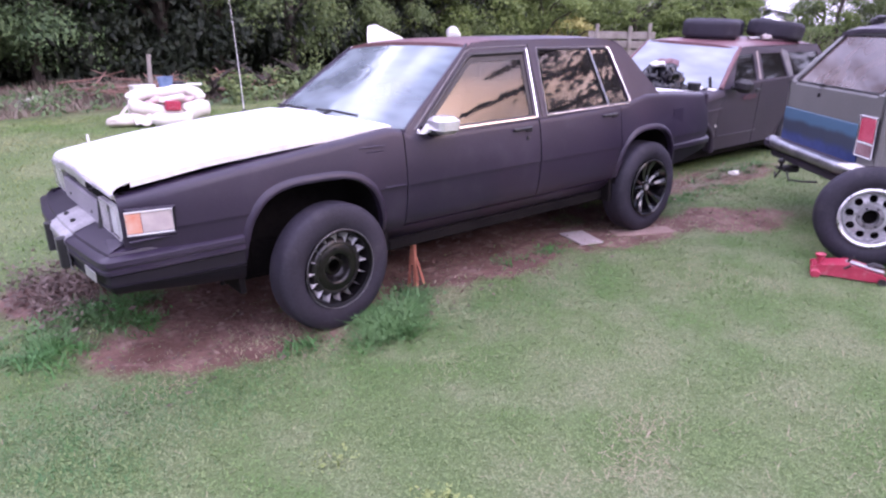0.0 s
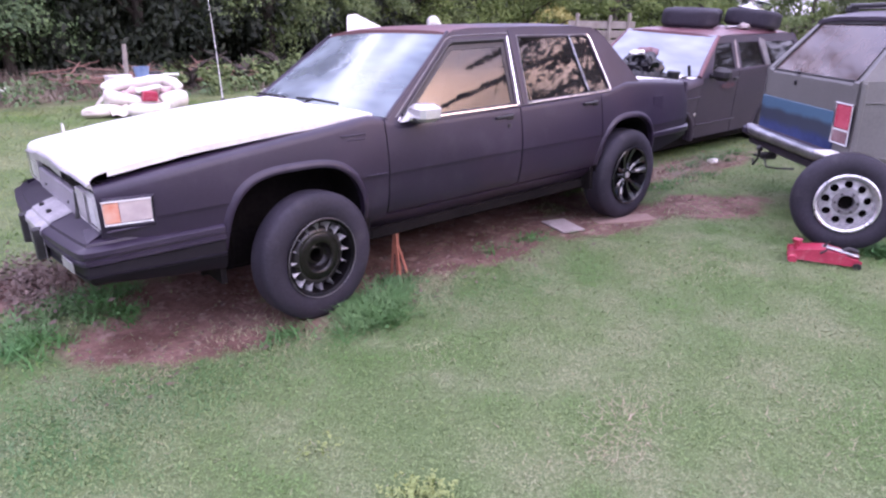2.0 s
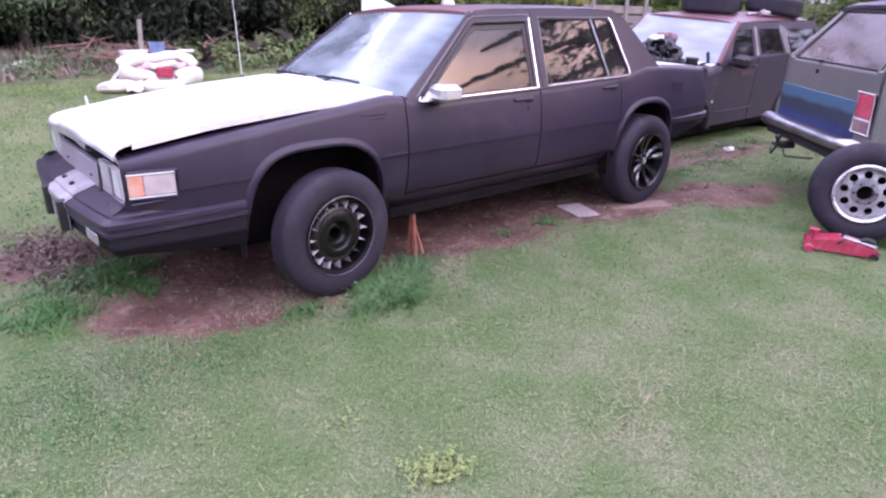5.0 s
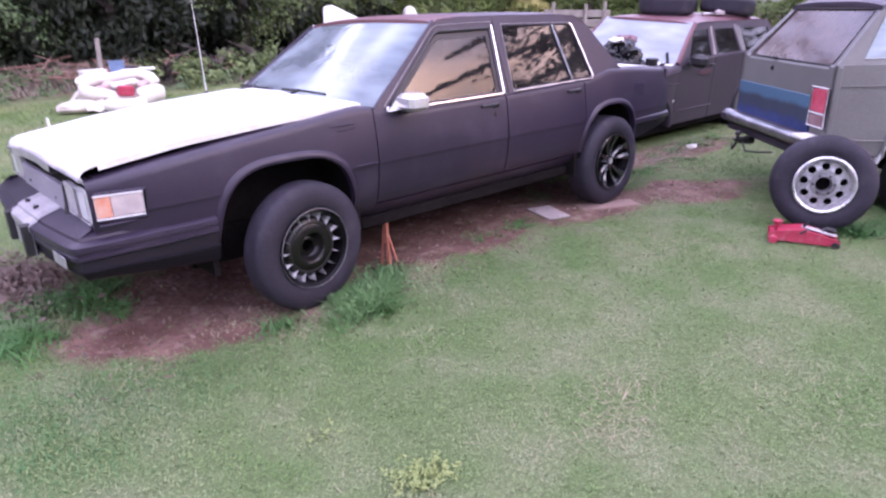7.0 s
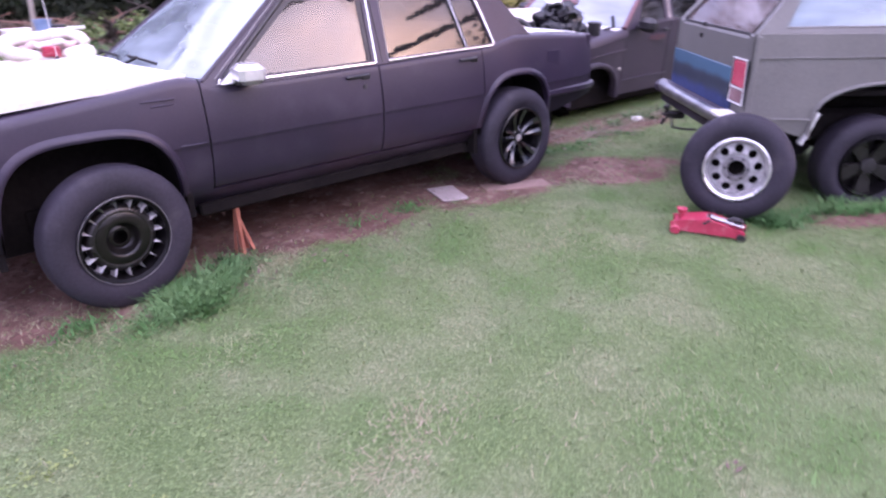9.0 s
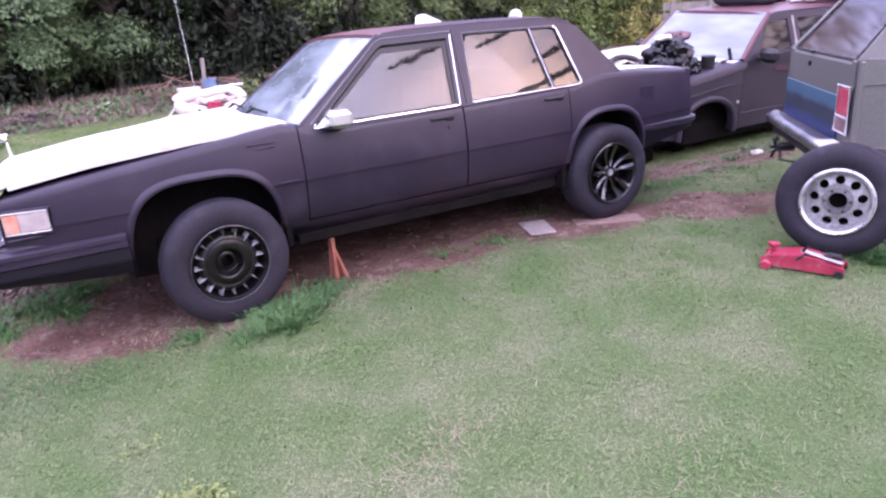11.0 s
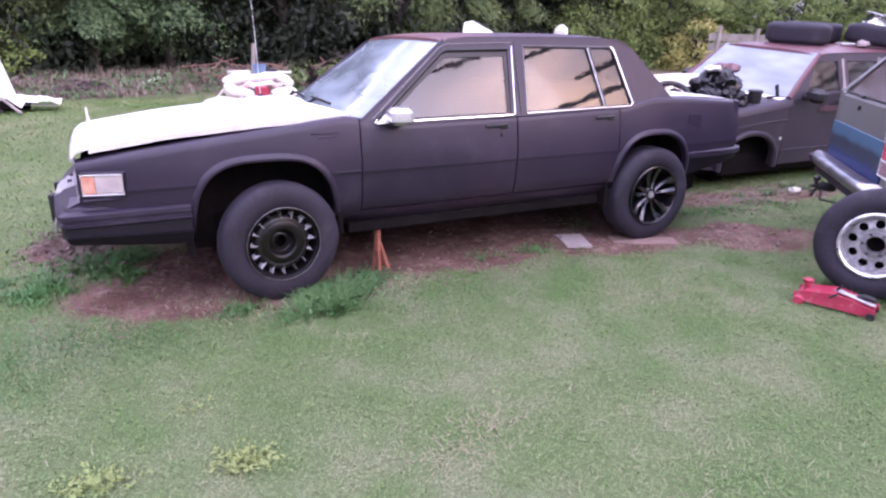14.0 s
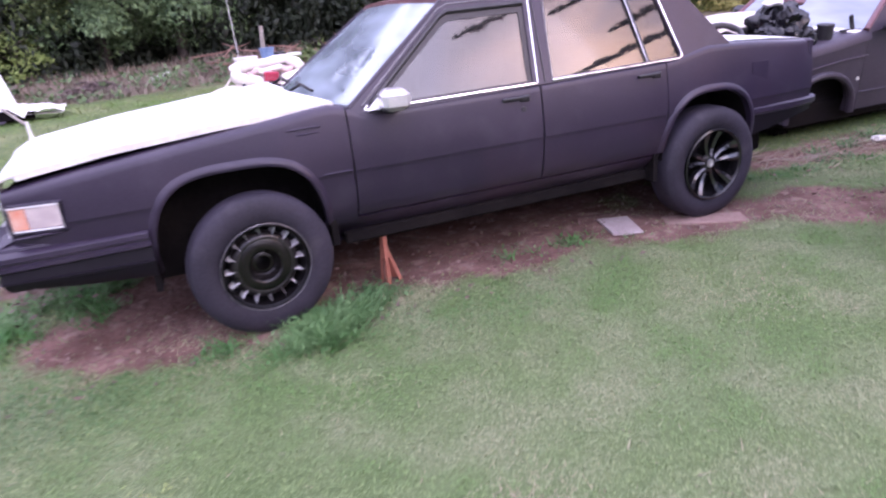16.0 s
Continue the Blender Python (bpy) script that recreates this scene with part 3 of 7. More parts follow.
def sedan():
    car = thing("sedan", "matte plum-black four-door sedan with white hood parked on bare earth", "car", pose(0, 0, 0, -LEAN, 0, 0))
    both("fender", body_panel(spaced(-0.94, 0.538, 22, (-0.015, 0.399)), lambda x: max(front_arch(x), 0.575 if x < -0.413 else 0.33), 0.10), PLUM, car)
    for x0, x1, name in ((0.545, 1.605, "front_door"), (1.614, 2.446, "rear_door")):
        geo = body_panel(spaced(x0, x1, 14, (2.787, 0.344)), lambda x: max(0.462, rear_arch(x) if x > 2.442 else 0.462), 0.06)
        for right in (False, True):
            door = part(name, geo.flip_y(CAR_W) if right else geo, PLUM, car)
            hx = x1 - 0.10 if name == "front_door" else x1 - 0.075
            hz = 0.925 if name == "front_door" else 0.94
            y = side_y(hx, hz)
            h = Geo().box((hx - 0.06, y - 0.012, hz), (0.15, 0.018, 0.018), (0, 0, 0), 0.005).box((hx + 0.0, y - 0.006, hz - 0.004), (0.06, 0.02, 0.034), (0, 0, 0), 0.006)
            part("door_handle", h.flip_y(CAR_W) if right else h, BLACK, door, "black painted door handle")
            if name == "front_door":
                k = Geo().lathe([(0.014, 0.0), (0.014, -0.006), (0.009, -0.008), (0.0, -0.005)], 16, pose(hx - 0.01, side_y(hx, 0.86) + 0.002, 0.865))
                part("keyhole", k.flip_y(CAR_W) if right else k, BLACK, door)
    both("quarter_panel", body_panel(spaced(2.452, 3.66, 22, (2.787, 0.344)), lambda x: max(rear_arch(x), 0.47 if x < 3.132 else ease(x, [(3.132, 0.60), (3.66, 0.645)])), 0.14), PLUM, car)
    both("rocker_panel", Geo().grid([[(x, side_y(x, z) + (0.0 if k else 0.02), z) for k, z in enumerate((0.456, 0.452, 0.42, 0.38, 0.345, 0.325, 0.318))] +
                                     [(x, 0.16, 0.315)] for x in spaced(0.368, 2.44, 12)]), PLUM, car)
    # raised lips round the wheel openings
    for f, cx, half, base in ((front_arch, -0.015, 0.40, 0.345), (rear_arch, 2.787, 0.345, 0.47)):
        def lip_point(a, grow, out):
            x = cx - half * math.cos(a)
            z = max(f(x), base)
            n = Vector((x - cx, 0, (z - base) * 0.8 + 0.02)).normalized() * grow
            return (x + n.x, side_y(x, z) - out, z + n.z)
        angles = [math.pi * k / 30 for k in range(31)]
        both("arch_lip", Geo().grid([[lip_point(a, g_, o_) for g_, o_ in ((-0.004, -0.03), (-0.004, 0.012), (0.004, 0.016), (0.016, 0.014), (0.028, 0.007), (0.038, -0.002))] for a in angles]), PLUM, car, angle=60)
    # glasshouse
    both("side_frame", Geo().plate(SIDE_FRAME, [FRONT_LIGHT, REAR_LIGHT], on_pane, 0.035), PLUM, car)
    both("side_window", Geo().plate(FRONT_LIGHT, [], lambda u, w, d: on_pane(u, w, 0.012 + d), 0.004), CAR_GLASS, car, "dusty side window reflecting the sky")
    both("side_window", Geo().plate(REAR_LIGHT, [], lambda u, w, d: on_pane(u, w, 0.012 + d), 0.004), CAR_GLASS, car, "dusty side window reflecting the sky")
    both("window_trim", trim_loop([(1.645, 1.408), (1.598, 0.988), (1.575, 0.984), (0.66, 0.977), (0.634, 0.979), (0.655, 0.995)], 0.0075, 0.0, False), CHROME, car, "bright chrome window trim")
    both("window_trim", trim_loop([(1.69, 0.990), (2.55, 1.005), (2.572, 1.018), (2.575, 1.034), (2.478, 1.385), (2.45, 1.402)], 0.0075, 0.0, False), CHROME, car, "bright chrome window trim")
    both("window_seal", trim_loop([(0.675, 1.005), (0.90, 1.188), (1.125, 1.368), (1.17, 1.386), (1.612, 1.392)], 0.014, 0.002, False), BLACK, car)
    # wider than the rubber: the cabin's darkness is added to the black strip
    inset = [(0.715, 0.998), (1.135, 1.325), (1.17, 1.342), (1.578, 1.350), (1.545, 1.004)]
    both("window_channel", Geo().plate(FRONT_LIGHT, [inset], lambda u, w, d: on_pane(u, w, 0.007 + d), 0.004), BLACK, car, "black rubber window channel, widened for the dark cabin behind")
    both("drip_rail", trim_loop([(0.625, 1.0), (0.88, 1.205), (1.125, 1.402), (1.18, 1.420), (1.65, 1.428)], 0.0038, -0.002, False), GREYALLOY, car, "thin dull metal drip rail")
    both("window_trim", trim_loop([(1.69, 0.992), (1.735, 1.412), (2.45, 1.404)], 0.0042, 0.0, False), GREYALLOY, car, "bright chrome window trim")
    both("window_divider", trim_loop([(2.262, 1.400), (2.335, 1.012)], 0.010, 0.006, False), BLACK, car)
    both("divider_edge", trim_loop([(2.251, 1.398), (2.323, 1.014)], 0.0035, -0.003, False), CHROME, car, "thin bright divider edge")
    both("pillar_gap", trim_loop([(1.668, 1.44), (1.645, 0.985)], 0.004, -0.001, False), BLACK, car)
    # roof, crowned across
    rows = []
    for x in np.linspace(1.16, 2.63, 16):
        edge = ease(x, [(1.16, 1.438), (1.3, 1.462), (1.8, 1.468), (2.3, 1.463), (2.5, 1.448), (2.63, 1.40)])
        row = []
        for k in range(19):
            u = k / 18
            y = pane_y(edge) - 0.004 + u * (CAR_W - 2 * pane_y(edge) + 0.008)
            c = 1 - (2 * u - 1) ** 2
            fx = x - 0.10 * c * max(0, 1 - (x - 1.16) / 0.4)
            row.append((fx, y, edge + 0.034 * c ** 0.6))
        rows.append(row)
    under = [[(x, y, z - 0.03) for x, y, z in r] for r in reversed(rows)]
    part("roof", Geo().grid(rows + under, close_u=True), FADED, car, "roof with red paint showing through the black")
    # windscreen and backlight
    def screen(base_x, base_bow, top_x, top_bow, z0, z1, n=13):
        rs = []
        for k in range(9):
            s = k / 8
            z = z0 + (z1 - z0) * s
            row = []
            for j in range(n):
                u = j / (n - 1)
                c = 1 - (2 * u - 1) ** 2
                x = (base_x + base_bow * c) * (1 - s) + (top_x + top_bow * c) * s
                y0 = pane_y(z) + 0.012
                row.append((x, y0 + u * (CAR_W - 2 * y0), z + 0.02 * c * s))
            rs.append(row)
        return Geo().grid(rs)
    part("windscreen", screen(0.585, -0.15, 1.17, -0.10, 1.005, 1.44), HAZY, car, "hazy windscreen reflecting bright clouds")
    part("backlight", screen(2.95, 0.08, 2.64, 0.02, 1.05, 1.40), DARK_GLASS, car)
    edge = [(0.56 + 0.60 * s, pane_y(0.995 + 0.45 * s) + 0.006, 0.995 + 0.45 * s) for s in np.linspace(0, 1, 6)]
    part("screen_trim", Geo().tube(edge, 0.011, 6), PLUM, car)
    part("screen_trim", Geo().tube(edge, 0.011, 6).flip_y(CAR_W), PLUM, car)
    part("drip_moulding", Geo().tube([(x + 0.03, y - 0.03, z + 0.004) for x, y, z in edge[3:]], 0.009, 6).flip_y(CAR_W), CHROME, car, "bright metal drip moulding")
    part("cowl", Geo().grid([[(x - 0.15 * (1 - (2 * u - 1) ** 2), 0.10 + u * 1.62, z) for u in np.linspace(0, 1, 13)] for x, z in ((0.47, 0.985), (0.50, 0.992), (0.60, 1.0), (0.62, 0.99))]), BLACK, car)
    for y0, y1 in ((0.40, 0.95), (1.05, 1.55)):
        part("wiper", Geo().tube([(0.475, y0, 1.066), (0.48, (y0 + y1) / 2, 1.074), (0.50, y1, 1.070)], 0.008, 6).tube([(0.42, y1 - 0.1, 1.03), (0.465, (y0 + y1) / 2, 1.080)], 0.008, 6), BLACK, car)
    # hood, sprung a little open at its near front corner
    rows = []
    for x in [-0.945, -0.94, -0.925, -0.905] + list(np.linspace(-0.87, 0.50, 17)):
        row = []
        f = (0.50 - x) / 1.445
        for k in range(17):
            u = k / 16
            c = 1 - (2 * u - 1) ** 2
            left = ease(x, [(-0.945, 0.872), (-0.94, 0.893), (-0.925, 0.907), (-0.905, 0.914), (-0.87, 0.922), (-0.5, 0.972), (0.0, 1.010), (0.5, 1.030)])
            right = left - 0.038 * f
            z = left * (1 - u) + right * u + 0.040 * c ** 0.7 + (0.014 if 0.36 < u < 0.64 else 0.0)
            bow = -0.15 * c * min(1, max(0, (x + 0.2) / 0.7)) - 0.03 * c * f
            row.append((x + bow, 0.085 + u * (CAR_W - 0.17), z))
        rows.append(row)
    lip = [(x + 0.006, y, z - 0.022) for x, y, z in rows[0]]
    body = [[(r[0][0], r[0][1] + 0.004, r[0][2] - 0.012)] + r + [(r[-1][0], r[-1][1] - 0.004, r[-1][2] - 0.012)] for r in [lip] + rows]
    hood = part("hood", Geo().grid(body), WHITE, car, "glaring white hood sprung slightly open")
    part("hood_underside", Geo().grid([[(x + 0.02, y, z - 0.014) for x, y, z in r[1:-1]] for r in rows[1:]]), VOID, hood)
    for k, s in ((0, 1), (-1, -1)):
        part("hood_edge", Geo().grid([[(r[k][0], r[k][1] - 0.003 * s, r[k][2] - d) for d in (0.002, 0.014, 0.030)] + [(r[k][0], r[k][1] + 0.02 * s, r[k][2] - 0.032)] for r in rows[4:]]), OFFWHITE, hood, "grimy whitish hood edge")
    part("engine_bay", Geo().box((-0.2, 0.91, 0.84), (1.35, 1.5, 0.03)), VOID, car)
    part("hood_edge_trim", Geo().tube([(x - 0.003, y, z - 0.012) for x, y, z in rows[0]], 0.011, 6), BARE, hood, "dull metal strip along hood edge")
    part("grille_header", Geo().grid([[(x - 0.004, y, z - 0.006), (x - 0.012, y, z - 0.012), (x - 0.012, y, z - 0.048), (x - 0.004, y, z - 0.056), (x + 0.02, y, z - 0.056)] for x, y, z in rows[0][4:14]], False, False), BARE, hood,
         "dull metal grille header under the hood")
    part("hood_ornament", Geo().tube([(-0.885, 0.77, 0.965), (-0.885, 0.77, 0.99), (-0.888, 0.77, 1.045)], [0.016, 0.009, 0.007], 8).box((-0.888, 0.77, 1.05), (0.010, 0.024, 0.03), (0, 0, 0), 0.004), OFFWHITE, hood,
         "small upright pale ornament")
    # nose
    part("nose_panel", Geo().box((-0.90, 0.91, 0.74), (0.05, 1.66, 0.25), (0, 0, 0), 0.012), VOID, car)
    grille = part("grille_plate", Geo().grid([[(x, y, z) for x, z in ((-0.93, 0.632), (-0.952, 0.634), (-0.956, 0.64), (-0.952, 0.766), (-0.944, 0.776), (-0.92, 0.776))] for y in np.linspace(0.452, 1.37, 8)]), PRIMER, car, "flat grey plate over the grille")
    part("plate_flange", Geo().box((-0.955, 0.91, 0.632), (0.03, 0.98, 0.008), (0, 0, 0), 0.002), BARE, grille)
    part("plate_seal", Geo().tube([(-0.945, 0.434, 0.79), (-0.950, 0.434, 0.70), (-0.952, 0.432, 0.655)], [0.009, 0.011, 0.020], 8).box((-0.948, 0.432, 0.644), (0.03, 0.046, 0.03), (0, 0, 0), 0.008), BLACK, grille, "black rubber at the plate's edge")
    for y in (0.62, 1.2):
        part("plate_screw", Geo().box((-0.957, y, 0.70), (0.006, 0.014, 0.014), (0, 0, 0), 0.002), BLACK, grille)
    for y in (0.325, 0.150, CAR_W - 0.325, CAR_W - 0.150):
        lamp = part("headlamp", Geo().box((-0.935 + 0.010 * (abs(y - 0.91) > 0.7), y, 0.74), (0.03, 0.1745, 0.146), (0, 0, 0), 0.004), LENS_GREYISH if abs(y - 0.91) < 0.7 else LENS_PALE, car, "clouded square headlamp")
        part("headlamp_bezel", Geo().tube([(-0.948, y - 0.084, 0.668), (-0.948, y + 0.084, 0.668), (-0.948, y + 0.084, 0.81), (-0.948, y - 0.084, 0.81)], 0.0035, 6, True), BARE, lamp, "thin dull metal bezel")
    for right in (False, True):
        def side(g):
            return g.flip_y(CAR_W) if right else g
        def lens(x0, x1, z0, z1):
            return Geo().grid([[(x, side_y(x, z) - 0.010 + d, z) for z, d in ((z0, 0.012), (z0 + 0.006, 0), (z1 - 0.006, 0), (z1, 0.012))] for x in np.linspace(x0, x1, 5)])
        lamp = part("cornering_lamp", side(lens(-0.860, -0.733, 0.690, 0.790)), LENS_CLEAR, car, "clear cornering lamp with amber end")
        part("amber_lens", side(lens(-0.925, -0.862, 0.691, 0.791)), LENS_AMBER, lamp, "amber turn lens")
        part("lamp_bezel", side(Geo().tube([(x, side_y(x, z) - 0.008, z) for x, z in ((-0.918, 0.682), (-0.727, 0.678), (-0.721, 0.797), (-0.918, 0.801))], 0.008, 6)), PLUM, lamp)
        part("lens_trim", side(Geo().tube([(x, side_y(x, z) - 0.013, z) for x, z in ((-0.924, 0.690), (-0.734, 0.688), (-0.732, 0.789), (-0.924, 0.792))], 0.0045, 6, True)), LENS_PALE, lamp, "thin dull metal lens trim")
        part("lamp_shelf", side(Geo().box((-0.80, side_y(-0.8, 0.66) - 0.004, 0.664), (0.25, 0.02, 0.012), (0, 0, 2), 0.004)), PLUM, lamp)
        for k, (dx, dz) in enumerate(((0, 0), (0.03, -0.026), (0.045, -0.048))):
            part("fender_emblem", side(Geo().box((0.33 + dx * 0.6, side_y(0.33, 0.93) - 0.002, 0.937 + dz), (0.16 - 0.045 * k, 0.008, 0.009), (0, 0, 0), 0.003)), PLUM, car)
        part("side_moulding", side(Geo().box((0.46, side_y(0.46, 0.705) - 0.003, 0.708), (0.14, 0.008, 0.010), (0, 0, 0), 0.003)), PLUM, car)
        part("fuel_door" if not right else "side_badge", side(Geo().box((3.16, side_y(3.16, 0.86) - 0.001, 0.86), (0.13, 0.0035, 0.13), (0, 0, 0), 0.0015)), PLUM, car)
        # door mirror
        mir = part("door_mirror", side(Geo().box((0.765, -0.045, 1.020), (0.135, 0.185, 0.098), (0, 0, -8), 0.024)), MIRROR, car, "bright silver door mirror")
        part("mirror_foot", side(Geo().add([(0.645, 0.032, 0.975), (0.79, 0.032, 0.978), (0.72, 0.055, 1.04), (0.645, 0.012, 0.975), (0.79, 0.0, 0.978), (0.72, 0.035, 1.04)],
                                           [(3, 4, 5), (0, 2, 1), (0, 1, 4, 3), (1, 2, 5, 4), (2, 0, 3, 5)])), MIRROR, mir)
        part("mirror_stem", side(Geo().box((0.755, -0.002, 0.972), (0.08, 0.09, 0.022), (0, 0, 0), 0.006)), BLACK, mir)
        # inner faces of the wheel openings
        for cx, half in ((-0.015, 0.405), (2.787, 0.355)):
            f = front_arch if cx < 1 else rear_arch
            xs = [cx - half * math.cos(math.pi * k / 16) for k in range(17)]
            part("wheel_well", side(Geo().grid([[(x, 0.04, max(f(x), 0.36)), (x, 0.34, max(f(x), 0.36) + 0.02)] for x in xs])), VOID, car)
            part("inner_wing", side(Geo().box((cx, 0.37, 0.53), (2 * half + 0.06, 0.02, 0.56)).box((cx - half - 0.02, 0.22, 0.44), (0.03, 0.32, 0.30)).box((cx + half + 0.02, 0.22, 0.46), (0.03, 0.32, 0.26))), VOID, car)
    # bumpers
    def bumper(path, prof):
        rows = []
        pts = [Vector((x, y, 0)) for x, y in path]
        for i, p in enumerate(pts):
            d = (pts[min(i + 1, len(pts) - 1)] - pts[max(i - 1, 0)]).normalized()
            out = Vector((d.y, -d.x, 0))
            nose = min(1.0, max(0.0, (-0.5 - p.x) / 0.45)) * 0.45
            rows.append([p + out * o + Vector((0, 0, z if z > 0.5 else 0.5 - (0.5 - z) * (1 - nose))) for o, z in prof])
        return Geo().grid(rows, close_v=True)
    half_path = [(-0.425, 0.0), (-0.70, 0.002), (-0.93, 0.006), (-1.01, 0.012), (-1.03, 0.018), (-1.042, 0.034), (-1.052, 0.07), (-1.068, 0.2), (-1.095, 0.5), (-1.105, 0.91)]
    path = half_path + [(x, CAR_W - y) for x, y in reversed(half_path[:-1])]
    prof = [(-0.15, 0.664), (-0.05, 0.630), (-0.036, 0.624), (-0.032, 0.612), (-0.004, 0.602), (0.006, 0.594), (0.007, 0.572), (-0.004, 0.567), (-0.004, 0.556), (0.003, 0.551), (0.003, 0.534), (-0.010, 0.527), (-0.014, 0.468),
            (-0.007, 0.464), (-0.007, 0.454), (-0.016, 0.449), (-0.026, 0.405), (-0.045, 0.376), (-0.10, 0.366)]
    part("front_bumper", bumper(list(reversed(path)), prof[:12] + [(-0.05, 0.525), (-0.15, 0.60)]), PLUM, car)
    part("lower_valance", bumper(list(reversed(path)), [(-0.15, 0.524), (-0.02, 0.524)] + prof[12:] + [(-0.15, 0.40)]), VALANCE, car, "darker satin valance below the bumper")
    cx = [(y, ease(y, [(0.5, -1.095), (0.91, -1.105), (1.32, -1.095)])) for y in np.linspace(0.55, 1.0, 6)]
    part("bumper_centre", Geo().grid([[(x + a, y, z) for a, z in ((0.13, 0.650), (0.146, 0.6665), (0.05, 0.6340), (0.036, 0.6280), (0.0305, 0.616), (0.004, 0.6060), (-0.009, 0.596), (-0.0105, 0.572), (-0.003, 0.565), (-0.003, 0.445), (0.01, 0.44))]
                                      for y, x in cx]), BARE, car, "dull bare metal bumper centre")
    for y in (0.60, 0.985):
        part("bumper_guard", Geo().box((-1.110, y, 0.527), (0.055, 0.052, 0.155), (0, 0, 0), 0.006), BLACK, car, "black rubber bumper guard")
    part("corner_scuff", Geo().box((-1.074, 0.17, 0.52), (0.006, 0.16, 0.05), (0, 0, 4), 0.002), BARE, car, "scuffed bare metal patch")
    for y in (0.74, 0.93):
        part("bumper_bolt", Geo().lathe([(0.013, 0), (0.012, 0.016), (0.0, 0.02)], 10, pose(-1.03, y, 0.638, 90, 0, 0)), BLACK, car)
    half_path = [(3.13, 0.016), (3.5, 0.026), (3.68, 0.05), (3.745, 0.09), (3.77, 0.2), (3.80, 0.91)]
    path = half_path + [(x, CAR_W - y) for x, y in reversed(half_path[:-1])]
    prof = [(-0.08, 0.650), (-0.004, 0.645), (0.008, 0.634), (0.008, 0.604), (-0.004, 0.594), (-0.08, 0.59)]
    part("rear_bumper", bumper(path, prof), PLUM, car)
    rows = []
    for x, y in path:
        foot = ease(x, [(3.13, 0.455), (3.45, 0.515), (3.70, 0.562), (3.80, 0.572)])
        sign = 1 if y < 0.91 else -1
        rows.append([(x - (0.012 + 0.09 * (0.589 - z)) * (x > 3.69), y + sign * (0.012 + 0.15 * (0.589 - z)) * (x < 3.76), z) for z in (0.589, 0.589 * 0.6 + foot * 0.4, foot)])
    part("rear_valance", Geo().grid(rows), VALANCE, car, "darker satin valance below the bumper")
    part("tail_panel", Geo().box((3.635, 0.91, 0.82), (0.05, 1.70, 0.38), (0, 0, 0), 0.012), PLUM, car)
    for y in (0.15, CAR_W - 0.15):
        part("tail_lamp", Geo().box((3.655, y, 0.83), (0.02, 0.07, 0.28), (0, 0, 0), 0.01), LENS_RED, car, "narrow upright red tail lamp")
    deck = [[(x, 0.13 + u * 1.56, z + 0.02 * (1 - (2 * u - 1) ** 2)) for u in np.linspace(0, 1, 9)] for x, z in ((2.93, 1.058), (3.1, 1.053), (3.4, 1.035), (3.62, 1.014), (3.655, 0.99))]
    # the sky's reflection on the flat lid is put into its white colour
    part("trunk_lid", Geo().grid(deck), WHITE, car, "trunk lid, white for the bright sky mirrored on it")
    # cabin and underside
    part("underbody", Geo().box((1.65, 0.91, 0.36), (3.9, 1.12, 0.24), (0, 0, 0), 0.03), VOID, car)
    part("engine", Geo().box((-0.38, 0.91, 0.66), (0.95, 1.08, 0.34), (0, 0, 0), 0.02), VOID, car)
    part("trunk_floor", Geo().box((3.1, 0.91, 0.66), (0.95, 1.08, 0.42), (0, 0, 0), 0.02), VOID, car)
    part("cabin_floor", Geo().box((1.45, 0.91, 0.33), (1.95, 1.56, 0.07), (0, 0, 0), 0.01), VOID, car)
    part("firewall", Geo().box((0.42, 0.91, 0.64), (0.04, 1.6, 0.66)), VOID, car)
    part("dashboard", Geo().box((0.72, 0.91, 0.87), (0.42, 1.55, 0.2), (0, -10, 0), 0.05), BLACK, car)
    wheel = [(0.98 + 0.06 * math.sin(a), 0.50 + 0.19 * math.cos(a), 0.92 + 0.18 * math.sin(a)) for a in (2 * math.pi * k / 24 for k in range(24))]
    part("steering_wheel", Geo().tube(wheel, 0.013, 6, True).tube([(0.8, 0.5, 0.86), (0.98, 0.5, 0.92)], 0.03, 8).tube([wheel[0], wheel[12]], 0.012, 6), BLACK, car)
    for y in (0.50, 1.32):
        seat = part("front_seat", Geo().box((1.28, y, 0.62), (0.52, 0.56, 0.2), (0, -6, 0), 0.06), INTERIOR, car)
        part("backrest", Geo().box((1.58, y, 0.92), (0.17, 0.54, 0.58), (0, 14, 0), 0.06), INTERIOR, seat)
        part("headrest", Geo().box((1.665, y, 1.25), (0.10, 0.27, 0.17), (0, 12, 0), 0.035), INTERIOR, seat)
    bench = part("rear_seat", Geo().box((2.25, 0.91, 0.62), (0.5, 1.4, 0.2), (0, -6, 0), 0.06), INTERIOR, car)
    part("backrest", Geo().box((2.52, 0.91, 0.90), (0.18, 1.4, 0.5), (0, 20, 0), 0.06), INTERIOR, bench)
    part("parcel_shelf", Geo().box((2.78, 0.91, 1.04), (0.36, 1.4, 0.02)), INTERIOR, car)
    part("steering_lock", Geo().box((0.80, 0.62, 1.06), (0.03, 0.26, 0.03), (0, 20, 10), 0.01), OFFWHITE, car)
    # aerial on the far fender
    ant = part("aerial", Geo().tube([(0.27, 1.62, 1.02), (0.265, 1.62, 1.45), (0.25, 1.62, 1.95)], [0.004, 0.0027, 0.002], 6), ALUMINIUM, car, "thin whip aerial")
    part("aerial_base", Geo().lathe([(0.018, 0), (0.014, 0.02), (0.008, 0.03)], 12, pose(0.27, 1.62, 1.02, 90, 0, 0)), BLACK, ant)
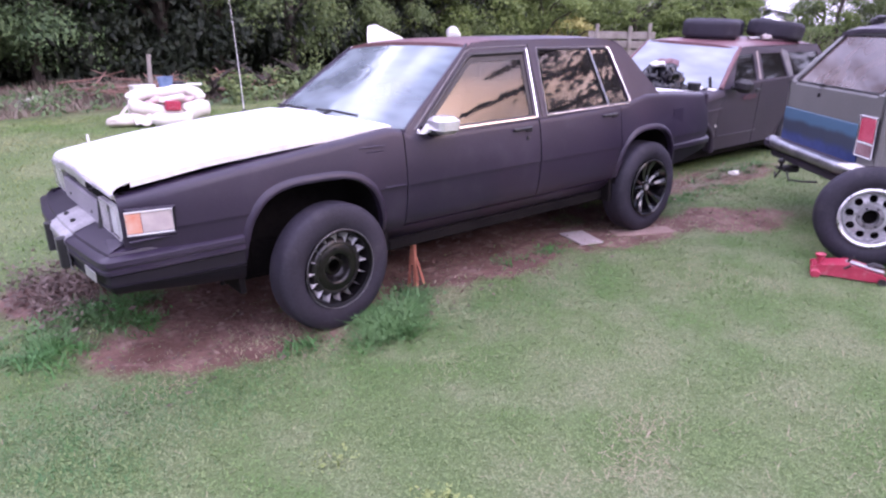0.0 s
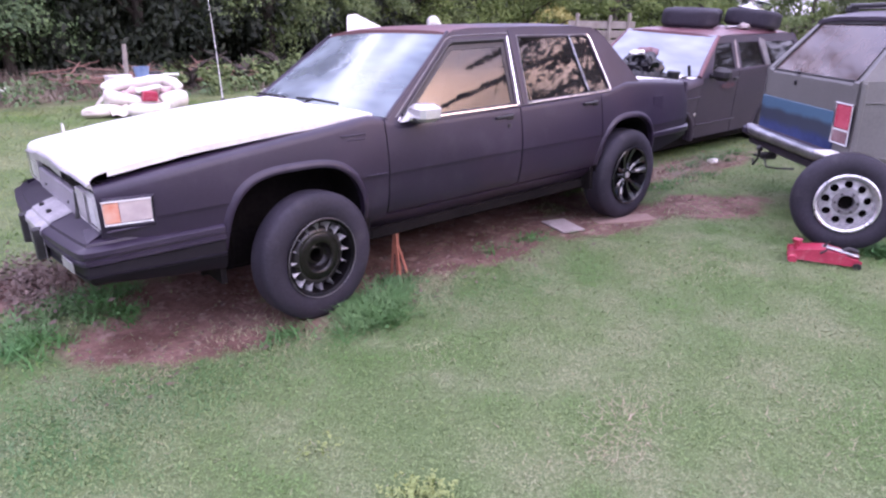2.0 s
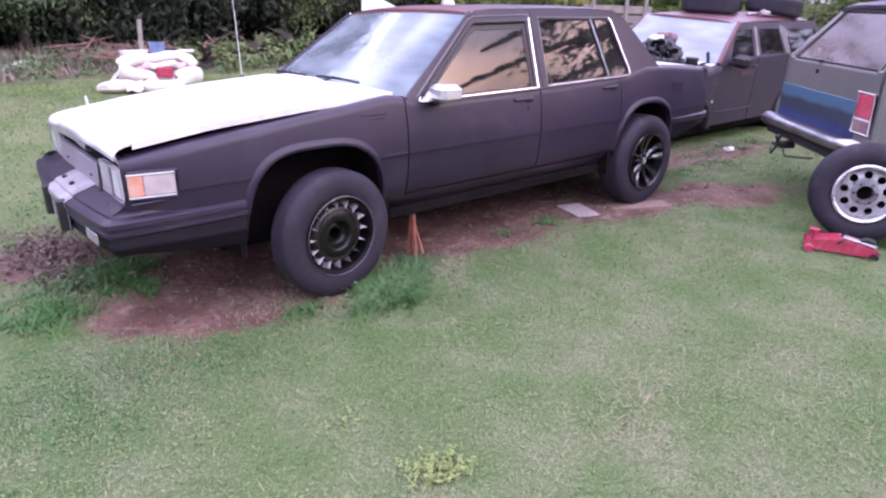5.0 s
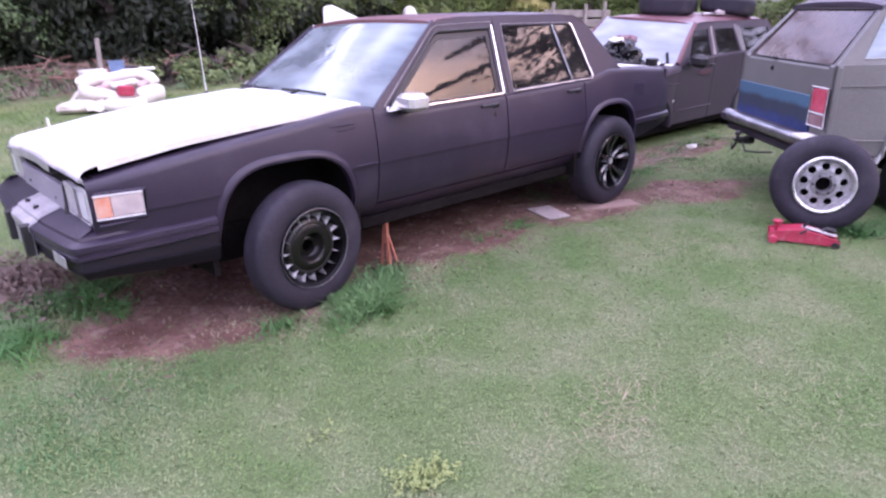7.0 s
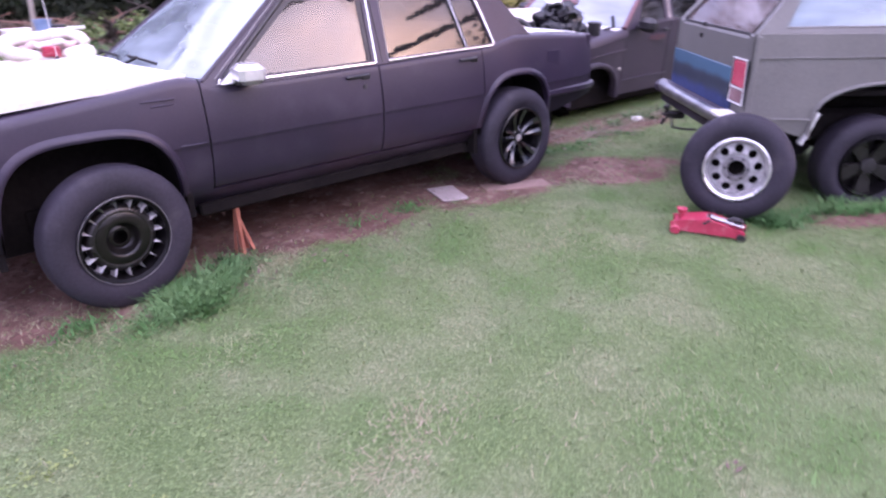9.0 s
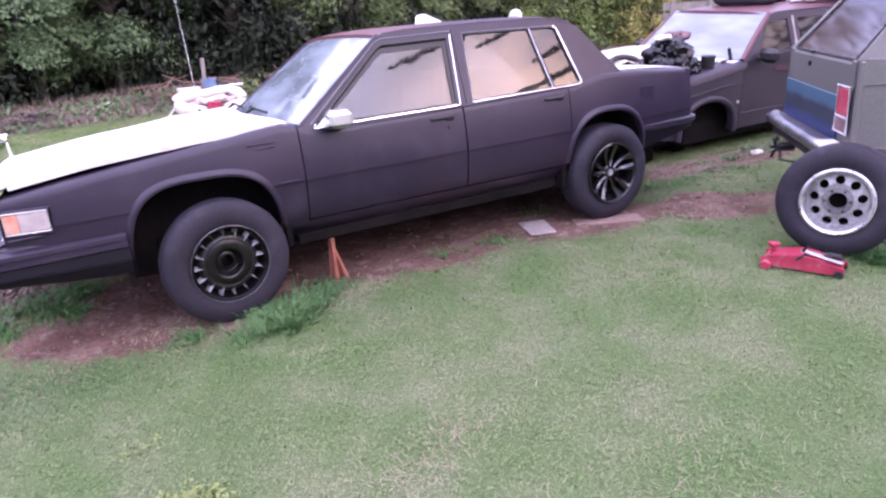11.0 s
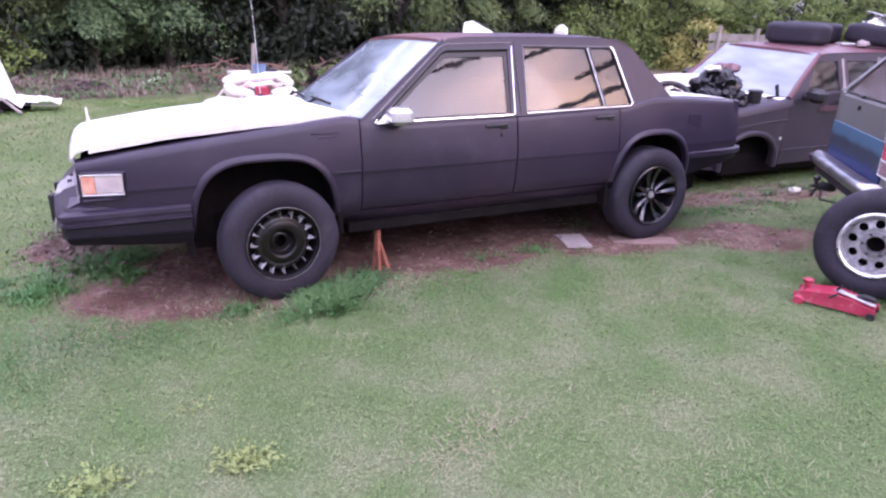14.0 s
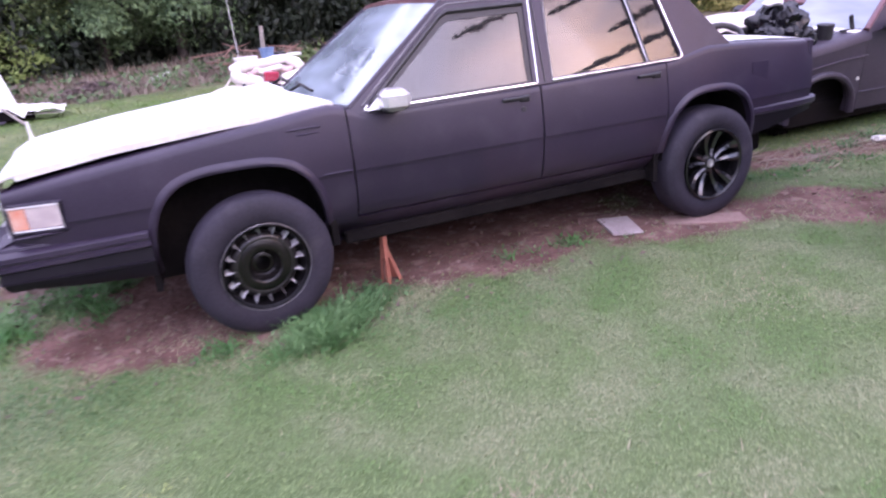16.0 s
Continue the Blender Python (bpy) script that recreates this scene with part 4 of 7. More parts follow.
    drop = CAR_W * math.tan(radians(LEAN))
    slotted_wheel(car, pose(0.030, 0.010, 0.344, LEAN, 0, 7))
    slotted_wheel(car, pose(0.030, CAR_W - 0.026, 0.35 + drop, LEAN, 0, 187))
    spoked_wheel(car, pose(2.792, 0.082, 0.350, LEAN, 0, 0))
    spoked_wheel(car, pose(2.792, CAR_W - 0.11, 0.35 + drop, LEAN, 0, 180))
    return car


sedan()


# ---- the two-tone utility truck ----
def arched(x0, x1, bottom, arches, n=14):
    """Bottom edge from x0 to x1 with round wheel openings (centre, half width, top)."""
    pts = [(x0, bottom)]
    for cx, half, top in arches:
        for k in range(n + 1):
            a = math.pi * k / n
            pts.append((cx - half * math.cos(a), bottom + (top - bottom) * max(0.0, math.sin(a)) ** 0.5))
    return pts + [(x1, bottom)]


def truck():
    W = 1.44
    t = thing("utility_truck", "boxy grey-green two-door truck with patchy blue tailgate", "truck", pose(3.45, -1.295, -0.02, 0, 0, -41.2))

    def mirrored(name, g, mat, label="", angle=35):
        a = part(name, g, mat, t, label, angle)
        b = part(name, g.flip_y(W), mat, t, label, angle)
        return a, b

    def low(u, w, d):
        return (u, 0.012 * ((w - 0.85) / 0.3) ** 2 + d, w)

    def high(u, w, d):
        return (u, 0.02 + 0.30 * (w - 1.10) + d * 0.95, w - d * 0.28)

    outline = arched(0.30, 4.02, 0.47, [(0.90, 0.48, 0.82), (3.42, 0.46, 0.82)])
    outline = [(0.03, 0.60), (0.05, 0.585)] + outline[1:] + [(4.05, 0.60), (4.05, 0.93), (2.72, 1.03), (2.6, 1.10), (0.0, 1.115), (0.0, 0.66)]
    mirrored("body_side", Geo().plate(outline, [], low, 0.04), OLIVE)
    side_glass = [(0.185, 1.15), (0.32, 1.43), (0.36, 1.455), (1.22, 1.465), (1.25, 1.44), (1.25, 1.15)]
    door_glass = [(1.40, 1.15), (1.40, 1.462), (1.93, 1.462), (2.38, 1.15)]
    mirrored("upper_side", Geo().plate([(0.0, 1.105), (0.33, 1.50), (0.42, 1.535), (2.02, 1.535), (2.62, 1.105)], [side_glass, door_glass], high, 0.04), OLIVE)
    for pts in (side_glass, door_glass):
        mirrored("side_window", Geo().plate(pts, [], lambda u, w, d: high(u, w, 0.012 + d), 0.004), HAZY, "side window with a pale sky sheen")
        mirrored("window_seal", Geo().tube([high(u, w, 0.004) for u, w in pts], 0.008, 6, True), OLIVE)
    mirrored("swage_line", Geo().box((1.32, -0.001, 0.975), (2.56, 0.006, 0.008), (0, 0, 0), 0.002), OLIVE)
    mirrored("lower_crease", Geo().box((0.25, -0.006, 0.60), (0.40, 0.008, 0.012), (0, 2, 0), 0.003), OLIVE)
    mirrored("arch_lip", Geo().tube([(x, 0.0, z) for x, z in arched(0.42, 1.38, 0.47, [(0.90, 0.48, 0.82)])[1:-1]], 0.013, 6), OLIVE)
    mirrored("mud_flap", Geo().box((0.432, 0.022, 0.535), (0.014, 0.06, 0.22), (0, 20, 0), 0.003), LENS_PALE, "bent bright splash guard")
    # roof and rear
    rows = []
    for x in np.linspace(0.30, 2.12, 12):
        e = ease(x, [(0.30, 1.49), (0.42, 1.53), (1.9, 1.53), (2.12, 1.46)])
        row = []
        for k in range(13):
            u = k / 12
            y0 = 0.02 + 0.30 * (e - 1.10) - 0.002
            row.append((x, y0 + u * (W - 2 * y0), e + 0.03 * (1 - (2 * u - 1) ** 4)))
        rows.append(row)
    part("roof", Geo().grid(rows + [[(x, y, z - 0.03) for x, y, z in r] for r in reversed(rows)], close_u=True), CHARCOAL, t)
    part("tailgate", Geo().box((0.02, W / 2, 0.83), (0.04, 1.24, 0.52), (0, 0, 0), 0.01), OLIVE, t, "tailgate in uneven blue bands")
    part("corner_post", Geo().box((0.022, 0.065, 0.85), (0.044, 0.13, 0.52), (0, 0, 0), 0.012), OLIVE, t)
    part("corner_post", Geo().box((0.022, W - 0.065, 0.85), (0.044, 0.13, 0.52), (0, 0, 0), 0.012), OLIVE, t)
    part("tailgate_skin", Geo().box((-0.004, W / 2 + 0.105, 0.73), (0.012, W - 0.25, 0.31), (0, 0, 0), 0.003), BLUES, t, "patchy skin fading from sky blue to deep blue")
    part("sill_strip", Geo().box((-0.006, W / 2, 0.566), (0.012, 1.3, 0.012), (0, 0, 0), 0.003), BARE, t)
    for y in (0.142,):
        lamp = part("tail_lamp", Geo().box((-0.006, y, 0.864), (0.030, 0.190, 0.172), (0, 0, 0), 0.02), LENS_RED, t, "red tail lamp in a chrome frame")
        part("lamp_backing", Geo().box((-0.003, y, 0.816), (0.018, 0.20, 0.265), (0, 0, 0), 0.003), PLUM, lamp)
        part("reverse_lens", Geo().box((-0.006, y, 0.729), (0.024, 0.19, 0.088), (0, 0, 0), 0.008), LENS_GREY, lamp)
        part("lamp_frame", Geo().tube([(-0.016, y - 0.103, 0.682), (-0.016, y + 0.103, 0.682), (-0.016, y + 0.103, 0.955), (-0.016, y - 0.103, 0.955)], 0.0085, 6, True)
             .tube([(-0.016, y - 0.10, 0.776), (-0.016, y + 0.10, 0.776)], 0.007, 6), LENS_PALE, lamp, "pale lamp frame")

    def rear(u, w, d):
        return (0.015 + (w - 1.10) * 0.80 + d, u, w)
    hatch = [(0.11, 1.105), (0.20, 1.47), (W - 0.20, 1.47), (W - 0.11, 1.105)]
    part("rear_frame", Geo().plate([(0.02, 1.085), (0.13, 1.51), (W - 0.13, 1.51), (W - 0.02, 1.085)], [hatch], rear, 0.03), OLIVE, t)
    part("rear_window", Geo().plate(hatch, [], lambda u, w, d: rear(u, w, 0.006 + d), 0.005), DARK_GLASS, t, "dusty rear window reflecting pink cloud")
    part("rear_seal", Geo().tube([rear(u, w, -0.002) for u, w in hatch], 0.009, 6, True), BLACK, t)
    part("window_latch", Geo().box((0.0, W * 0.62, 1.11), (0.03, 0.06, 0.022), (0, 0, 0), 0.006), BLACK, t)
    part("tailgate_lock", Geo().box((-0.008, W * 0.62, 1.03), (0.02, 0.022, 0.035), (0, 0, 0), 0.005), BLACK, t)
    rack = part("roof_rack", Geo().tube([(0.50, 0.22, 1.60), (0.50, W - 0.22, 1.60)], 0.018, 8), BLACK, t, "black roof rack bar")
    for y in (0.24, W - 0.24):
        part("rack_foot", Geo().box((0.50, y, 1.575), (0.09, 0.05, 0.05), (0, 0, 0), 0.01), BLACK, rack)
        part("rack_rail", Geo().tube([(0.50, y, 1.59), (1.9, y, 1.60)], 0.014, 8), BARE, rack)
    # rear bumper with hitch
    part("bumper", Geo().grid([[(x, y, z) for x, z in ((-0.02, 0.62), (-0.10, 0.612), (-0.125, 0.595), (-0.125, 0.550), (-0.105, 0.538), (-0.09, 0.525), (-0.02, 0.52))]
                               for y in np.linspace(0.06, W + 0.03, 6)]), CHARCOAL, t, "dull dark rear bumper step")
    part("bumper_valance", Geo().box((-0.05, W / 2 + 0.04, 0.49), (0.05, W - 0.1, 0.06), (0, 0, 0), 0.008), CHARCOAL, t, "dull dark bumper valance")
    part("bumper_bar", Geo().tube([(-0.095 + 0.03 * (abs(y - W / 2) / (W / 2)) ** 6, y, 0.582) for y in np.linspace(0.04, W + 0.05, 14)], 0.047, 16, False, 0.9), DULLCHROME, t, "scuffed chrome bumper bar")
    part("bumper_cap", Geo().box((-0.075, 0.085, 0.612), (0.125, 0.25, 0.034), (0, 0, 0), 0.010), OFFWHITE, t, "white plastic bumper end cap")
    hitch = part("hitch", Geo().box((-0.08, 1.02, 0.42), (0.12, 0.10, 0.05), (0, 0, 0), 0.008).box((0.1, 0.75, 0.42), (0.05, 1.1, 0.05), (0, 0, 0), 0.008), BLACK, t, "rusty tow hitch under bumper")
    part("tow_ball", Geo().lathe([(0.012, 0), (0.012, 0.03), (0.026, 0.045), (0.026, 0.06), (0.012, 0.075), (0, 0.078)], 14, pose(-0.15, 1.02, 0.43, 90, 0, 0)).box((-0.13, 1.02, 0.425), (0.1, 0.05, 0.018)), BLACK, hitch)
    part("safety_chain", Geo().tube([(-0.12, 0.98, 0.41), (-0.15, 0.85, 0.36), (-0.12, 0.7, 0.38), (-0.08, 0.55, 0.41)], 0.008, 6).tube([(-0.13, 1.06, 0.40), (-0.15, 1.1, 0.33), (-0.13, 1.16, 0.36)], 0.009, 6), BLACK, hitch)
    # front end, bonnet and glass
    part("bonnet", Geo().grid([[(x, 0.03 + u * (W - 0.06), z + 0.03 * (1 - (2 * u - 1) ** 2)) for u in np.linspace(0, 1, 7)] for x, z in ((2.55, 1.09), (2.8, 1.03), (3.6, 0.98), (4.0, 0.94), (4.04, 0.90))]), OLIVE, t)
    part("windscreen", Geo().grid([[(2.62 - 0.52 * s, 0.06 + 0.14 * s + u * (W - 0.12 - 0.28 * s), 1.09 + 0.39 * s) for u in np.linspace(0, 1, 5)] for s in (0, 0.5, 1)]), HAZY, t)
    part("grille", Geo().box((4.04, W / 2, 0.74), (0.04, W - 0.06, 0.36), (0, 0, 0), 0.01), BLACK, t)
    for y in (0.22, W - 0.22):
        part("headlamp", Geo().box((4.065, y, 0.76), (0.02, 0.22, 0.14), (0, 0, 0), 0.008), LENS_CLEAR, t)
    part("front_bumper", Geo().box((4.12, W / 2, 0.52), (0.12, W + 0.06, 0.15), (0, 0, 0), 0.03), CHROME, t)
    part("underbody", Geo().box((2.0, W / 2, 0.50), (3.8, 0.92, 0.22), (0, 0, 0), 0.03).box((0.2, W / 2, 0.56), (0.3, 1.35, 0.16)).box((2.1, W / 2, 0.55), (1.35, 1.4, 0.14))
         .tube([(0.9, 0.1, 0.27), (0.9, W - 0.1, 0.27)], 0.045, 8).tube([(3.42, 0.1, 0.27), (3.42, W - 0.1, 0.27)], 0.045, 8), VOID, t)
    for cx in (0.90, 3.42):
        g = Geo().grid([[(x, 0.03, z + 0.004), (x, 0.36, z + 0.01)] for x, z in arched(0, 1, 0.47, [(cx, 0.485, 0.825)])[1:-1]]).box((cx, 0.37, 0.62), (1.0, 0.02, 0.42))
        mirrored("wheel_well", g, VOID)
    part("cabin_floor", Geo().box((1.6, W / 2, 0.75), (2.2, W - 0.1, 0.03)), VOID, t)
    for y in (0.42, W - 0.42):
        part("seat", Geo().box((1.75, y, 1.0), (0.16, 0.48, 0.62), (0, -12, 0), 0.05).box((1.95, y, 0.82), (0.42, 0.48, 0.14), (0, 0, 0), 0.04), INTERIOR, t)
    for x in (0.90, 3.42):
        for right in (True, False):
            w = part("wheel", tyre_geo(0.322, 0.22, 0.195), RUBBER, t, "weathered black tyre")
            w.matrix_local = pose(x, 0.135 if right else W - 0.135, 0.27, 0, 20, 0 if right else 180)
            part("rim", Geo().lathe([(0.20, -0.10), (0.202, -0.112), (0.19, -0.115), (0.18, -0.07), (0.172, -0.03), (0.06, -0.03)], 40), RIMBLACK, w)
            part("hub", Geo().lathe([(0.055, -0.05), (0.05, -0.085), (0.03, -0.09), (0, -0.09)], 20), BLACK, w)
            for k in range(5):
                q = Matrix.Rotation(2 * math.pi * k / 5, 4, "Y")
                pts = [(0.045, -0.07, -0.03), (0.19, -0.085, -0.055), (0.19, -0.085, 0.055), (0.045, -0.07, 0.03), (0.045, -0.04, -0.03), (0.19, -0.05, -0.06), (0.19, -0.05, 0.06), (0.045, -0.04, 0.03)]
                part("spoke", Geo().add([q @ Vector(p) for p in pts], [(0, 1, 2, 3), (7, 6, 5, 4), (0, 4, 5, 1), (1, 5, 6, 2), (2, 6, 7, 3), (3, 7, 4, 0)]), SHOULDER, w, "dull dark alloy spoke", angle=20)
    return t


def banded_blue():
    """Three worn coats of blue, one above the other, with ragged borders."""
    m = material("worn_blue_coats", (0.012, 0.024, 0.100), (0.050, 0.072, 0.190), 2.2, 30, 0.42, 0, 0.1, 0.1, 0.001)
    n, l = m.node_tree.nodes, m.node_tree.links
    p = n["Principled BSDF"]
    low = p.inputs["Base Color"].links[0].from_socket
    tc, cut, t = n.new("ShaderNodeTexCoord"), n.new("ShaderNodeSeparateXYZ"), n.new("ShaderNodeTexNoise")
    t.inputs["Scale"].default_value, t.inputs["Detail"].default_value = 5.0, 5
    l.new(tc.outputs["Object"], cut.inputs["Vector"])
    l.new(tc.outputs["Object"], t.inputs["Vector"])
    ragged = n.new("ShaderNodeMath")
    ragged.operation = "MULTIPLY_ADD"
    ragged.inputs[1].default_value = 0.07
    l.new(t.outputs["Fac"], ragged.inputs[0])
    l.new(cut.outputs["Z"], ragged.inputs[2])
    for lo, hi, colour in ((0.70, 0.745, (0.046, 0.056, 0.080)), (0.812, 0.85, (0.075, 0.145, 0.220))):
        r, mix = n.new("ShaderNodeMapRange"), n.new("ShaderNodeMix")
        r.inputs["From Min"].default_value, r.inputs["From Max"].default_value = lo, hi
        mix.data_type = "RGBA"
        mix.inputs["B"].default_value = (*colour, 1)
        l.new(ragged.outputs["Value"], r.inputs["Value"])
        l.new(r.outputs["Result"], mix.inputs["Factor"])
        l.new(low, mix.inputs["A"])
        low = mix.outputs["Result"]
    l.new(low, p.inputs["Base Color"])
    return m


BLUES = banded_blue()
truck()


# ---- loose wheel, jack, stand, boards ----
WORNLIP = material("scratched_bright_lip", (0.34, 0.33, 0.34), (0.82, 0.81, 0.82), 16.0, 60, 0.3, 0.75, 0.2)


def loose_wheel():
    w = thing("spare_wheel", "loose all-terrain tyre on a bright holed rim beside the truck", "wheel", pose(3.27, -1.38, 0.328, -6, 0, -64) @ Matrix.Scale(0.905, 4))
    part("tyre", tyre_geo(0.36, 0.25, 0.207, 64), RUBBER, w, "weathered knobbly tyre")
    part("tread", tread_geo(0.3425, 0.25, 64), RUBBER, w)
    part("rim", Geo().lathe([(0.232, -0.105), (0.234, -0.124), (0.222, -0.13), (0.208, -0.118), (0.204, -0.09), (0.188, -0.045), (0.183, 0.06), (0.20, 0.11)], 56), WORNLIP, w, "bright scuffed rim lip")
    disc = [(0.190 * math.cos(a), 0.190 * math.sin(a)) for a in (2 * math.pi * k / 48 for k in range(48))]
    holes = []
    for k in range(9):
        a = 2 * math.pi * k / 9 + math.pi / 2
        holes.append([(0.148 * math.cos(a) + 0.0305 * math.cos(b), 0.148 * math.sin(a) + 0.0305 * math.sin(b)) for b in (2 * math.pi * j / 12 for j in range(12))])
    holes.append([(0.058 * math.cos(a), 0.058 * math.sin(a)) for a in (2 * math.pi * k / 20 for k in range(20))])
    part("wheel_disc", Geo().plate(disc, holes, lambda u, v, d: (u, -0.052 + d - 0.03 * max(0, 1 - abs(math.hypot(u, v) - 0.1) / 0.08), v), 0.012), SCUFFED, w, "scuffed alloy disc with round holes")
    part("hub_ring", Geo().lathe([(0.098, -0.068), (0.094, -0.084), (0.064, -0.088), (0.058, -0.07), (0.058, 0.0)], 32), GREYALLOY, w)
    for k in range(6):
        a = 2 * math.pi * k / 6
        part("bolt_hole", Geo().lathe([(0.0, -0.0905), (0.010, -0.0905), (0.010, -0.08)], 10, pose(0.079 * math.cos(a), 0, 0.079 * math.sin(a))), BLACK, w)
    part("inner_barrel", Geo().lathe([(0.0, 0.03), (0.19, 0.03), (0.20, 0.1)], 32), VOID, w)
    for ob in w.children:
        if not ob.name.startswith(("tyre", "tread")):
            ob.matrix_local = Matrix.Diagonal((0.915, 1, 0.915, 1))
    return w


loose_wheel()


def floor_jack():
    j = thing("floor_jack", "low red trolley jack lying on the grass", "jack", pose(2.825, -1.245, 0.0, 0, 0, -66) @ Matrix.Diagonal((0.92, 0.92, 0.8, 1)))
    for y in (-0.075, 0.075):
        outline = [(0.0, 0.045), (0.03, 0.025), (0.40, 0.02), (0.45, 0.03), (0.455, 0.065), (0.42, 0.08), (0.25, 0.128), (0.21, 0.132), (0.06, 0.105), (0.0, 0.085)]
        part("side_plate", Geo().plate(outline, [], lambda u, w, d: (u, y - 0.006 + d, w), 0.012), JACKRED, j, "red painted side plate")
    part("top_cover", Geo().box((0.145, 0, 0.116), (0.18, 0.14, 0.010), (0, -9, 0), 0.004).box((0.09, 0, 0.07), (0.15, 0.14, 0.02)).box((0.34, 0.0, 0.05), (0.2, 0.14, 0.03)), JACKRED, j)
    part("saddle", Geo().lathe([(0.016, 0), (0.018, 0.05), (0.028, 0.058), (0.035, 0.084), (0.022, 0.072), (0, 0.070)], 16, pose(0.055, 0, 0.085, 90, 0, 0)), JACKRED, j, "red lifting saddle")
    part("lift_arm", Geo().box((0.325, 0.0, 0.110), (0.24, 0.05, 0.022), (0, 14, 0), 0.008), BARE, j, "bare metal pump body")
    part("handle_socket", Geo().tube([(0.34, 0, 0.115), (0.37, 0.0, 0.135), (0.42, 0.0, 0.125)], 0.018, 8).box((0.40, 0.02, 0.118), (0.07, 0.06, 0.022), (0, 10, 15), 0.005), BLACK, j)
    part("release_lever", Geo().tube([(0.225, 0.0, 0.11), (0.225, -0.02, 0.15), (0.25, -0.03, 0.19)], [0.014, 0.009, 0.006], 6).tube([(0.20, -0.085, 0.10), (0.235, -0.085, 0.135)], 0.008, 6), BLACK, j)
    for x, y in ((0.035, -0.1), (0.035, 0.1)):
        part("front_roller", Geo().lathe([(0, -0.018), (0.028, -0.018), (0.032, -0.01), (0.032, 0.01), (0.028, 0.018), (0, 0.018)], 18, pose(x, y, 0.034)), JACKRED, j, "red painted roller")
    for x, y in ((0.43, -0.085), (0.43, 0.085)):
        part("caster", Geo().lathe([(0, -0.012), (0.026, -0.012), (0.028, 0), (0.026, 0.012), (0, 0.012)], 14, pose(x, y, 0.028)), BLACK, j)
    return j


floor_jack()


def jack_stand():
    s = thing("jack_stand", "orange rusted jack stand propping the sedan", "jack stand", pose(0.69, 0.20, 0.0, 0, 0, 20) @ Matrix.Diagonal((0.70, 0.70, 1, 1)))
    part("post", Geo().box((0, 0, 0.235), (0.042, 0.042, 0.19), (0, 0, 0), 0.006), RUSTY, s)
    part("saddle", Geo().box((0, 0, 0.335), (0.10, 0.05, 0.014), (0, 0, 0), 0.004).box((-0.045, 0, 0.35), (0.012, 0.05, 0.03)).box((0.045, 0, 0.35), (0.012, 0.05, 0.03)), RUSTY, s)
    for sx, sy in ((-1, -1), (1, -1), (1, 1), (-1, 1)):
        a, b = Vector((sx * 0.02, sy * 0.02, 0.26 if sx < 0 else 0.2)), Vector((-0.035 if sx < 0 else 0.105, sy * 0.05, 0.0))
        d = Vector((0.020 * -sx, 0, 0))
        e = Vector((0, 0.020 * -sy, 0))
        part("leg", Geo().add([a, a + d, b + d * 1.6, b, a + e, b + e * 1.6], [(0, 1, 2, 3), (0, 3, 5, 4), (1, 4, 5, 2), (0, 4, 1), (3, 2, 5)]), RUSTY, s)
    return s


jack_stand()
solo("board", Geo().add([(2.185, 0.345, 0.004), (2.10, 0.055, 0.004), (2.275, -0.01, 0.004), (2.375, 0.28, 0.004), (2.185, 0.345, 0.014), (2.10, 0.055, 0.014), (2.275, -0.01, 0.014), (2.375, 0.28, 0.014)],
                        [(0, 1, 2, 3), (4, 7, 6, 5), (0, 4, 5, 1), (1, 5, 6, 2), (2, 6, 7, 3), (3, 7, 4, 0)]), PAVER, "pale weathered slab lying on the earth", "board")
solo("plank", Geo().box((2.74, -0.02, 0.0), (0.50, 0.16, 0.02), (0, 0, -26), 0.006), DUSTY, "flat dusty plank under the rear wheel", "board")


# ---- the maroon wagon without its hood ----
# film and sheen are coloured like the pale sky this glass would mirror
PALE_GLASS = glass("sky_paled_glass", (0.10, 0.11, 0.13), 2.5, 0.45, (0.80, 0.90, 1.0), 0.42, (0.50, 0.54, 0.60))


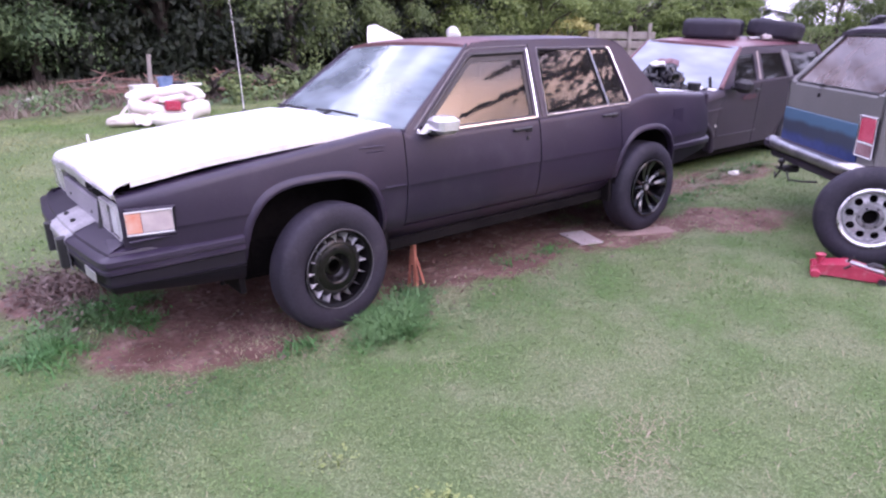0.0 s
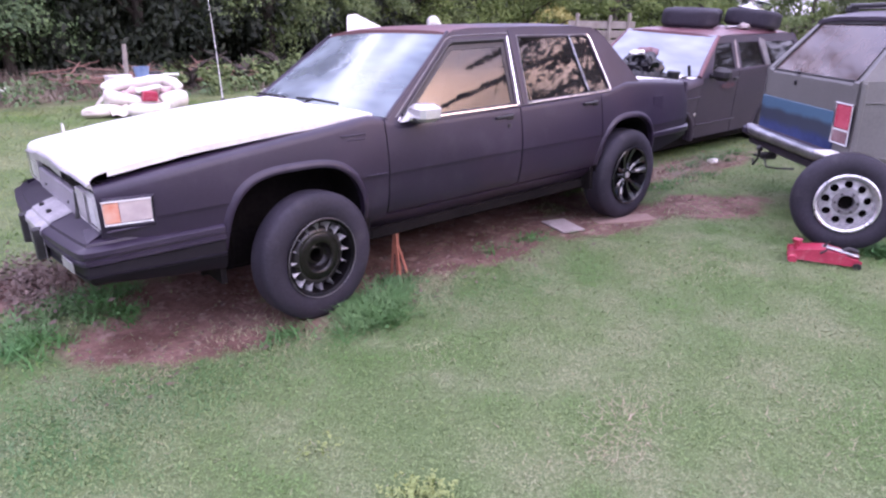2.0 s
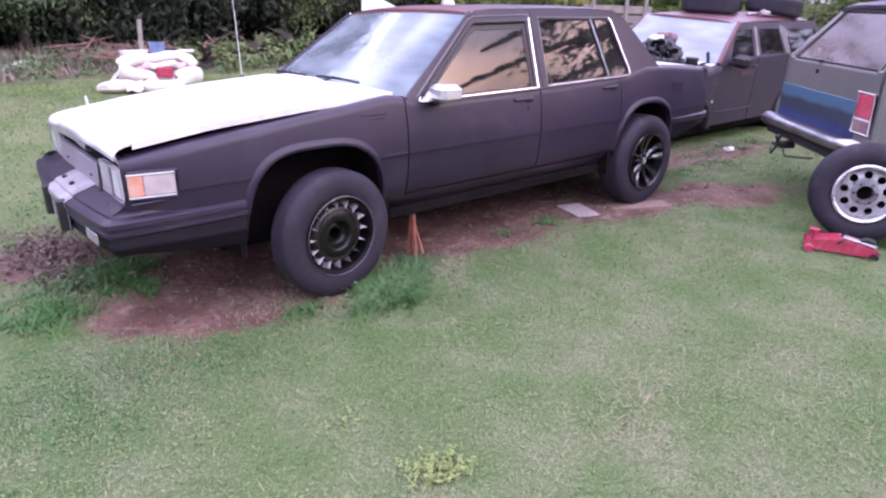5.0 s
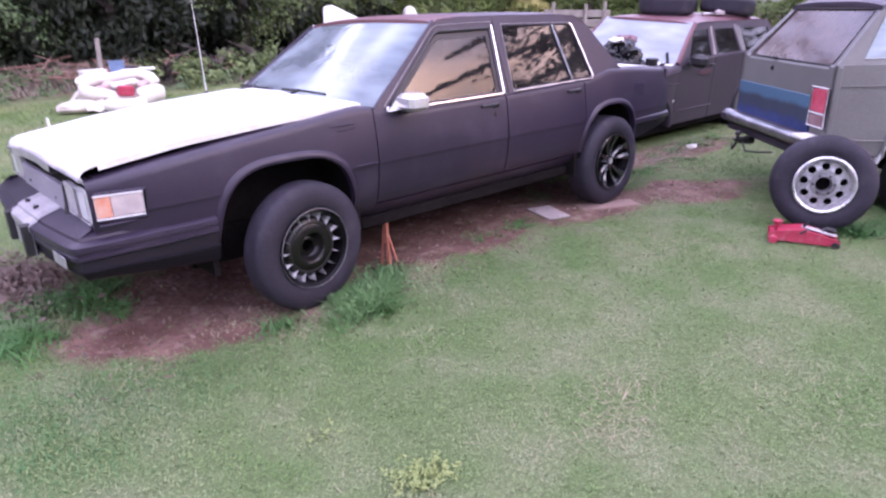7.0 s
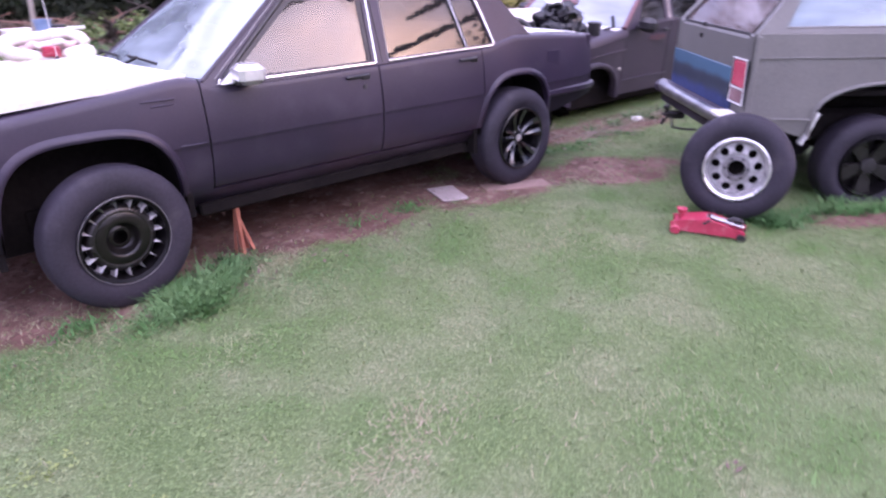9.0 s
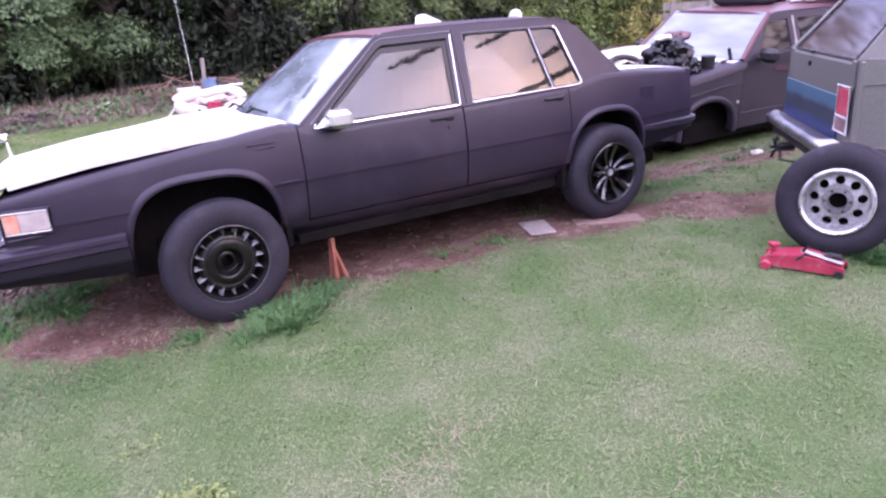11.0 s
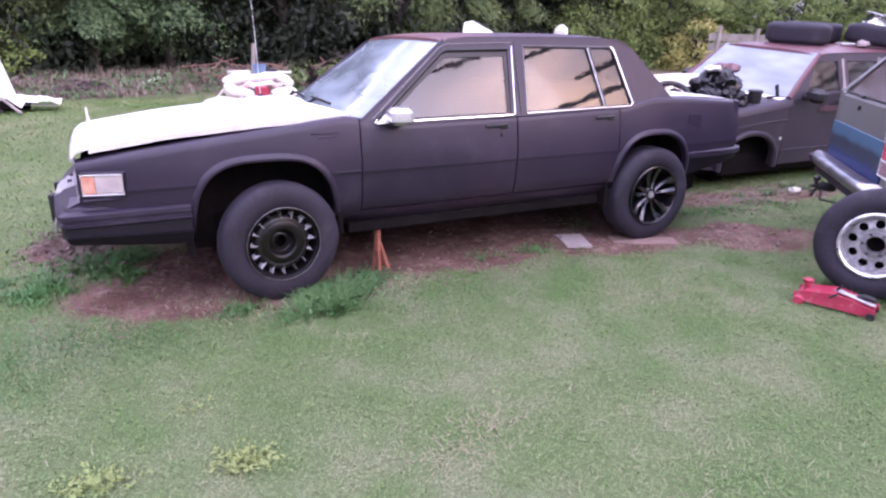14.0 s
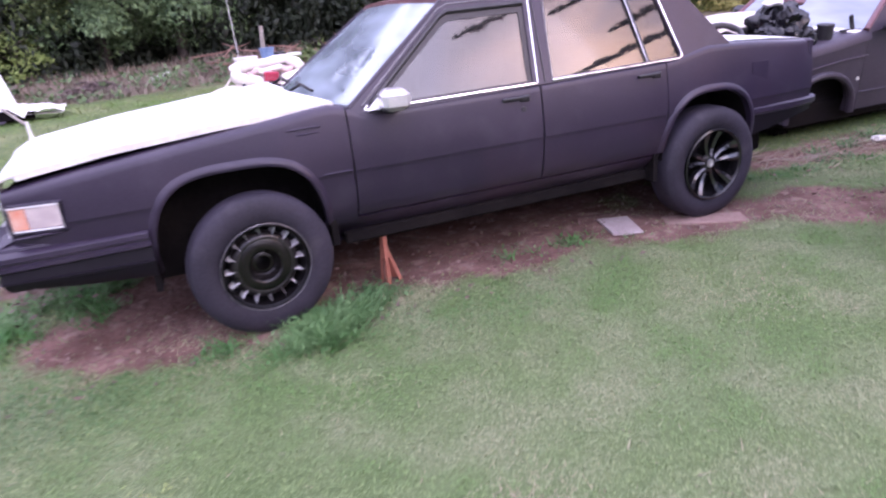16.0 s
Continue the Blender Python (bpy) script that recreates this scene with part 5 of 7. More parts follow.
def wagon():
    Y0, W = 0.96, 1.52
    c = thing("wagon", "maroon and charcoal wagon with no hood and a missing front wheel", "car", pose(0.14, Y0, -0.04, 3.5, 0, 0))

    def mirrored(name, g, mat, label="", mat2=None):
        part(name, g, mat, c, label)
        part(name, g.flip_y(W), mat2 or mat, c, label)

    def low(u, w, d):
        return (u, 0.02 * ((w - 0.6) / 0.3) ** 2 + d, w)

    def high(u, w, d):
        return (u, 0.025 + 0.36 * (w - 0.93) + d * 0.94, w - d * 0.33)

    out = [(3.98, 0.40), (4.10, 0.28)] + [(4.74 - 0.385 * math.cos(math.pi * k / 14), 0.24 + 0.35 * math.sin(math.pi * k / 14) ** 0.75) for k in range(15)]
    fender = out + [(5.235, 0.24), (5.235, 0.875), (4.9, 0.83), (4.4, 0.775), (4.02, 0.72), (3.98, 0.66)]
    mirrored("front_fender", Geo().plate(fender, [], low, 0.05), CHARCOAL, "", CREAM)
    mirrored("fender_top", Geo().grid([[(x, y, z + d) for y, d in ((-0.004, -0.075), (0.002, -0.04), (0.018, -0.012), (0.045, 0.004), (0.10, 0.012), (0.20, 0.008), (0.205, -0.03))] for x, z in ((3.985, 0.745), (4.02, 0.765), (4.4, 0.82), (4.9, 0.875), (5.24, 0.92))]), CHARCOAL, "", CREAM)
    mirrored("fender_flare", Geo().tube([(4.74 - 0.39 * math.cos(math.pi * k / 14), -0.008, 0.24 + 0.36 * math.sin(math.pi * k / 14) ** 0.75) for k in range(15)], 0.03, 10), CHARCOAL)
    mirrored("front_door", Geo().plate([(5.245, 0.24), (6.06, 0.24), (6.06, 0.955), (5.245, 0.92)], [], low, 0.05), CHARCOAL)
    mirrored("rear_door", Geo().plate([(6.07, 0.24), (6.55, 0.24), (6.75, 0.60), (6.78, 0.97), (6.07, 0.955)], [], low, 0.05), CHARCOAL)
    rear = [(6.56, 0.24), (6.60, 0.26)] + [(7.02 - 0.37 * math.cos(math.pi * k / 14), 0.26 + 0.34 * math.sin(math.pi * k / 14) ** 0.75) for k in range(15)]
    mirrored("rear_quarter", Geo().plate(rear + [(7.95, 0.30), (7.98, 0.98), (6.79, 0.97), (6.76, 0.60)], [], low, 0.05), CHARCOAL)
    mirrored("door_crease", Geo().box((5.65, -0.002, 0.40), (0.85, 0.012, 0.014), (0, 0, 0), 0.004), CHARCOAL)
    mirrored("fender_crease", Geo().tube([(4.12, -0.006, 0.60), (4.45, -0.012, 0.655), (4.9, -0.010, 0.70), (5.23, -0.008, 0.715)], 0.007, 6), CHARCOAL)
    mirrored("red_patch", Geo().plate([(5.66, 0.79), (5.70, 0.772), (5.76, 0.778), (5.82, 0.762), (5.88, 0.776), (5.95, 0.784), (5.965, 0.81), (5.93, 0.838), (5.86, 0.826), (5.80, 0.84), (5.74, 0.818), (5.69, 0.824)], [], lambda u, w, d: low(u, w, d - 0.0025), 0.003), SMEAR, "smear of red paint")
    mirrored("door_badge", Geo().box((5.16, -0.004, 0.525), (0.03, 0.01, 0.03), (0, 0, 0), 0.004), OFFWHITE)
    mirrored("door_handle", Geo().box((5.95, -0.006, 0.87), (0.10, 0.02, 0.03), (0, 0, 0), 0.006), BLACK)
    fw = [(5.46, 0.965), (5.625, 1.25), (5.96, 1.26), (5.97, 0.975)]
    rw = [(6.13, 0.975), (6.12, 1.26), (6.60, 1.255), (6.70, 0.985)]
    qw = [(6.86, 0.99), (6.78, 1.25), (7.55, 1.24), (7.80, 0.99)]
    mirrored("side_frame", Geo().plate([(5.19, 0.90), (5.66, 1.315), (5.80, 1.335), (7.60, 1.335), (7.98, 0.96), (6.0, 0.945)], [fw, rw, qw], high, 0.04), CHARCOAL)
    for pts in (fw, rw, qw):
        mirrored("side_window", Geo().plate(pts, [], lambda u, w, d: high(u, w, 0.01 + d), 0.004), SHADED_GLASS)
    mirrored("pillar_strip", Geo().plate([(6.022, 0.98), (6.075, 0.98), (6.062, 1.15), (6.066, 1.285), (6.025, 1.285), (6.032, 1.1)], [], lambda u, w, d: high(u, w, d - 0.004), 0.004), PAVER, "peeling bare pillar strip")
    mirrored("rear_pillar", Geo().plate([(6.74, 0.975), (6.845, 0.985), (6.775, 1.26), (6.64, 1.30), (6.62, 1.262)], [], lambda u, w, d: high(u, w, d - 0.004), 0.004), GREYALLOY, "pale grey faded rear pillar")
    mirrored("windscreen_pillar", Geo().tube([(5.20, 0.035, 0.92), (5.43, 0.10, 1.12), (5.68, 0.165, 1.325)], 0.026, 8), MAROON)
    rows = []
    for x in np.linspace(5.64, 7.62, 12):
        e = ease(x, [(5.64, 1.318), (5.85, 1.342), (7.4, 1.342), (7.62, 1.31)])
        rows.append([(x - 0.08 * (1 - (2 * u - 1) ** 2) * (x < 5.8), 0.165 + u * (W - 0.33), e + 0.035 * (1 - (2 * u - 1) ** 4)) for u in np.linspace(0, 1, 11)])
    part("roof", Geo().grid(rows + [[(x, y, z - 0.03) for x, y, z in r] for r in reversed(rows)], close_u=True), MAROON, c, "faded maroon roof")
    part("windscreen", Geo().grid([[((5.20 - 0.10 * (1 - (2 * u - 1) ** 2)) * (1 - s) + (5.66 - 0.08 * (1 - (2 * u - 1) ** 2)) * s, 0.04 + 0.13 * s + u * (W - 0.08 - 0.26 * s), 0.915 + 0.425 * s)
                                    for u in np.linspace(0, 1, 9)] for s in np.linspace(0, 1, 5)]), PALE_GLASS, c, "windscreen with the pale sky put into its film")
    part("cowl", Geo().box((5.15, W / 2, 0.905), (0.16, W - 0.1, 0.03), (0, 0, 0), 0.01), OFFWHITE, c)
    for right in (False, True):
        g = Geo().box((5.44, -0.09, 0.955), (0.12, 0.22, 0.14), (0, 0, -10), 0.04).box((5.42, 0.02, 0.925), (0.06, 0.10, 0.04), (0, 0, 0), 0.01)
        part("door_mirror", g.flip_y(W) if right else g, BLACK, c, "black plastic door mirror")
    # open engine bay
    part("engine_bay", Geo().box((4.62, W / 2, 0.52), (1.15, W - 0.3, 0.42)), VOID, c)
    part("radiator_support", Geo().box((4.03, W / 2, 0.62), (0.06, W - 0.16, 0.30), (0, 0, 0), 0.012), BLACK, c)
    part("air_cleaner", Geo().lathe([(0, 0.20), (0.055, 0.20), (0.068, 0.195), (0.070, 0.18), (0.064, 0.172), (0.062, 0.0)], 24, pose(4.82, 0.13, 0.80, 90, 0, 0)), BLACK, c, "round black air cleaner housing")
    part("inner_fender", Geo().grid([[(x, y, z + d) for y, d in ((1.0, -0.09), (1.06, -0.03), (1.14, 0.0), (1.25, 0.015), (1.38, 0.0), (1.44, -0.05), (1.46, -0.12))] for x, z in ((4.05, 0.86), (4.2, 0.93), (4.5, 0.98), (4.9, 1.0), (5.2, 0.99))]), CREAM, c,
         "pale cream inner fender")
    part("intake_ring", Geo().tube([(4.52 + 0.20 * math.cos(a), 0.93 + 0.10 * math.sin(a), 0.875 + 0.07 * math.sin(a)) for a in (2 * math.pi * k / 24 for k in range(24))], 0.03, 8, True), BLACK, c, "round black intake ring")
    part("intake_lid", Geo().tube([(4.38, 0.93, 0.88), (4.52, 0.95, 0.91), (4.68, 0.93, 0.865)], [0.02, 0.04, 0.02], 8, False, 0.4), CREAM, c)
    part("fender_hose", Geo().tube([(4.3, W - 0.30, 0.78), (4.55, W - 0.5, 0.88), (4.85, W - 0.42, 0.86), (5.05, W - 0.55, 0.88)], 0.03, 8), BLACK, c)
    part("hood_hinge", Geo().box((5.13, 0.13, 0.975), (0.04, 0.025, 0.15), (0, -22, 0), 0.008).box((5.08, 0.13, 0.92), (0.14, 0.02, 0.02)), BLACK, c)
    part("front_bumper", Geo().box((3.97, W / 2, 0.47), (0.06, W - 0.04, 0.14), (0, 0, 0), 0.02), BLACK, c)
    part("underbody", Geo().box((6.2, W / 2, 0.24), (3.3, W - 0.25, 0.24), (0, 0, 0), 0.03).box((4.7, W / 2, 0.23), (1.1, 0.9, 0.28), (0, 0, 0), 0.04)
         .box((4.74, 0.42, 0.10), (0.16, 0.2, 0.24)).box((7.9, W / 2, 0.6), (0.08, W - 0.1, 0.6)), VOID, c)
    part("tailgate", Geo().grid([[(7.99 - 0.36 * max(0, s - 0.6) / 0.4, 0.05 + 0.1 * s + u * (W - 0.1 - 0.2 * s), 0.30 + 1.02 * s) for u in np.linspace(0, 1, 5)] for s in np.linspace(0, 1, 6)]), MAROON, c)
    for y in (0.42, W - 0.42):
        part("seat", Geo().box((6.02, y, 0.86), (0.14, 0.48, 0.6), (0, 14, 0), 0.05).box((5.8, y, 0.62), (0.44, 0.48, 0.14), (0, 0, 0), 0.04), INTERIOR, c)
    part("dashboard", Geo().box((5.42, W / 2, 0.84), (0.3, W - 0.2, 0.16), (0, 0, 0), 0.04), BLACK, c)
    for y, a in ((0.13, 0), (W - 0.13, 180)):
        w = part("rear_wheel", tyre_geo(0.33, 0.22, 0.2, 40), RUBBER, c)
        w.matrix_local = pose(7.02, y, 0.335, 0, 0, a)
        part("rim", Geo().lathe([(0.204, -0.1), (0.19, -0.105), (0.18, -0.05), (0.05, -0.04), (0, -0.06)], 30), GREYALLOY, w)
    return c


wagon()


def lumpy(name, label, category, centre, size, mat, seed, n=26, rough_=0.22, squash=1.0, group=""):
    """A crumpled heap, as of a filled plastic sack."""
    rows = []
    for i in range(n):
        th = math.pi * (i + 0.5) / n
        row = []
        for j in range(n * 2):
            ph = math.pi * j / n
            d = Vector((math.sin(th) * math.cos(ph), math.sin(th) * math.sin(ph), math.cos(th)))
            k = 1 + rough_ * noise.noise(d * 1.8 + Vector((seed, 0, 0))) * 1.6 + rough_ * 0.9 * abs(noise.noise(d * 5.2 + Vector((0, seed, 0)))) + rough_ * 0.7 * abs(noise.noise(d * 11 + Vector((seed, seed, 0)))) + rough_ * 0.25 * noise.noise(d * 23)
            row.append((d.x * size[0] * k, d.y * size[1] * k, max(-size[2] * 0.85, d.z * size[2] * k)))
        rows.append(row)
    return solo(name, Geo().grid(rows, close_v=True), mat, label, category, pose(*centre), group, angle=60 if mat is not BAG else 40)


lumpy("plastic_sack", "crumpled shiny black plastic over the engine", "bag", (4.62, 1.22, 0.95), (0.21, 0.21, 0.20), BAG, 3.0, 34, 0.22)
lumpy("plastic_sack", "small crumpled black plastic bundle", "bag", (4.72, 1.06, 0.86), (0.10, 0.09, 0.10), BAG, 7.0, 24, 0.3)
lumpy("red_rag", "crumpled dull red rag on the black plastic", "cloth", (4.74, 1.24, 1.16), (0.14, 0.08, 0.045), MAROON, 5.0, 18, 0.3)
lumpy("white_rag", "crumpled white scrap on the black plastic", "cloth", (4.53, 1.20, 1.165), (0.08, 0.06, 0.028), OFFWHITE, 9.0, 14, 0.3)
lumpy("litter", "crumpled white paper scrap on the ground", "litter", (5.22, 0.60, 0.025), (0.055, 0.045, 0.025), OFFWHITE, 2.0, 12, 0.3)


def roof_tyre(label, m, r=0.335, width=0.215, rim=None):
    t = thing("car_tyre", label, "tyre", m, group="tyres on the wagon roof")
    part("tyre", tyre_geo(r, width, 0.2, 48), RUBBER, t)
    if rim:
        part("rim", Geo().lathe([(0.205, -0.10), (0.208, -0.125), (0.19, -0.13), (0.178, -0.09), (0.17, -0.02), (0.06, -0.02), (0.03, -0.05), (0, -0.05)], 40), rim, t, "bright chrome rim")
        part("rim_back", Geo().lathe([(0.205, 0.09), (0.19, 0.1), (0.17, 0.0)], 40), GREYALLOY, t)
    return t


ROOF = 1.375
roof_tyre("worn black tyre lying flat on the wagon roof", pose(6.33, 1.72, ROOF + 0.125, -86.5, 0, 0))
roof_tyre("worn black tyre lying flat on the wagon roof", pose(6.92, 2.0, ROOF + 0.14, -86.5, 0, 0))
roof_tyre("black tyre under a chrome rim on the wagon roof", pose(7.22, 1.36, ROOF + 0.10, -84, 5, 0))
solo("chrome_ring", Geo().lathe([(0.17, 0.0), (0.19, -0.005), (0.195, -0.02), (0.178, -0.03), (0.17, -0.07), (0.178, -0.11), (0.198, -0.12), (0.20, -0.135), (0.185, -0.14), (0.165, -0.11), (0.158, -0.05), (0.17, 0.0)], 40), CHROME, "bright chrome wheel rim lying on a tyre", "rim", pose(7.24, 1.39, ROOF + 0.19, -78, 8, 0))
solo("roof_pipe", Geo().tube([(6.65, 1.40, ROOF + 0.01), (7.0, 1.26, ROOF + 0.01), (7.4, 1.22, ROOF + 0.005)], 0.017, 8), BARE, "bare metal bar lying on the wagon roof", "bar")
lumpy("tape_bundle", "grey crumpled strap bundle on the wagon roof", "strap", (6.82, 1.26, ROOF + 0.015), (0.07, 0.05, 0.032), PAVER, 4.0, 16, 0.35)
lumpy("dark_bundle", "dark crumpled bundle on the wagon roof", "bag", (7.62, 1.4, ROOF + 0.04), (0.16, 0.13, 0.09), BLACK, 8.0, 18, 0.3)


# ---- junk on the far side of the lawn ----
def heap():
    z0 = rise(1.1, 6.9)
    vinyl = material("white_vinyl", (0.62, 0.57, 0.50), (0.84, 0.80, 0.74), 4.0, 30, 0.4, 0, 0.2)
    p = thing("vinyl_heap", "heap of folded white vinyl rolls on the lawn", "junk heap", pose(0, 0, 0))
    y = 6.9
    rolls = [([(0.62, y, z0 + 0.33), (0.75, y, z0 + 0.375), (1.1, y + 0.05, z0 + 0.405), (1.5, y, z0 + 0.43), (1.66, y - 0.05, z0 + 0.37), (1.72, y - 0.1, z0 + 0.28)], 0.080),
             ([(0.60, y - 0.05, z0 + 0.28), (0.8, y - 0.15, z0 + 0.225), (1.05, y - 0.2, z0 + 0.165), (1.35, y - 0.2, z0 + 0.14)], 0.08),
             ([(1.35, y - 0.25, z0 + 0.11), (1.6, y - 0.2, z0 + 0.17), (1.74, y - 0.1, z0 + 0.17)], 0.135),
             ([(0.85, y - 0.3, z0 + 0.07), (1.1, y - 0.4, z0 + 0.06), (1.4, y - 0.45, z0 + 0.07)], 0.085),
             ([(0.70, y + 0.3, z0 + 0.12), (1.2, y + 0.35, z0 + 0.16), (1.65, y + 0.25, z0 + 0.14)], 0.14)]
    for path, r in rolls:
        path = [(1.17 + (px - 1.17) * 0.88, py, pz) for px, py, pz in path]
        k = len(path) - 1
        fine = []
        for s in np.linspace(0, k, k * 5 + 1):
            i = min(int(s), k - 1)
            a, b = Vector(path[i]), Vector(path[i + 1])
            q = a.lerp(b, s - i)
            fine.append(q + Vector((0, 0, 0.015 * noise.noise(q * 6))))
        rr = [r * (0.72 if i in (0, len(fine) - 1) else 1 + 0.14 * noise.noise(v * 5)) for i, v in enumerate(fine)]
        g = Geo().tube(fine, rr, 14)
        g.v = [tuple(Vector(v) + 0.016 * noise.noise_vector(Vector(v) * 7) + 0.010 * noise.noise_vector(Vector(v) * 19)) for v in g.v]
        part("vinyl_roll", g, vinyl, p, angle=50)
    part("folded_flap", Geo().grid([[(0.52 + 0.2 * u, y - 0.1 + 0.15 * v, z0 + 0.10 + 0.22 * u + 0.02 * math.sin(v * 9)) for v in np.linspace(0, 1, 6)] for u in np.linspace(0, 1, 5)]), CREAM, p, "tan folded flap", 70)
    pink = material("faded_pink_cloth", (0.42, 0.27, 0.27), (0.66, 0.50, 0.49), 6.0, 30, 0.8, 0, 0.3)
    for cx, cz, w in ((1.06, 0.30, 0.16), (1.38, 0.30, 0.15), (0.92, 0.25, 0.10)):
        part("pink_fold", Geo().tube([(cx - w, y - 0.10, z0 + cz - 0.04), (cx - w * 0.3, y - 0.15, z0 + cz + 0.03), (cx + w * 0.4, y - 0.13, z0 + cz - 0.01), (cx + w, y - 0.10, z0 + cz + 0.02)], [0.03, 0.055, 0.05, 0.025], 10), pink, p, "faded pink folded cloth", 70)
    part("lower_flap", Geo().grid([[(0.66 + 0.24 * u, y - 0.32 + 0.12 * v, z0 + 0.02 + 0.13 * v + 0.02 * math.sin(u * 8)) for v in np.linspace(0, 1, 5)] for u in np.linspace(0, 1, 8)]), CREAM, p, "tan folded flap", 70)
    part("dark_lining", Geo().box((1.15, y + 0.05, z0 + 0.26), (0.75, 0.1, 0.2), (0, 0, 0), 0.03), PAVER, p)
    return p


heap()
Z = rise(0.5, 6.9)
lumpy("cushion", "long pale cushion lying on the lawn", "cushion", (0.64, 6.78, Z + 0.075), (0.30, 0.13, 0.085), CREAM, 6.0, 18, 0.10)
solo("red_crate", Geo().box((1.18, 6.62, Z + 0.24), (0.20, 0.10, 0.13), (0, 6, 0), 0.012).box((1.18, 6.565, Z + 0.25), (0.13, 0.012, 0.05)), JACKRED, "small red plastic crate among the vinyl", "crate")
solo("pale_bundle", Geo().box((1.2, 6.70, Z + 0.33), (0.34, 0.12, 0.07), (0, -8, 0), 0.02), OFFWHITE, "folded pale bundle on the heap", "bundle")


def bucket():
    b = thing("bucket", "faded blue plastic bucket on the heap", "bucket", pose(1.23, 7.0, Z + 0.45, 0, 0, 0))
    blue = material("faded_blue_plastic", (0.10, 0.16, 0.30), (0.22, 0.30, 0.44), 5.0, 40, 0.4, 0, 0.1)
    part("bowl", Geo().lathe([(0, 0), (0.085, 0), (0.105, 0.15), (0.112, 0.15), (0.112, 0.16), (0.10, 0.16), (0.08, 0.01), (0, 0.01)], 24, pose(0, 0, 0, 90, 0, 0)), blue, b)
    part("bail", Geo().tube([(0.11 * math.cos(a), 0.0, 0.15 - 0.05 * math.sin(a)) for a in np.linspace(0, math.pi, 9)], 0.003, 6), OFFWHITE, b)
    return b


bucket()
solo("white_box", Geo().box((0.92, 7.02, Z + 0.455), (0.30, 0.2, 0.09), (0, 0, 5), 0.012).box((0.92, 7.02, Z + 0.505), (0.32, 0.22, 0.014), (0, 0, 5), 0.005), OFFWHITE, "shallow white box on the heap", "box")
solo("dark_box", Geo().box((1.38, 7.05, Z + 0.50), (0.22, 0.16, 0.07), (0, 0, -5), 0.012), BLACK, "small dark box on the heap", "box")
solo("white_pipe", Geo().tube([(1.5, 6.95, Z + 0.49), (1.70, 6.9, Z + 0.485)], 0.02, 8), OFFWHITE, "short white pipe on the heap", "pipe")
post_z = rise(1.36, 8.3)
solo("fence_post", Geo().tube([(1.31, 8.3, post_z - 0.05), (1.36, 8.3, post_z + 0.4), (1.39, 8.3, 1.20)], [0.04, 0.037, 0.034], 8), WOOD, "leaning grey wooden fence post", "post")


def panel_heap():
    z0 = rise(-2.0, 7.2)
    p = thing("scrap_heap", "heap of white scrap panels dumped on the lawn", "junk heap", pose(0, 0, 0))
    def sheet(a, b, c, d, t=0.015):
        n = (Vector(b) - Vector(a)).cross(Vector(d) - Vector(a)).normalized() * t
        pts = [Vector(q) for q in (a, b, c, d)]
        return Geo().add(pts + [q + n for q in pts], [(3, 2, 1, 0), (4, 5, 6, 7), (0, 1, 5, 4), (1, 2, 6, 5), (2, 3, 7, 6), (3, 0, 4, 7)])
    part("leaning_panel", sheet((-2.75, 7.1, z0), (-2.02, 7.0, z0 + 0.22), (-2.30, 7.3, z0 + 1.25), (-3.0, 7.4, z0 + 1.15)), OFFWHITE, p, "tall leaning white panel")
    part("long_panel", Geo().grid([[(-2.15 + 0.64 * u, 7.0 + 0.3 * v, z0 + 0.17 - 0.04 * u + 0.05 * math.sin(v * 3.1) - 0.03 * u * u + 0.05 * noise.noise((u * 5, v * 4, 1.3)) + 0.02 * noise.noise((u * 14, v * 11, 4.3))) for v in np.linspace(0, 1, 12)] for u in np.linspace(0, 1, 24)])
         .grid([[(-2.15 + 0.60 * u, 7.02 + 0.26 * v, z0 + 0.10 - 0.04 * u) for v in (0, 1)] for u in (0, 1)]), OFFWHITE, p, "curled white panel")
    part("flap", sheet((-2.12, 6.92, z0 + 0.17), (-1.98, 6.88, z0 + 0.06), (-1.90, 6.95, z0 + 0.16), (-2.04, 7.0, z0 + 0.24)), OFFWHITE, p)
    part("stick", Geo().tube([(-2.2, 6.95, z0 + 0.2), (-1.97, 6.75, z0 + 0.005)], 0.018, 6), WOOD, p)
    # near-black boxes added to stand for the shade beneath the panels
    part("shade_block", Geo().box((-2.2, 7.2, z0 + 0.10), (0.6, 0.3, 0.16), (0, 0, 8), 0.02).box((-2.6, 7.2, z0 + 0.06), (0.5, 0.4, 0.14)), VOID, p)
    part("wire_arm", Geo().tube([(-2.25, 7.2, z0 + 0.2), (-2.1, 7.15, z0 + 0.40), (-1.98, 7.1, z0 + 0.46)], 0.008, 6), WOOD, p)
    part("grey_strip", sheet((-2.6, 6.9, z0 + 0.02), (-2.2, 6.8, z0 + 0.02), (-2.2, 6.95, z0 + 0.03), (-2.6, 7.05, z0 + 0.03)), CHARCOAL, p)
    return p


panel_heap()


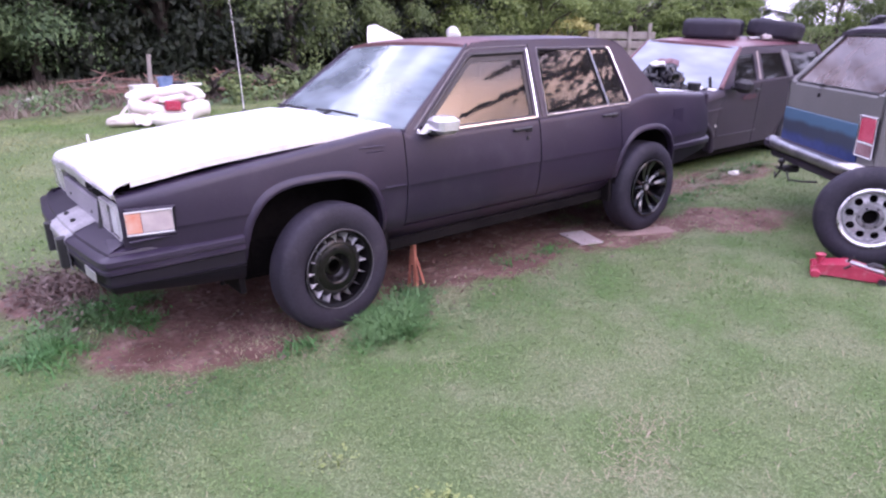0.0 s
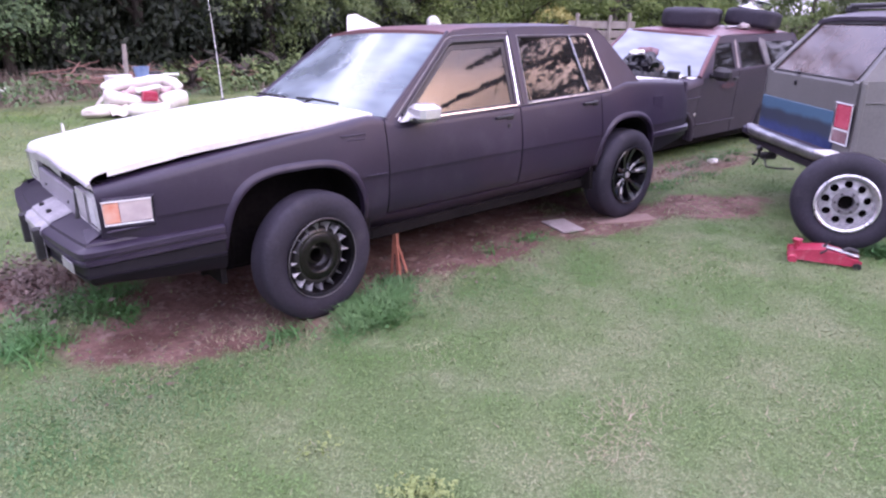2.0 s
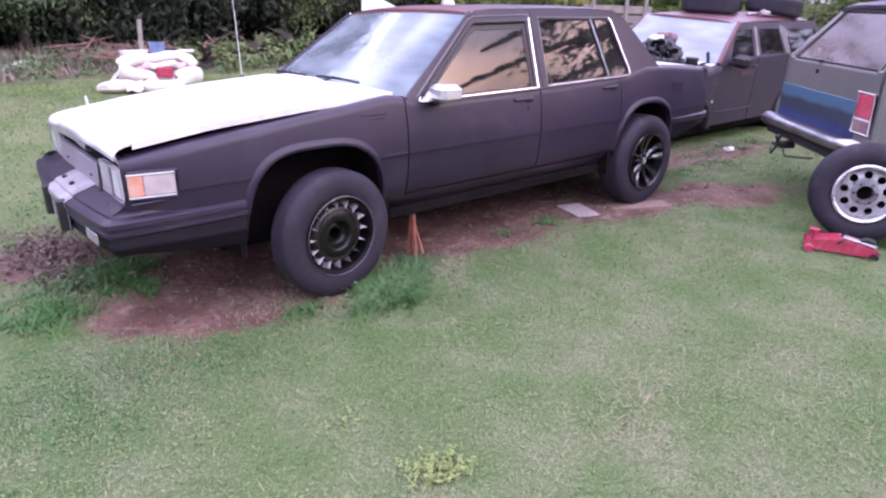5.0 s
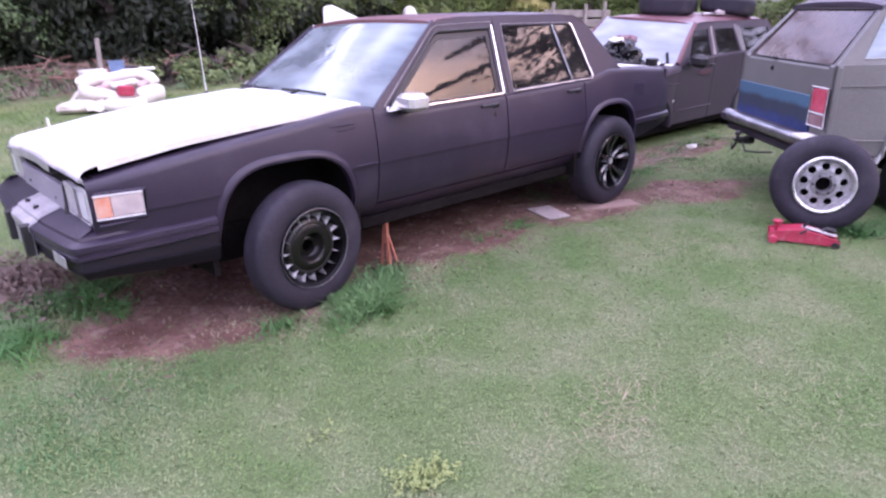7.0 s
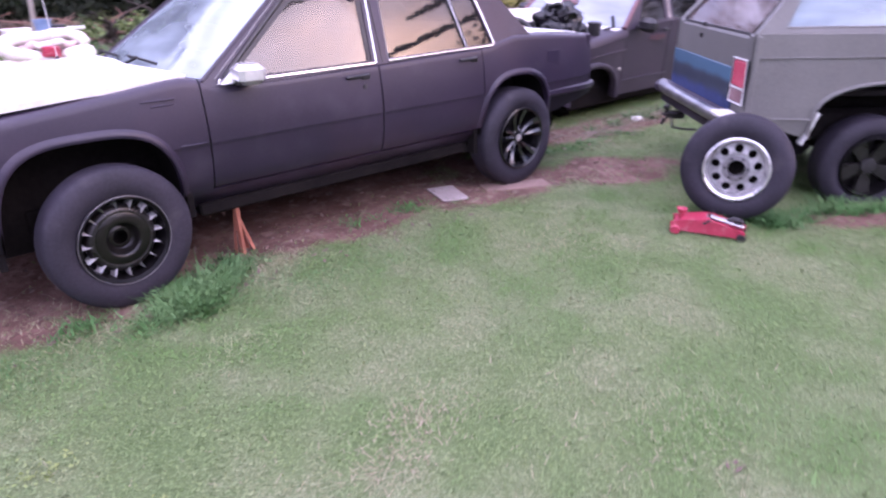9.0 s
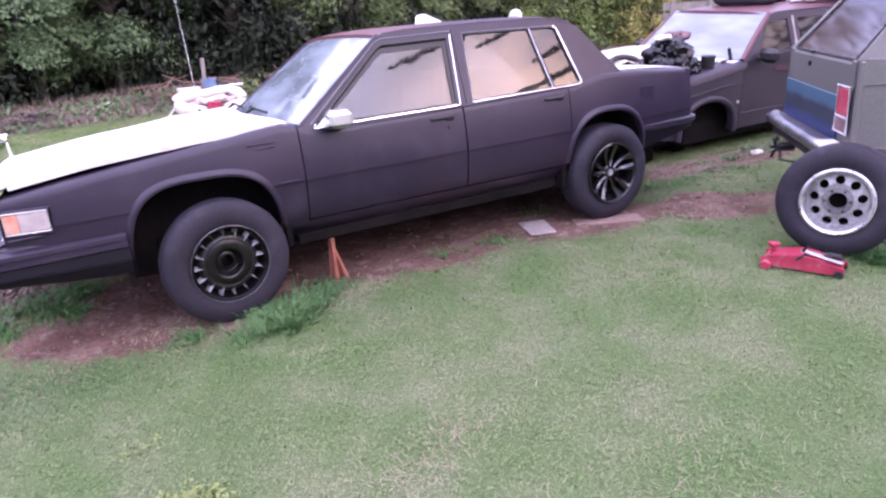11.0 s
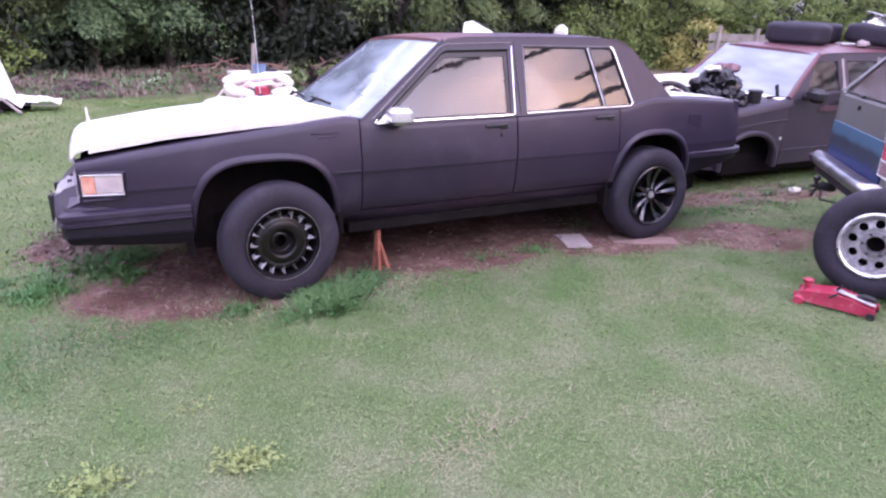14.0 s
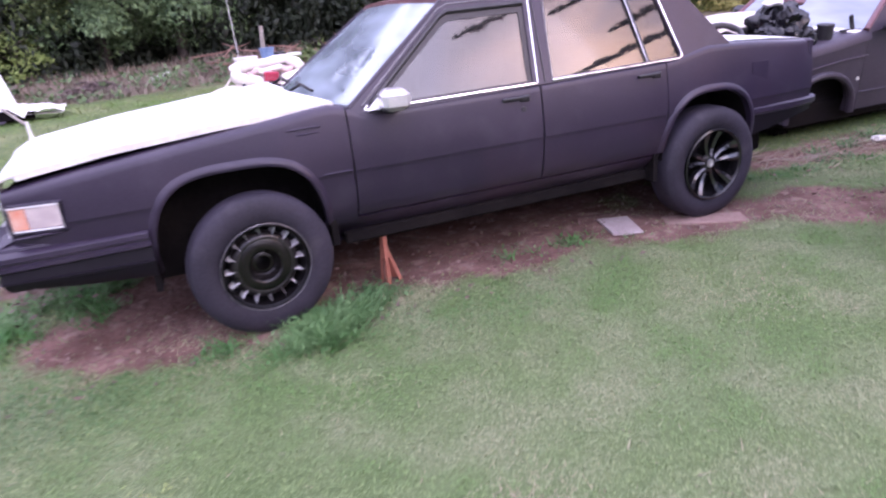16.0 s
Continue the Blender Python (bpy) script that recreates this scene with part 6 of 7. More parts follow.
def cut_sheet():
    z0 = rise(5.5, 8.3)
    p = thing("white_hull", "upturned white fibreglass shell behind the sedan", "junk", pose(5.95, 7.95, z0, 0, 0, -38))
    rows = []
    for i in range(9):
        u = i / 8
        x = -0.62 + 1.24 * u
        h = 1.36 - 0.62 * u if u > 0.06 else 1.26
        wdt = 0.5 * (0.75 + 0.25 * math.sin(math.pi * u))
        rows.append([(x, wdt * math.cos(a), h * math.sin(a) ** 0.7) for a in np.linspace(0, math.pi, 13)])
    part("shell", Geo().grid(rows), OFFWHITE, p, angle=50)
    part("end_board", Geo().add([rows[0][k] for k in range(13)], [tuple(range(13))]), OFFWHITE, p)
    return p


cut_sheet()


def roll_thing():
    z0 = rise(8.9, 10.0)
    p = thing("white_roll", "white rolled sheet standing on a stack behind the sedan", "roll", pose(8.9, 10.0, z0, 0, 0, -48))
    part("roll", Geo().lathe([(0, -0.42), (0.06, -0.42), (0.07, -0.44), (0.15, -0.44), (0.17, -0.40), (0.16, 0.4), (0.0, 0.4)], 20, pose(0, 0, 1.04, 8, 0, 12)), OFFWHITE, p)
    part("stack", Geo().box((0, 0, 0.44), (0.9, 0.6, 0.88), (0, 0, 0), 0.03), WOOD, p)
    return p


roll_thing()
for x, y, top in ((12.7, 8.75, 1.62), (13.5, 8.3, 1.56), (14.0, 8.05, 1.62)):
    solo("fence_post", Geo().tube([(x, y, rise(x, y) - 0.05), (x + 0.02, y, 0.9), (x + 0.05, y, top)], [0.055, 0.05, 0.048], 8), WOOD, "grey wooden fence post", "post", group="posts of the board fence")
for k in range(4):
    solo("fence_board", Geo().box((13.4, 8.45, 0.62 + 0.235 * k), (1.9, 0.03, 0.19), (0, 1.5, -28), 0.006), WOOD, "grey weathered fence board between the posts", "board", group="boards of the board fence")


# ---- foliage ----
def leaf_material(name, dark, light):
    m = material(name, dark, light, 1.3, 7.0, 0.6, 0, 0, 0.1, per_piece=0.30, spec=0.3)
    p = m.node_tree.nodes["Principled BSDF"]
    p.inputs["Subsurface Weight"].default_value = 0.0
    return m


LEAF = leaf_material("mid_green_leaves", (0.026, 0.048, 0.014), (0.172, 0.222, 0.070))
LEAF_COOL = leaf_material("cool_green_leaves", (0.025, 0.053, 0.020), (0.152, 0.228, 0.088))
# the shade inside the wood is put into this darker leaf colour
LEAF_SHADED = leaf_material("shade_darkened_leaves", (0.005, 0.009, 0.0045), (0.028, 0.038, 0.017))
LEAF_LIGHT = leaf_material("light_green_leaves", (0.07, 0.11, 0.022), (0.21, 0.27, 0.070))
LEAF_YELLOW = leaf_material("yellowing_leaves", (0.20, 0.20, 0.045), (0.42, 0.38, 0.12))
OFFWHITE_LEAF = leaf_material("pale_blossom", (0.35, 0.38, 0.28), (0.62, 0.64, 0.55))
TWIGS = leaf_material("dead_brush", (0.13, 0.105, 0.078), (0.33, 0.275, 0.215))


def raw_mesh(name, co, loops, sides, mat):
    """A mesh from arrays of vertices and of corner indices, all faces with the same number of sides."""
    me = bpy.data.meshes.new(name)
    me.vertices.add(len(co))
    me.vertices.foreach_set("co", co.astype(np.float32).ravel())
    me.loops.add(loops.size)
    me.loops.foreach_set("vertex_index", loops.astype(np.int32).ravel())
    me.polygons.add(len(loops))
    me.polygons.foreach_set("loop_start", np.arange(0, loops.size, sides, dtype=np.int32))
    me.update(calc_edges=True)
    me.materials.append(mat)
    return me


def leaves(rng, centres, normals, size):
    """Pointed leaves folded along the midrib: four points and two faces each."""
    n = len(centres)
    up = normals + rng.normal(0, 0.55, (n, 3))
    up /= np.linalg.norm(up, axis=1, keepdims=True)
    a = np.cross(up, rng.normal(0, 1, (n, 3)))
    a /= np.linalg.norm(a, axis=1, keepdims=True)
    b = np.cross(up, a)
    s = size * rng.uniform(0.6, 1.35, (n, 1))
    co = np.stack([centres - a * s, centres + b * s * 0.42 - up * s * 0.12, centres + a * s, centres - b * s * 0.42 - up * s * 0.12], 1).reshape(-1, 3)
    i = np.arange(n)[:, None] * 4
    return co, np.concatenate([i + [0, 1, 2], i + [0, 2, 3]])


def crown_arrays(rng, clumps, per, radius, height, base, size, spread, low=1.5):
    """Leaves in many uneven clumps over a bushy form."""
    cs, ns = [], []
    for _ in range(clumps):
        ph, w = rng.uniform(0, 2 * math.pi), rng.uniform(0, 1) ** low
        z = base + height * w
        r = radius * (0.55 + 0.45 * math.sin(math.pi * min(1, 0.2 + 0.75 * w))) * math.sqrt(rng.uniform(0.25, 1.15))
        c = np.array([r * math.cos(ph), r * math.sin(ph), z])
        k = int(per * rng.uniform(0.5, 1.5))
        d = rng.normal(0, 1, (k, 3))
        d /= np.linalg.norm(d, axis=1, keepdims=True)
        rad = spread * rng.uniform(0.45, 1.35)
        # a spray: flat, drooping outwards, ragged at its rim
        off = d * rad * rng.uniform(0.1, 1.0, (k, 1)) ** 0.8 * [1.25, 1.25, 0.62]
        away = off[:, 0] * math.cos(ph) + off[:, 1] * math.sin(ph)
        off[:, 2] -= 0.30 * away + 0.12 * np.linalg.norm(off[:, :2], axis=1)
        cs.append(c + off)
        ns.append(d * 0.45 + [0, 0, 0.8] + 0.45 * np.array([math.cos(ph), math.sin(ph), 0]))
    c, nrm = np.concatenate(cs), np.concatenate(ns)
    c[:, 2] = np.maximum(c[:, 2], 0.03)
    return leaves(rng, c, nrm, size)


def tree(seed, label, leaf, clumps, per, radius, height, base, size, spread, m, name="tree", category="tree", low=1.5):
    rng = np.random.default_rng(seed)
    t = thing(name, label, category, m, group="wood behind the lawn")
    co, lo = crown_arrays(rng, clumps, per, radius, height, base, size, spread, low)
    crown = new("crown", raw_mesh("crown", co, lo, 3, leaf))
    crown.parent = t
    g = Geo()
    top = base + height * 0.8
    n = 7
    path = [(0.06 * math.sin(k * 1.3 + seed), 0.06 * math.cos(k * 1.7 + seed), -0.1 + top * k / n) for k in range(n + 1)]
    g.tube(path, [0.11 * (1 - 0.8 * k / n) + 0.01 for k in range(n + 1)], 8)
    for k in range(9):
        ph, z = rng.uniform(0, 6.28), rng.uniform(0.15, 0.8) * top
        l = radius * rng.uniform(0.5, 0.9)
        a = Vector((0, 0, z))
        b = a + Vector((math.cos(ph) * l * 0.5, math.sin(ph) * l * 0.5, l * 0.35))
        c = a + Vector((math.cos(ph + 0.2) * l, math.sin(ph + 0.2) * l, l * 0.55))
        g.tube([a, b, c], [0.032, 0.02, 0.008], 5)
    part("trunk", g, BARK, t)
    return t


def overhanging_tree():
    """A tall tree beyond the truck whose long feathery limbs reach out over the yard, mirrored in the sedan's windows."""
    rng = np.random.default_rng(45)
    foot = Vector((9.3, -2.4, 0))
    t = thing("tree", "tall tree with long feathery limbs hanging over the yard", "tree", pose(*foot))
    g = Geo().tube([(0, 0, -0.1), (0.05, 0.02, 2.0), (-0.04, 0.03, 4.5), (0.03, -0.05, 7.0), (0, 0, 9.0)], [0.2, 0.17, 0.13, 0.09, 0.02], 10)
    cs, ns = [], []
    limbs = [((-0.05, 0, 4.15), (-3.6, -2.3, 4.40), 0.18), ((0, 0, 4.6), (-2.5, -2.1, 5.10), 0.20), ((0, 0, 4.9), (-2.7, -1.4, 5.40), 0.20),
             ((0, 0, 5.4), (-4.7, -3.1, 6.15), 0.26), ((0, 0, 5.3), (-3.3, -2.3, 5.75), 0.20), ((0, 0, 5.9), (-4.2, -2.6, 6.5), 0.30), ((0, 0, 6.4), (-4.9, -2.7, 7.2), 0.34),
             ((0, 0, 3.9), (-2.2, -0.9, 4.0), 0.30), ((0, 0, 3.5), (-2.3, -1.3, 3.65), 0.28)]
    for a, b, thick in limbs:
        a, b = Vector(a), Vector(b)
        along = (b - a).normalized()
        side = along.cross(Vector((0, 0, 1))).normalized()
        g.tube([a, a.lerp(b, 0.5) + Vector((0, 0, 0.08)), b], [0.035, 0.012, 0.003], 6)
        for k in range(30):
            s = (k + rng.uniform(0, 1)) / 30
            s = 0.16 + 0.84 * s
            start = a.lerp(b, s) + Vector((0, 0, 0.08 * (1 - (2 * s - 1) ** 2)))
            way = (along * 0.85 + side * rng.uniform(-0.22, 0.22) + Vector((0, 0, rng.uniform(-0.06, 0.10)))).normalized()
            length = (0.25 + 0.75 * (1 - s)) * rng.uniform(0.5, 1.0)
            n = int(14 + 46 * length)
            u = rng.uniform(0, 1, n)
            pts = np.array(start)[None] + np.array(way)[None] * (length * u)[:, None] + rng.normal(0, 1, (n, 3)) * np.array([0.07, 0.07, 0.028]) * (0.4 + 0.6 * (1 - s)) * (1.15 - u)[:, None] * (thick / 0.25)
            cs.append(pts)
            ns.append(np.tile([0.0, 0.0, 1.0], (n, 1)))
    for k in range(46):
        c = np.array([rng.uniform(-1.9, 0.9), rng.uniform(-1.2, 1.2), rng.uniform(2.6, 8.6)])
        n = 46
        cs.append(c + rng.normal(0, 1, (n, 3)) * [0.34, 0.34, 0.15])
        ns.append(np.tile([0.0, 0.0, 1.0], (n, 1)))
    co, lo = leaves(rng, np.concatenate(cs), np.concatenate(ns), 0.050)
    crown = new("crown", raw_mesh("crown", co, lo, 3, LEAF_SHADED))
    crown.parent = t
    part("trunk", g, BARK, t)


def plant_wood():
    rng = np.random.default_rng(11)
    kinds = []
    specs = [(LEAF, "dense green broadleaf tree at the wood's edge", 27, 820, 1.5, 4.4, 0.70), (LEAF_COOL, "blue-green broadleaf tree with low branches", 28, 800, 1.35, 4.0, 0.50),
             (LEAF, "tall green tree with drooping branches", 44, 520, 1.6, 5.4, 0.9), (LEAF_LIGHT, "light green sapling thicket at the wood's edge", 80, 130, 1.2, 2.6, 0.05),
             # filler trees whose leaf colour holds the wood's inner shade
             (LEAF_SHADED, "tree deeper in the wood, its leaves coloured for shade", 80, 88, 1.7, 5.4, 0.1),
             (LEAF_LIGHT, "tall pale green tree further along the wood", 70, 210, 1.6, 4.6, 0.2)]
    near = [(-10.5, 11.6, 1), (-7.2, 11.9, 0), (-4.4, 11.9, 2), (-2.9, 12.2, 0), (-1.2, 11.4, 1), (0.3, 11.7, 1), (5.2, 11.3, 2), (6.6, 11.6, 0),
            (8.2, 12.4, 0), (10.0, 13.2, 5), (11.6, 13.9, 0), (13.6, 14.4, 5), (17.0, 13.6, 3), (18.6, 13.0, 3), (19.5, 11.4, 3), (21.0, 10.0, 3), (22.0, 6.6, 0), (24.5, 6.2, 2), (16.0, 15.0, 5), (15.8, 13.7, 5), (17.4, 15.2, 5), (26.0, 6.5, 0), (14.0, 14.4, 3), (16.8, 14.0, 3), (18.0, 11.4, 3), (20.2, 9.4, 3), (22.6, 7.4, 3), (12.4, 13.2, 3)]
    dense = [(-8.4, 12.6), (-6.8, 12.7), (-5.2, 12.7), (-3.6, 12.6), (-2.2, 12.4), (-0.6, 12.9), (1.0, 13.4), (2.8, 12.2), (3.9, 12.1), (5.8, 12.5), (7.4, 12.9)]
    far = dense + [(-11, 14), (-8.6, 13.8), (-6.6, 13.9), (-4.8, 13.6), (-3.0, 13.4), (-1.0, 13.3), (0.9, 13.0), (2.9, 12.9), (4.4, 13.4), (6.4, 13.6), (8.6, 14.8),
           (10.8, 15.6), (13.0, 16.4), (15.2, 17.2), (18.5, 16.6), (21.5, 15.0), (24.5, 12.5), (26.5, 13.5), (30, 6), (9.8, 17.2), (12, 18.2), (14.6, 19), (17, 19.2), (20.5, 18.4)]
    for x, y, k in near + [(x, y, 4) for x, y in far]:
        s = rng.uniform(0.9, 1.15)
        turn = rng.uniform(0, 360)
        lift = rise(x, y)
        m = pose(x, y, lift, 0, 0, turn) @ Matrix.Diagonal((s, s, s * rng.uniform(0.95, 1.15), 1))
        made = dict(kinds)
        if k not in made:
            leaf, label, clumps, per, radius, height, base = specs[k]
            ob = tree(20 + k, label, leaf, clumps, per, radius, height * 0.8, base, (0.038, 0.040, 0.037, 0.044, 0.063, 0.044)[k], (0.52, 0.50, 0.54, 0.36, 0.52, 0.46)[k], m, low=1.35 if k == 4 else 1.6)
            kinds.append((k, ob))
        else:
            copy_thing(made[k], pose(x, y, lift, 0, 0, turn) @ Matrix.Diagonal((1.0, 1.0, 1.0, 1) if x > 16 else (1.12, 1.12, 1.5 if k == 4 else 1.3, 1)))
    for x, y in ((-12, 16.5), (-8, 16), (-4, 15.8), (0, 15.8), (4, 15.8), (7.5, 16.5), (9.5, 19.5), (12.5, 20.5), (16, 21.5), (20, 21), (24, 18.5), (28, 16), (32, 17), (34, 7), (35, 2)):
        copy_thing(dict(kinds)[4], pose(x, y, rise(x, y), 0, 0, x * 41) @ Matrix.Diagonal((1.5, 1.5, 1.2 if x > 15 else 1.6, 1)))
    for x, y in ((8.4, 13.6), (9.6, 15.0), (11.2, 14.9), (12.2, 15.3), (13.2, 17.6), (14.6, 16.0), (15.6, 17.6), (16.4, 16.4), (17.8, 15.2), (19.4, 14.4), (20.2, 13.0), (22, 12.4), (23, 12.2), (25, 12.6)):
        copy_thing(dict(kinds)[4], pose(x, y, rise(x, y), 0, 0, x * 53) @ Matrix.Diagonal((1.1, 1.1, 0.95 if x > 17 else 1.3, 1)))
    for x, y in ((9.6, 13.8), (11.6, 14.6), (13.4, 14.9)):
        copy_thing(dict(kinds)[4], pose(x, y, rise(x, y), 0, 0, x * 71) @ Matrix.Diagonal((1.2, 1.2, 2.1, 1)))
    # the depth of the wood, past what can be told apart, with its shade in the leaf colour
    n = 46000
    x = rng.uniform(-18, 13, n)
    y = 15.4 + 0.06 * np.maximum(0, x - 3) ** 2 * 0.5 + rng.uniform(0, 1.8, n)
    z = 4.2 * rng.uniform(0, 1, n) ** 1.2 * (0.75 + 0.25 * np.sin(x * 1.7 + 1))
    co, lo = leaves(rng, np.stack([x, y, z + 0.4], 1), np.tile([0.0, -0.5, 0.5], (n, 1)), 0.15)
    tagged(new("far_wood", raw_mesh("far_wood", co, lo, 3, LEAF_SHADED)), "depth of the wood behind the nearer trees, coloured dark for shade", "wood", kind="stuff")
    # trees on the other side of the yard, seen only mirrored in the car windows
    made = dict(kinds)
    for x, y, up in ((2.2, 12.9, 1.55), (3.8, 12.6, 1.35)):
        copy_thing(made[2], pose(x, y, rise(x, y) + up, 0, 0, x * 90) @ Matrix.Diagonal((1.0, 1.0, 1.1, 1)))
    for x, y, s in ((-13, -15, 2.0), (-7, -19, 1.9), (-2, -21, 2.0), (3.5, -20, 1.9), (9.5, -18.5, 2.1), (13.5, -17, 1.7), (20.5, -9.2, 2.4), (21, -5, 2.4), (-17, -9, 2.0), (-19, -2, 2.1)):
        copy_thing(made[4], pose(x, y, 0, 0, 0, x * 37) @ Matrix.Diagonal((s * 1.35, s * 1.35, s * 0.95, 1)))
    copy_thing(made[3], pose(25.5, 9.6, 0, 0, 0, 20) @ Matrix.Diagonal((1.2, 1.2, 0.66, 1)))
    overhanging_tree()
    bush = tree(41, "yellowing bush beyond the fence", LEAF_YELLOW, 50, 110, 0.95, 1.35, 0.1, 0.05, 0.34, pose(15.0, 11.6, rise(15.0, 11.6)), "bush", "bush")
    tree(43, "small pale flowering weed in the brush", OFFWHITE_LEAF, 12, 22, 0.16, 0.16, 0.1, 0.022, 0.09, pose(-0.25, 9.15, rise(-0.25, 9.15)), "flowering_weed", "weed")
    tree(44, "yellow-green shrub at the foot of the wood", LEAF_LIGHT, 34, 90, 0.62, 0.75, 0.12, 0.045, 0.28, pose(-2.55, 10.9, rise(-2.55, 10.9)), "bush", "bush")
    low = tree(42, "low green bramble bush along the wood's edge", LEAF, 26, 50, 0.8, 0.45, 0.02, 0.06, 0.22, pose(2.6, 9.0, rise(2.6, 9.0)), "bush", "bush")
    for x, y in ((3.6, 9.2), (4.6, 9.6), (12.2, 11.8), (10.8, 11.4), (17.3, 10.2), (8.2, 11.2), (16.4, 8.6), (18.6, 7.4)):
        copy_thing(low, pose(x, y, rise(x, y), 0, 0, x * 50))


plant_wood()


def brush():
    """Dead grass, brambles and twigs along the foot of the wood."""
    rng = np.random.default_rng(5)
    n = 26000
    x = rng.uniform(-9, 6.5, n)
    y = 8.55 + 2.6 * rng.beta(1.2, 1.6, n) + 0.3 * np.sin(x * 1.3)
    keep = (x < 2.6) | (rng.uniform(0, 1, n) < 0.25)
    x, y = x[keep], y[keep]
    n = len(x)
    z = np.array([rise(a, b) for a, b in zip(x, y)])
    h = rng.uniform(0.04, 0.22, n) * (0.6 + 0.6 * np.sin(x * 2.1 + y * 3.0) ** 2)
    ph = rng.uniform(0, 6.283, n)
    lean = rng.uniform(0.1, 1.0, n)
    d = np.stack([np.cos(ph), np.sin(ph), np.zeros(n)], 1)
    s = np.stack([-np.sin(ph), np.cos(ph), np.zeros(n)], 1) * rng.uniform(0.006, 0.02, (n, 1))
    b = np.stack([x, y, z - 0.01], 1)
    tip = b + d * (lean * h)[:, None] + np.array([0, 0, 1.0]) * h[:, None]
    co = np.stack([b - s, b + s, tip], 1).reshape(-1, 3)
    ob = new("dead_brush", raw_mesh("dead_brush", co, np.arange(3 * n).reshape(-1, 3), 3, TWIGS))
    tagged(ob, "dry brown brush along the foot of the wood", "brush", kind="stuff")
    co, lo = crown_arrays(rng, 150, 30, 1.0, 0.3, 0.02, 0.05, 0.2)
    k = np.repeat(rng.uniform(0, 1, len(co) // 40 + 1), 40)[:len(co)]
    px = -8.5 + 14 * k
    co[:, 0] += px
    co[:, 1] += 9.3 + 0.5 * np.sin(px * 2)
    co[:, 2] += np.array([rise(a, 9.3) for a in px])
    tagged(new("ground_cover", raw_mesh("ground_cover", co, lo, 3, LEAF_COOL)), "low green weeds among the dry brush", "weeds", kind="stuff")
    g = Geo()
    for _ in range(110):
        cx, cy = rng.uniform(0.7, 4.1), rng.uniform(9.1, 10.2)
        a, l = rng.uniform(0, 6.28), rng.uniform(0.3, 1.1)
        z0 = rise(cx, cy) + rng.uniform(0.03, 0.30)
        g.tube([(cx - l / 2 * math.cos(a), cy - l / 2 * math.sin(a), z0 - 0.04), (cx, cy, z0 + rng.uniform(-0.02, 0.06)), (cx + l / 2 * math.cos(a), cy + l / 2 * math.sin(a), z0 + rng.uniform(-0.03, 0.2))],
               [0.018, 0.014, 0.006], 5)
    solo("branch_pile", g, material("reddish_dead_branches", (0.15, 0.08, 0.06), (0.34, 0.21, 0.165), 3.0, 20, 0.9, 0, 0.3, per_piece=0.5), "pile of reddish dead branches at the wood's edge", "branches", kind="stuff")


brush()


# ---- grass ----
GX, GY, GS = -12.0, -10.2, 0.06
NX, NY = int(21.5 / GS), int(19.8 / GS)
BARE_MAP = np.array([[soil(GX + i * GS, GY + j * GS) for j in range(NY)] for i in range(NX)])
RISE_MAP = np.array([[rise(GX + i * GS, GY + j * GS) for j in range(NY)] for i in range(NX)])


def at_map(table, x, y):
    return table[np.clip(((x - GX) / GS + 0.5).astype(int), 0, NX - 1), np.clip(((y - GY) / GS + 0.5).astype(int), 0, NY - 1)]


def grass_material(name, dark, light, straw, straw_amount):
    m = leaf_material(name, dark, light)
    n, l = m.node_tree.nodes, m.node_tree.links
    p = n["Principled BSDF"]
    old = p.inputs["Base Color"].links[0].from_socket
    tc, t, r, mix = n.new("ShaderNodeTexCoord"), n.new("ShaderNodeTexNoise"), n.new("ShaderNodeMapRange"), n.new("ShaderNodeMix")
    t.inputs["Scale"].default_value, t.inputs["Detail"].default_value, t.inputs["Roughness"].default_value = 2.0, 6, 0.62
    r.inputs["From Min"].default_value, r.inputs["From Max"].default_value = 0.45, 0.62
    r.inputs["To Max"].default_value = straw_amount
    mix.data_type = "RGBA"
    mix.inputs["B"].default_value = (*straw, 1)
    l.new(tc.outputs["Object"], t.inputs["Vector"])
    l.new(t.outputs["Fac"], r.inputs["Value"])
    l.new(r.outputs["Result"], mix.inputs["Factor"])
    wide, wr, green = n.new("ShaderNodeTexNoise"), n.new("ShaderNodeMapRange"), n.new("ShaderNodeMix")
    wide.inputs["Scale"].default_value, wide.inputs["Detail"].default_value = 0.9, 4
    wr.inputs["From Min"].default_value, wr.inputs["From Max"].default_value, wr.inputs["To Max"].default_value = 0.44, 0.60, 0.85
    green.data_type = "RGBA"
    green.inputs["B"].default_value = (light[0] * 0.55, light[1] * 0.78, light[2] * 0.5, 1)
    l.new(tc.outputs["Object"], wide.inputs["Vector"])
    l.new(wide.outputs["Fac"], wr.inputs["Value"])
    l.new(wr.outputs["Result"], green.inputs["Factor"])
    l.new(old, green.inputs["A"])
    l.new(green.outputs["Result"], mix.inputs["A"])
    l.new(mix.outputs["Result"], p.inputs["Base Color"])
    return m


LAWN = grass_material("lawn_blades", (0.126, 0.190, 0.066), (0.186, 0.252, 0.094), (0.280, 0.272, 0.18), 0.54)
CLOVER = grass_material("clover_leaves", (0.128, 0.192, 0.064), (0.180, 0.246, 0.090), (0.270, 0.266, 0.17), 0.55)
FAR_LAWN = grass_material("yellowish_lawn_blades", (0.135, 0.185, 0.050), (0.235, 0.285, 0.095), (0.30, 0.29, 0.16), 0.5)
LUSH = grass_material("lush_blades", (0.034, 0.095, 0.030), (0.105, 0.215, 0.068), (0.17, 0.235, 0.11), 0.4)
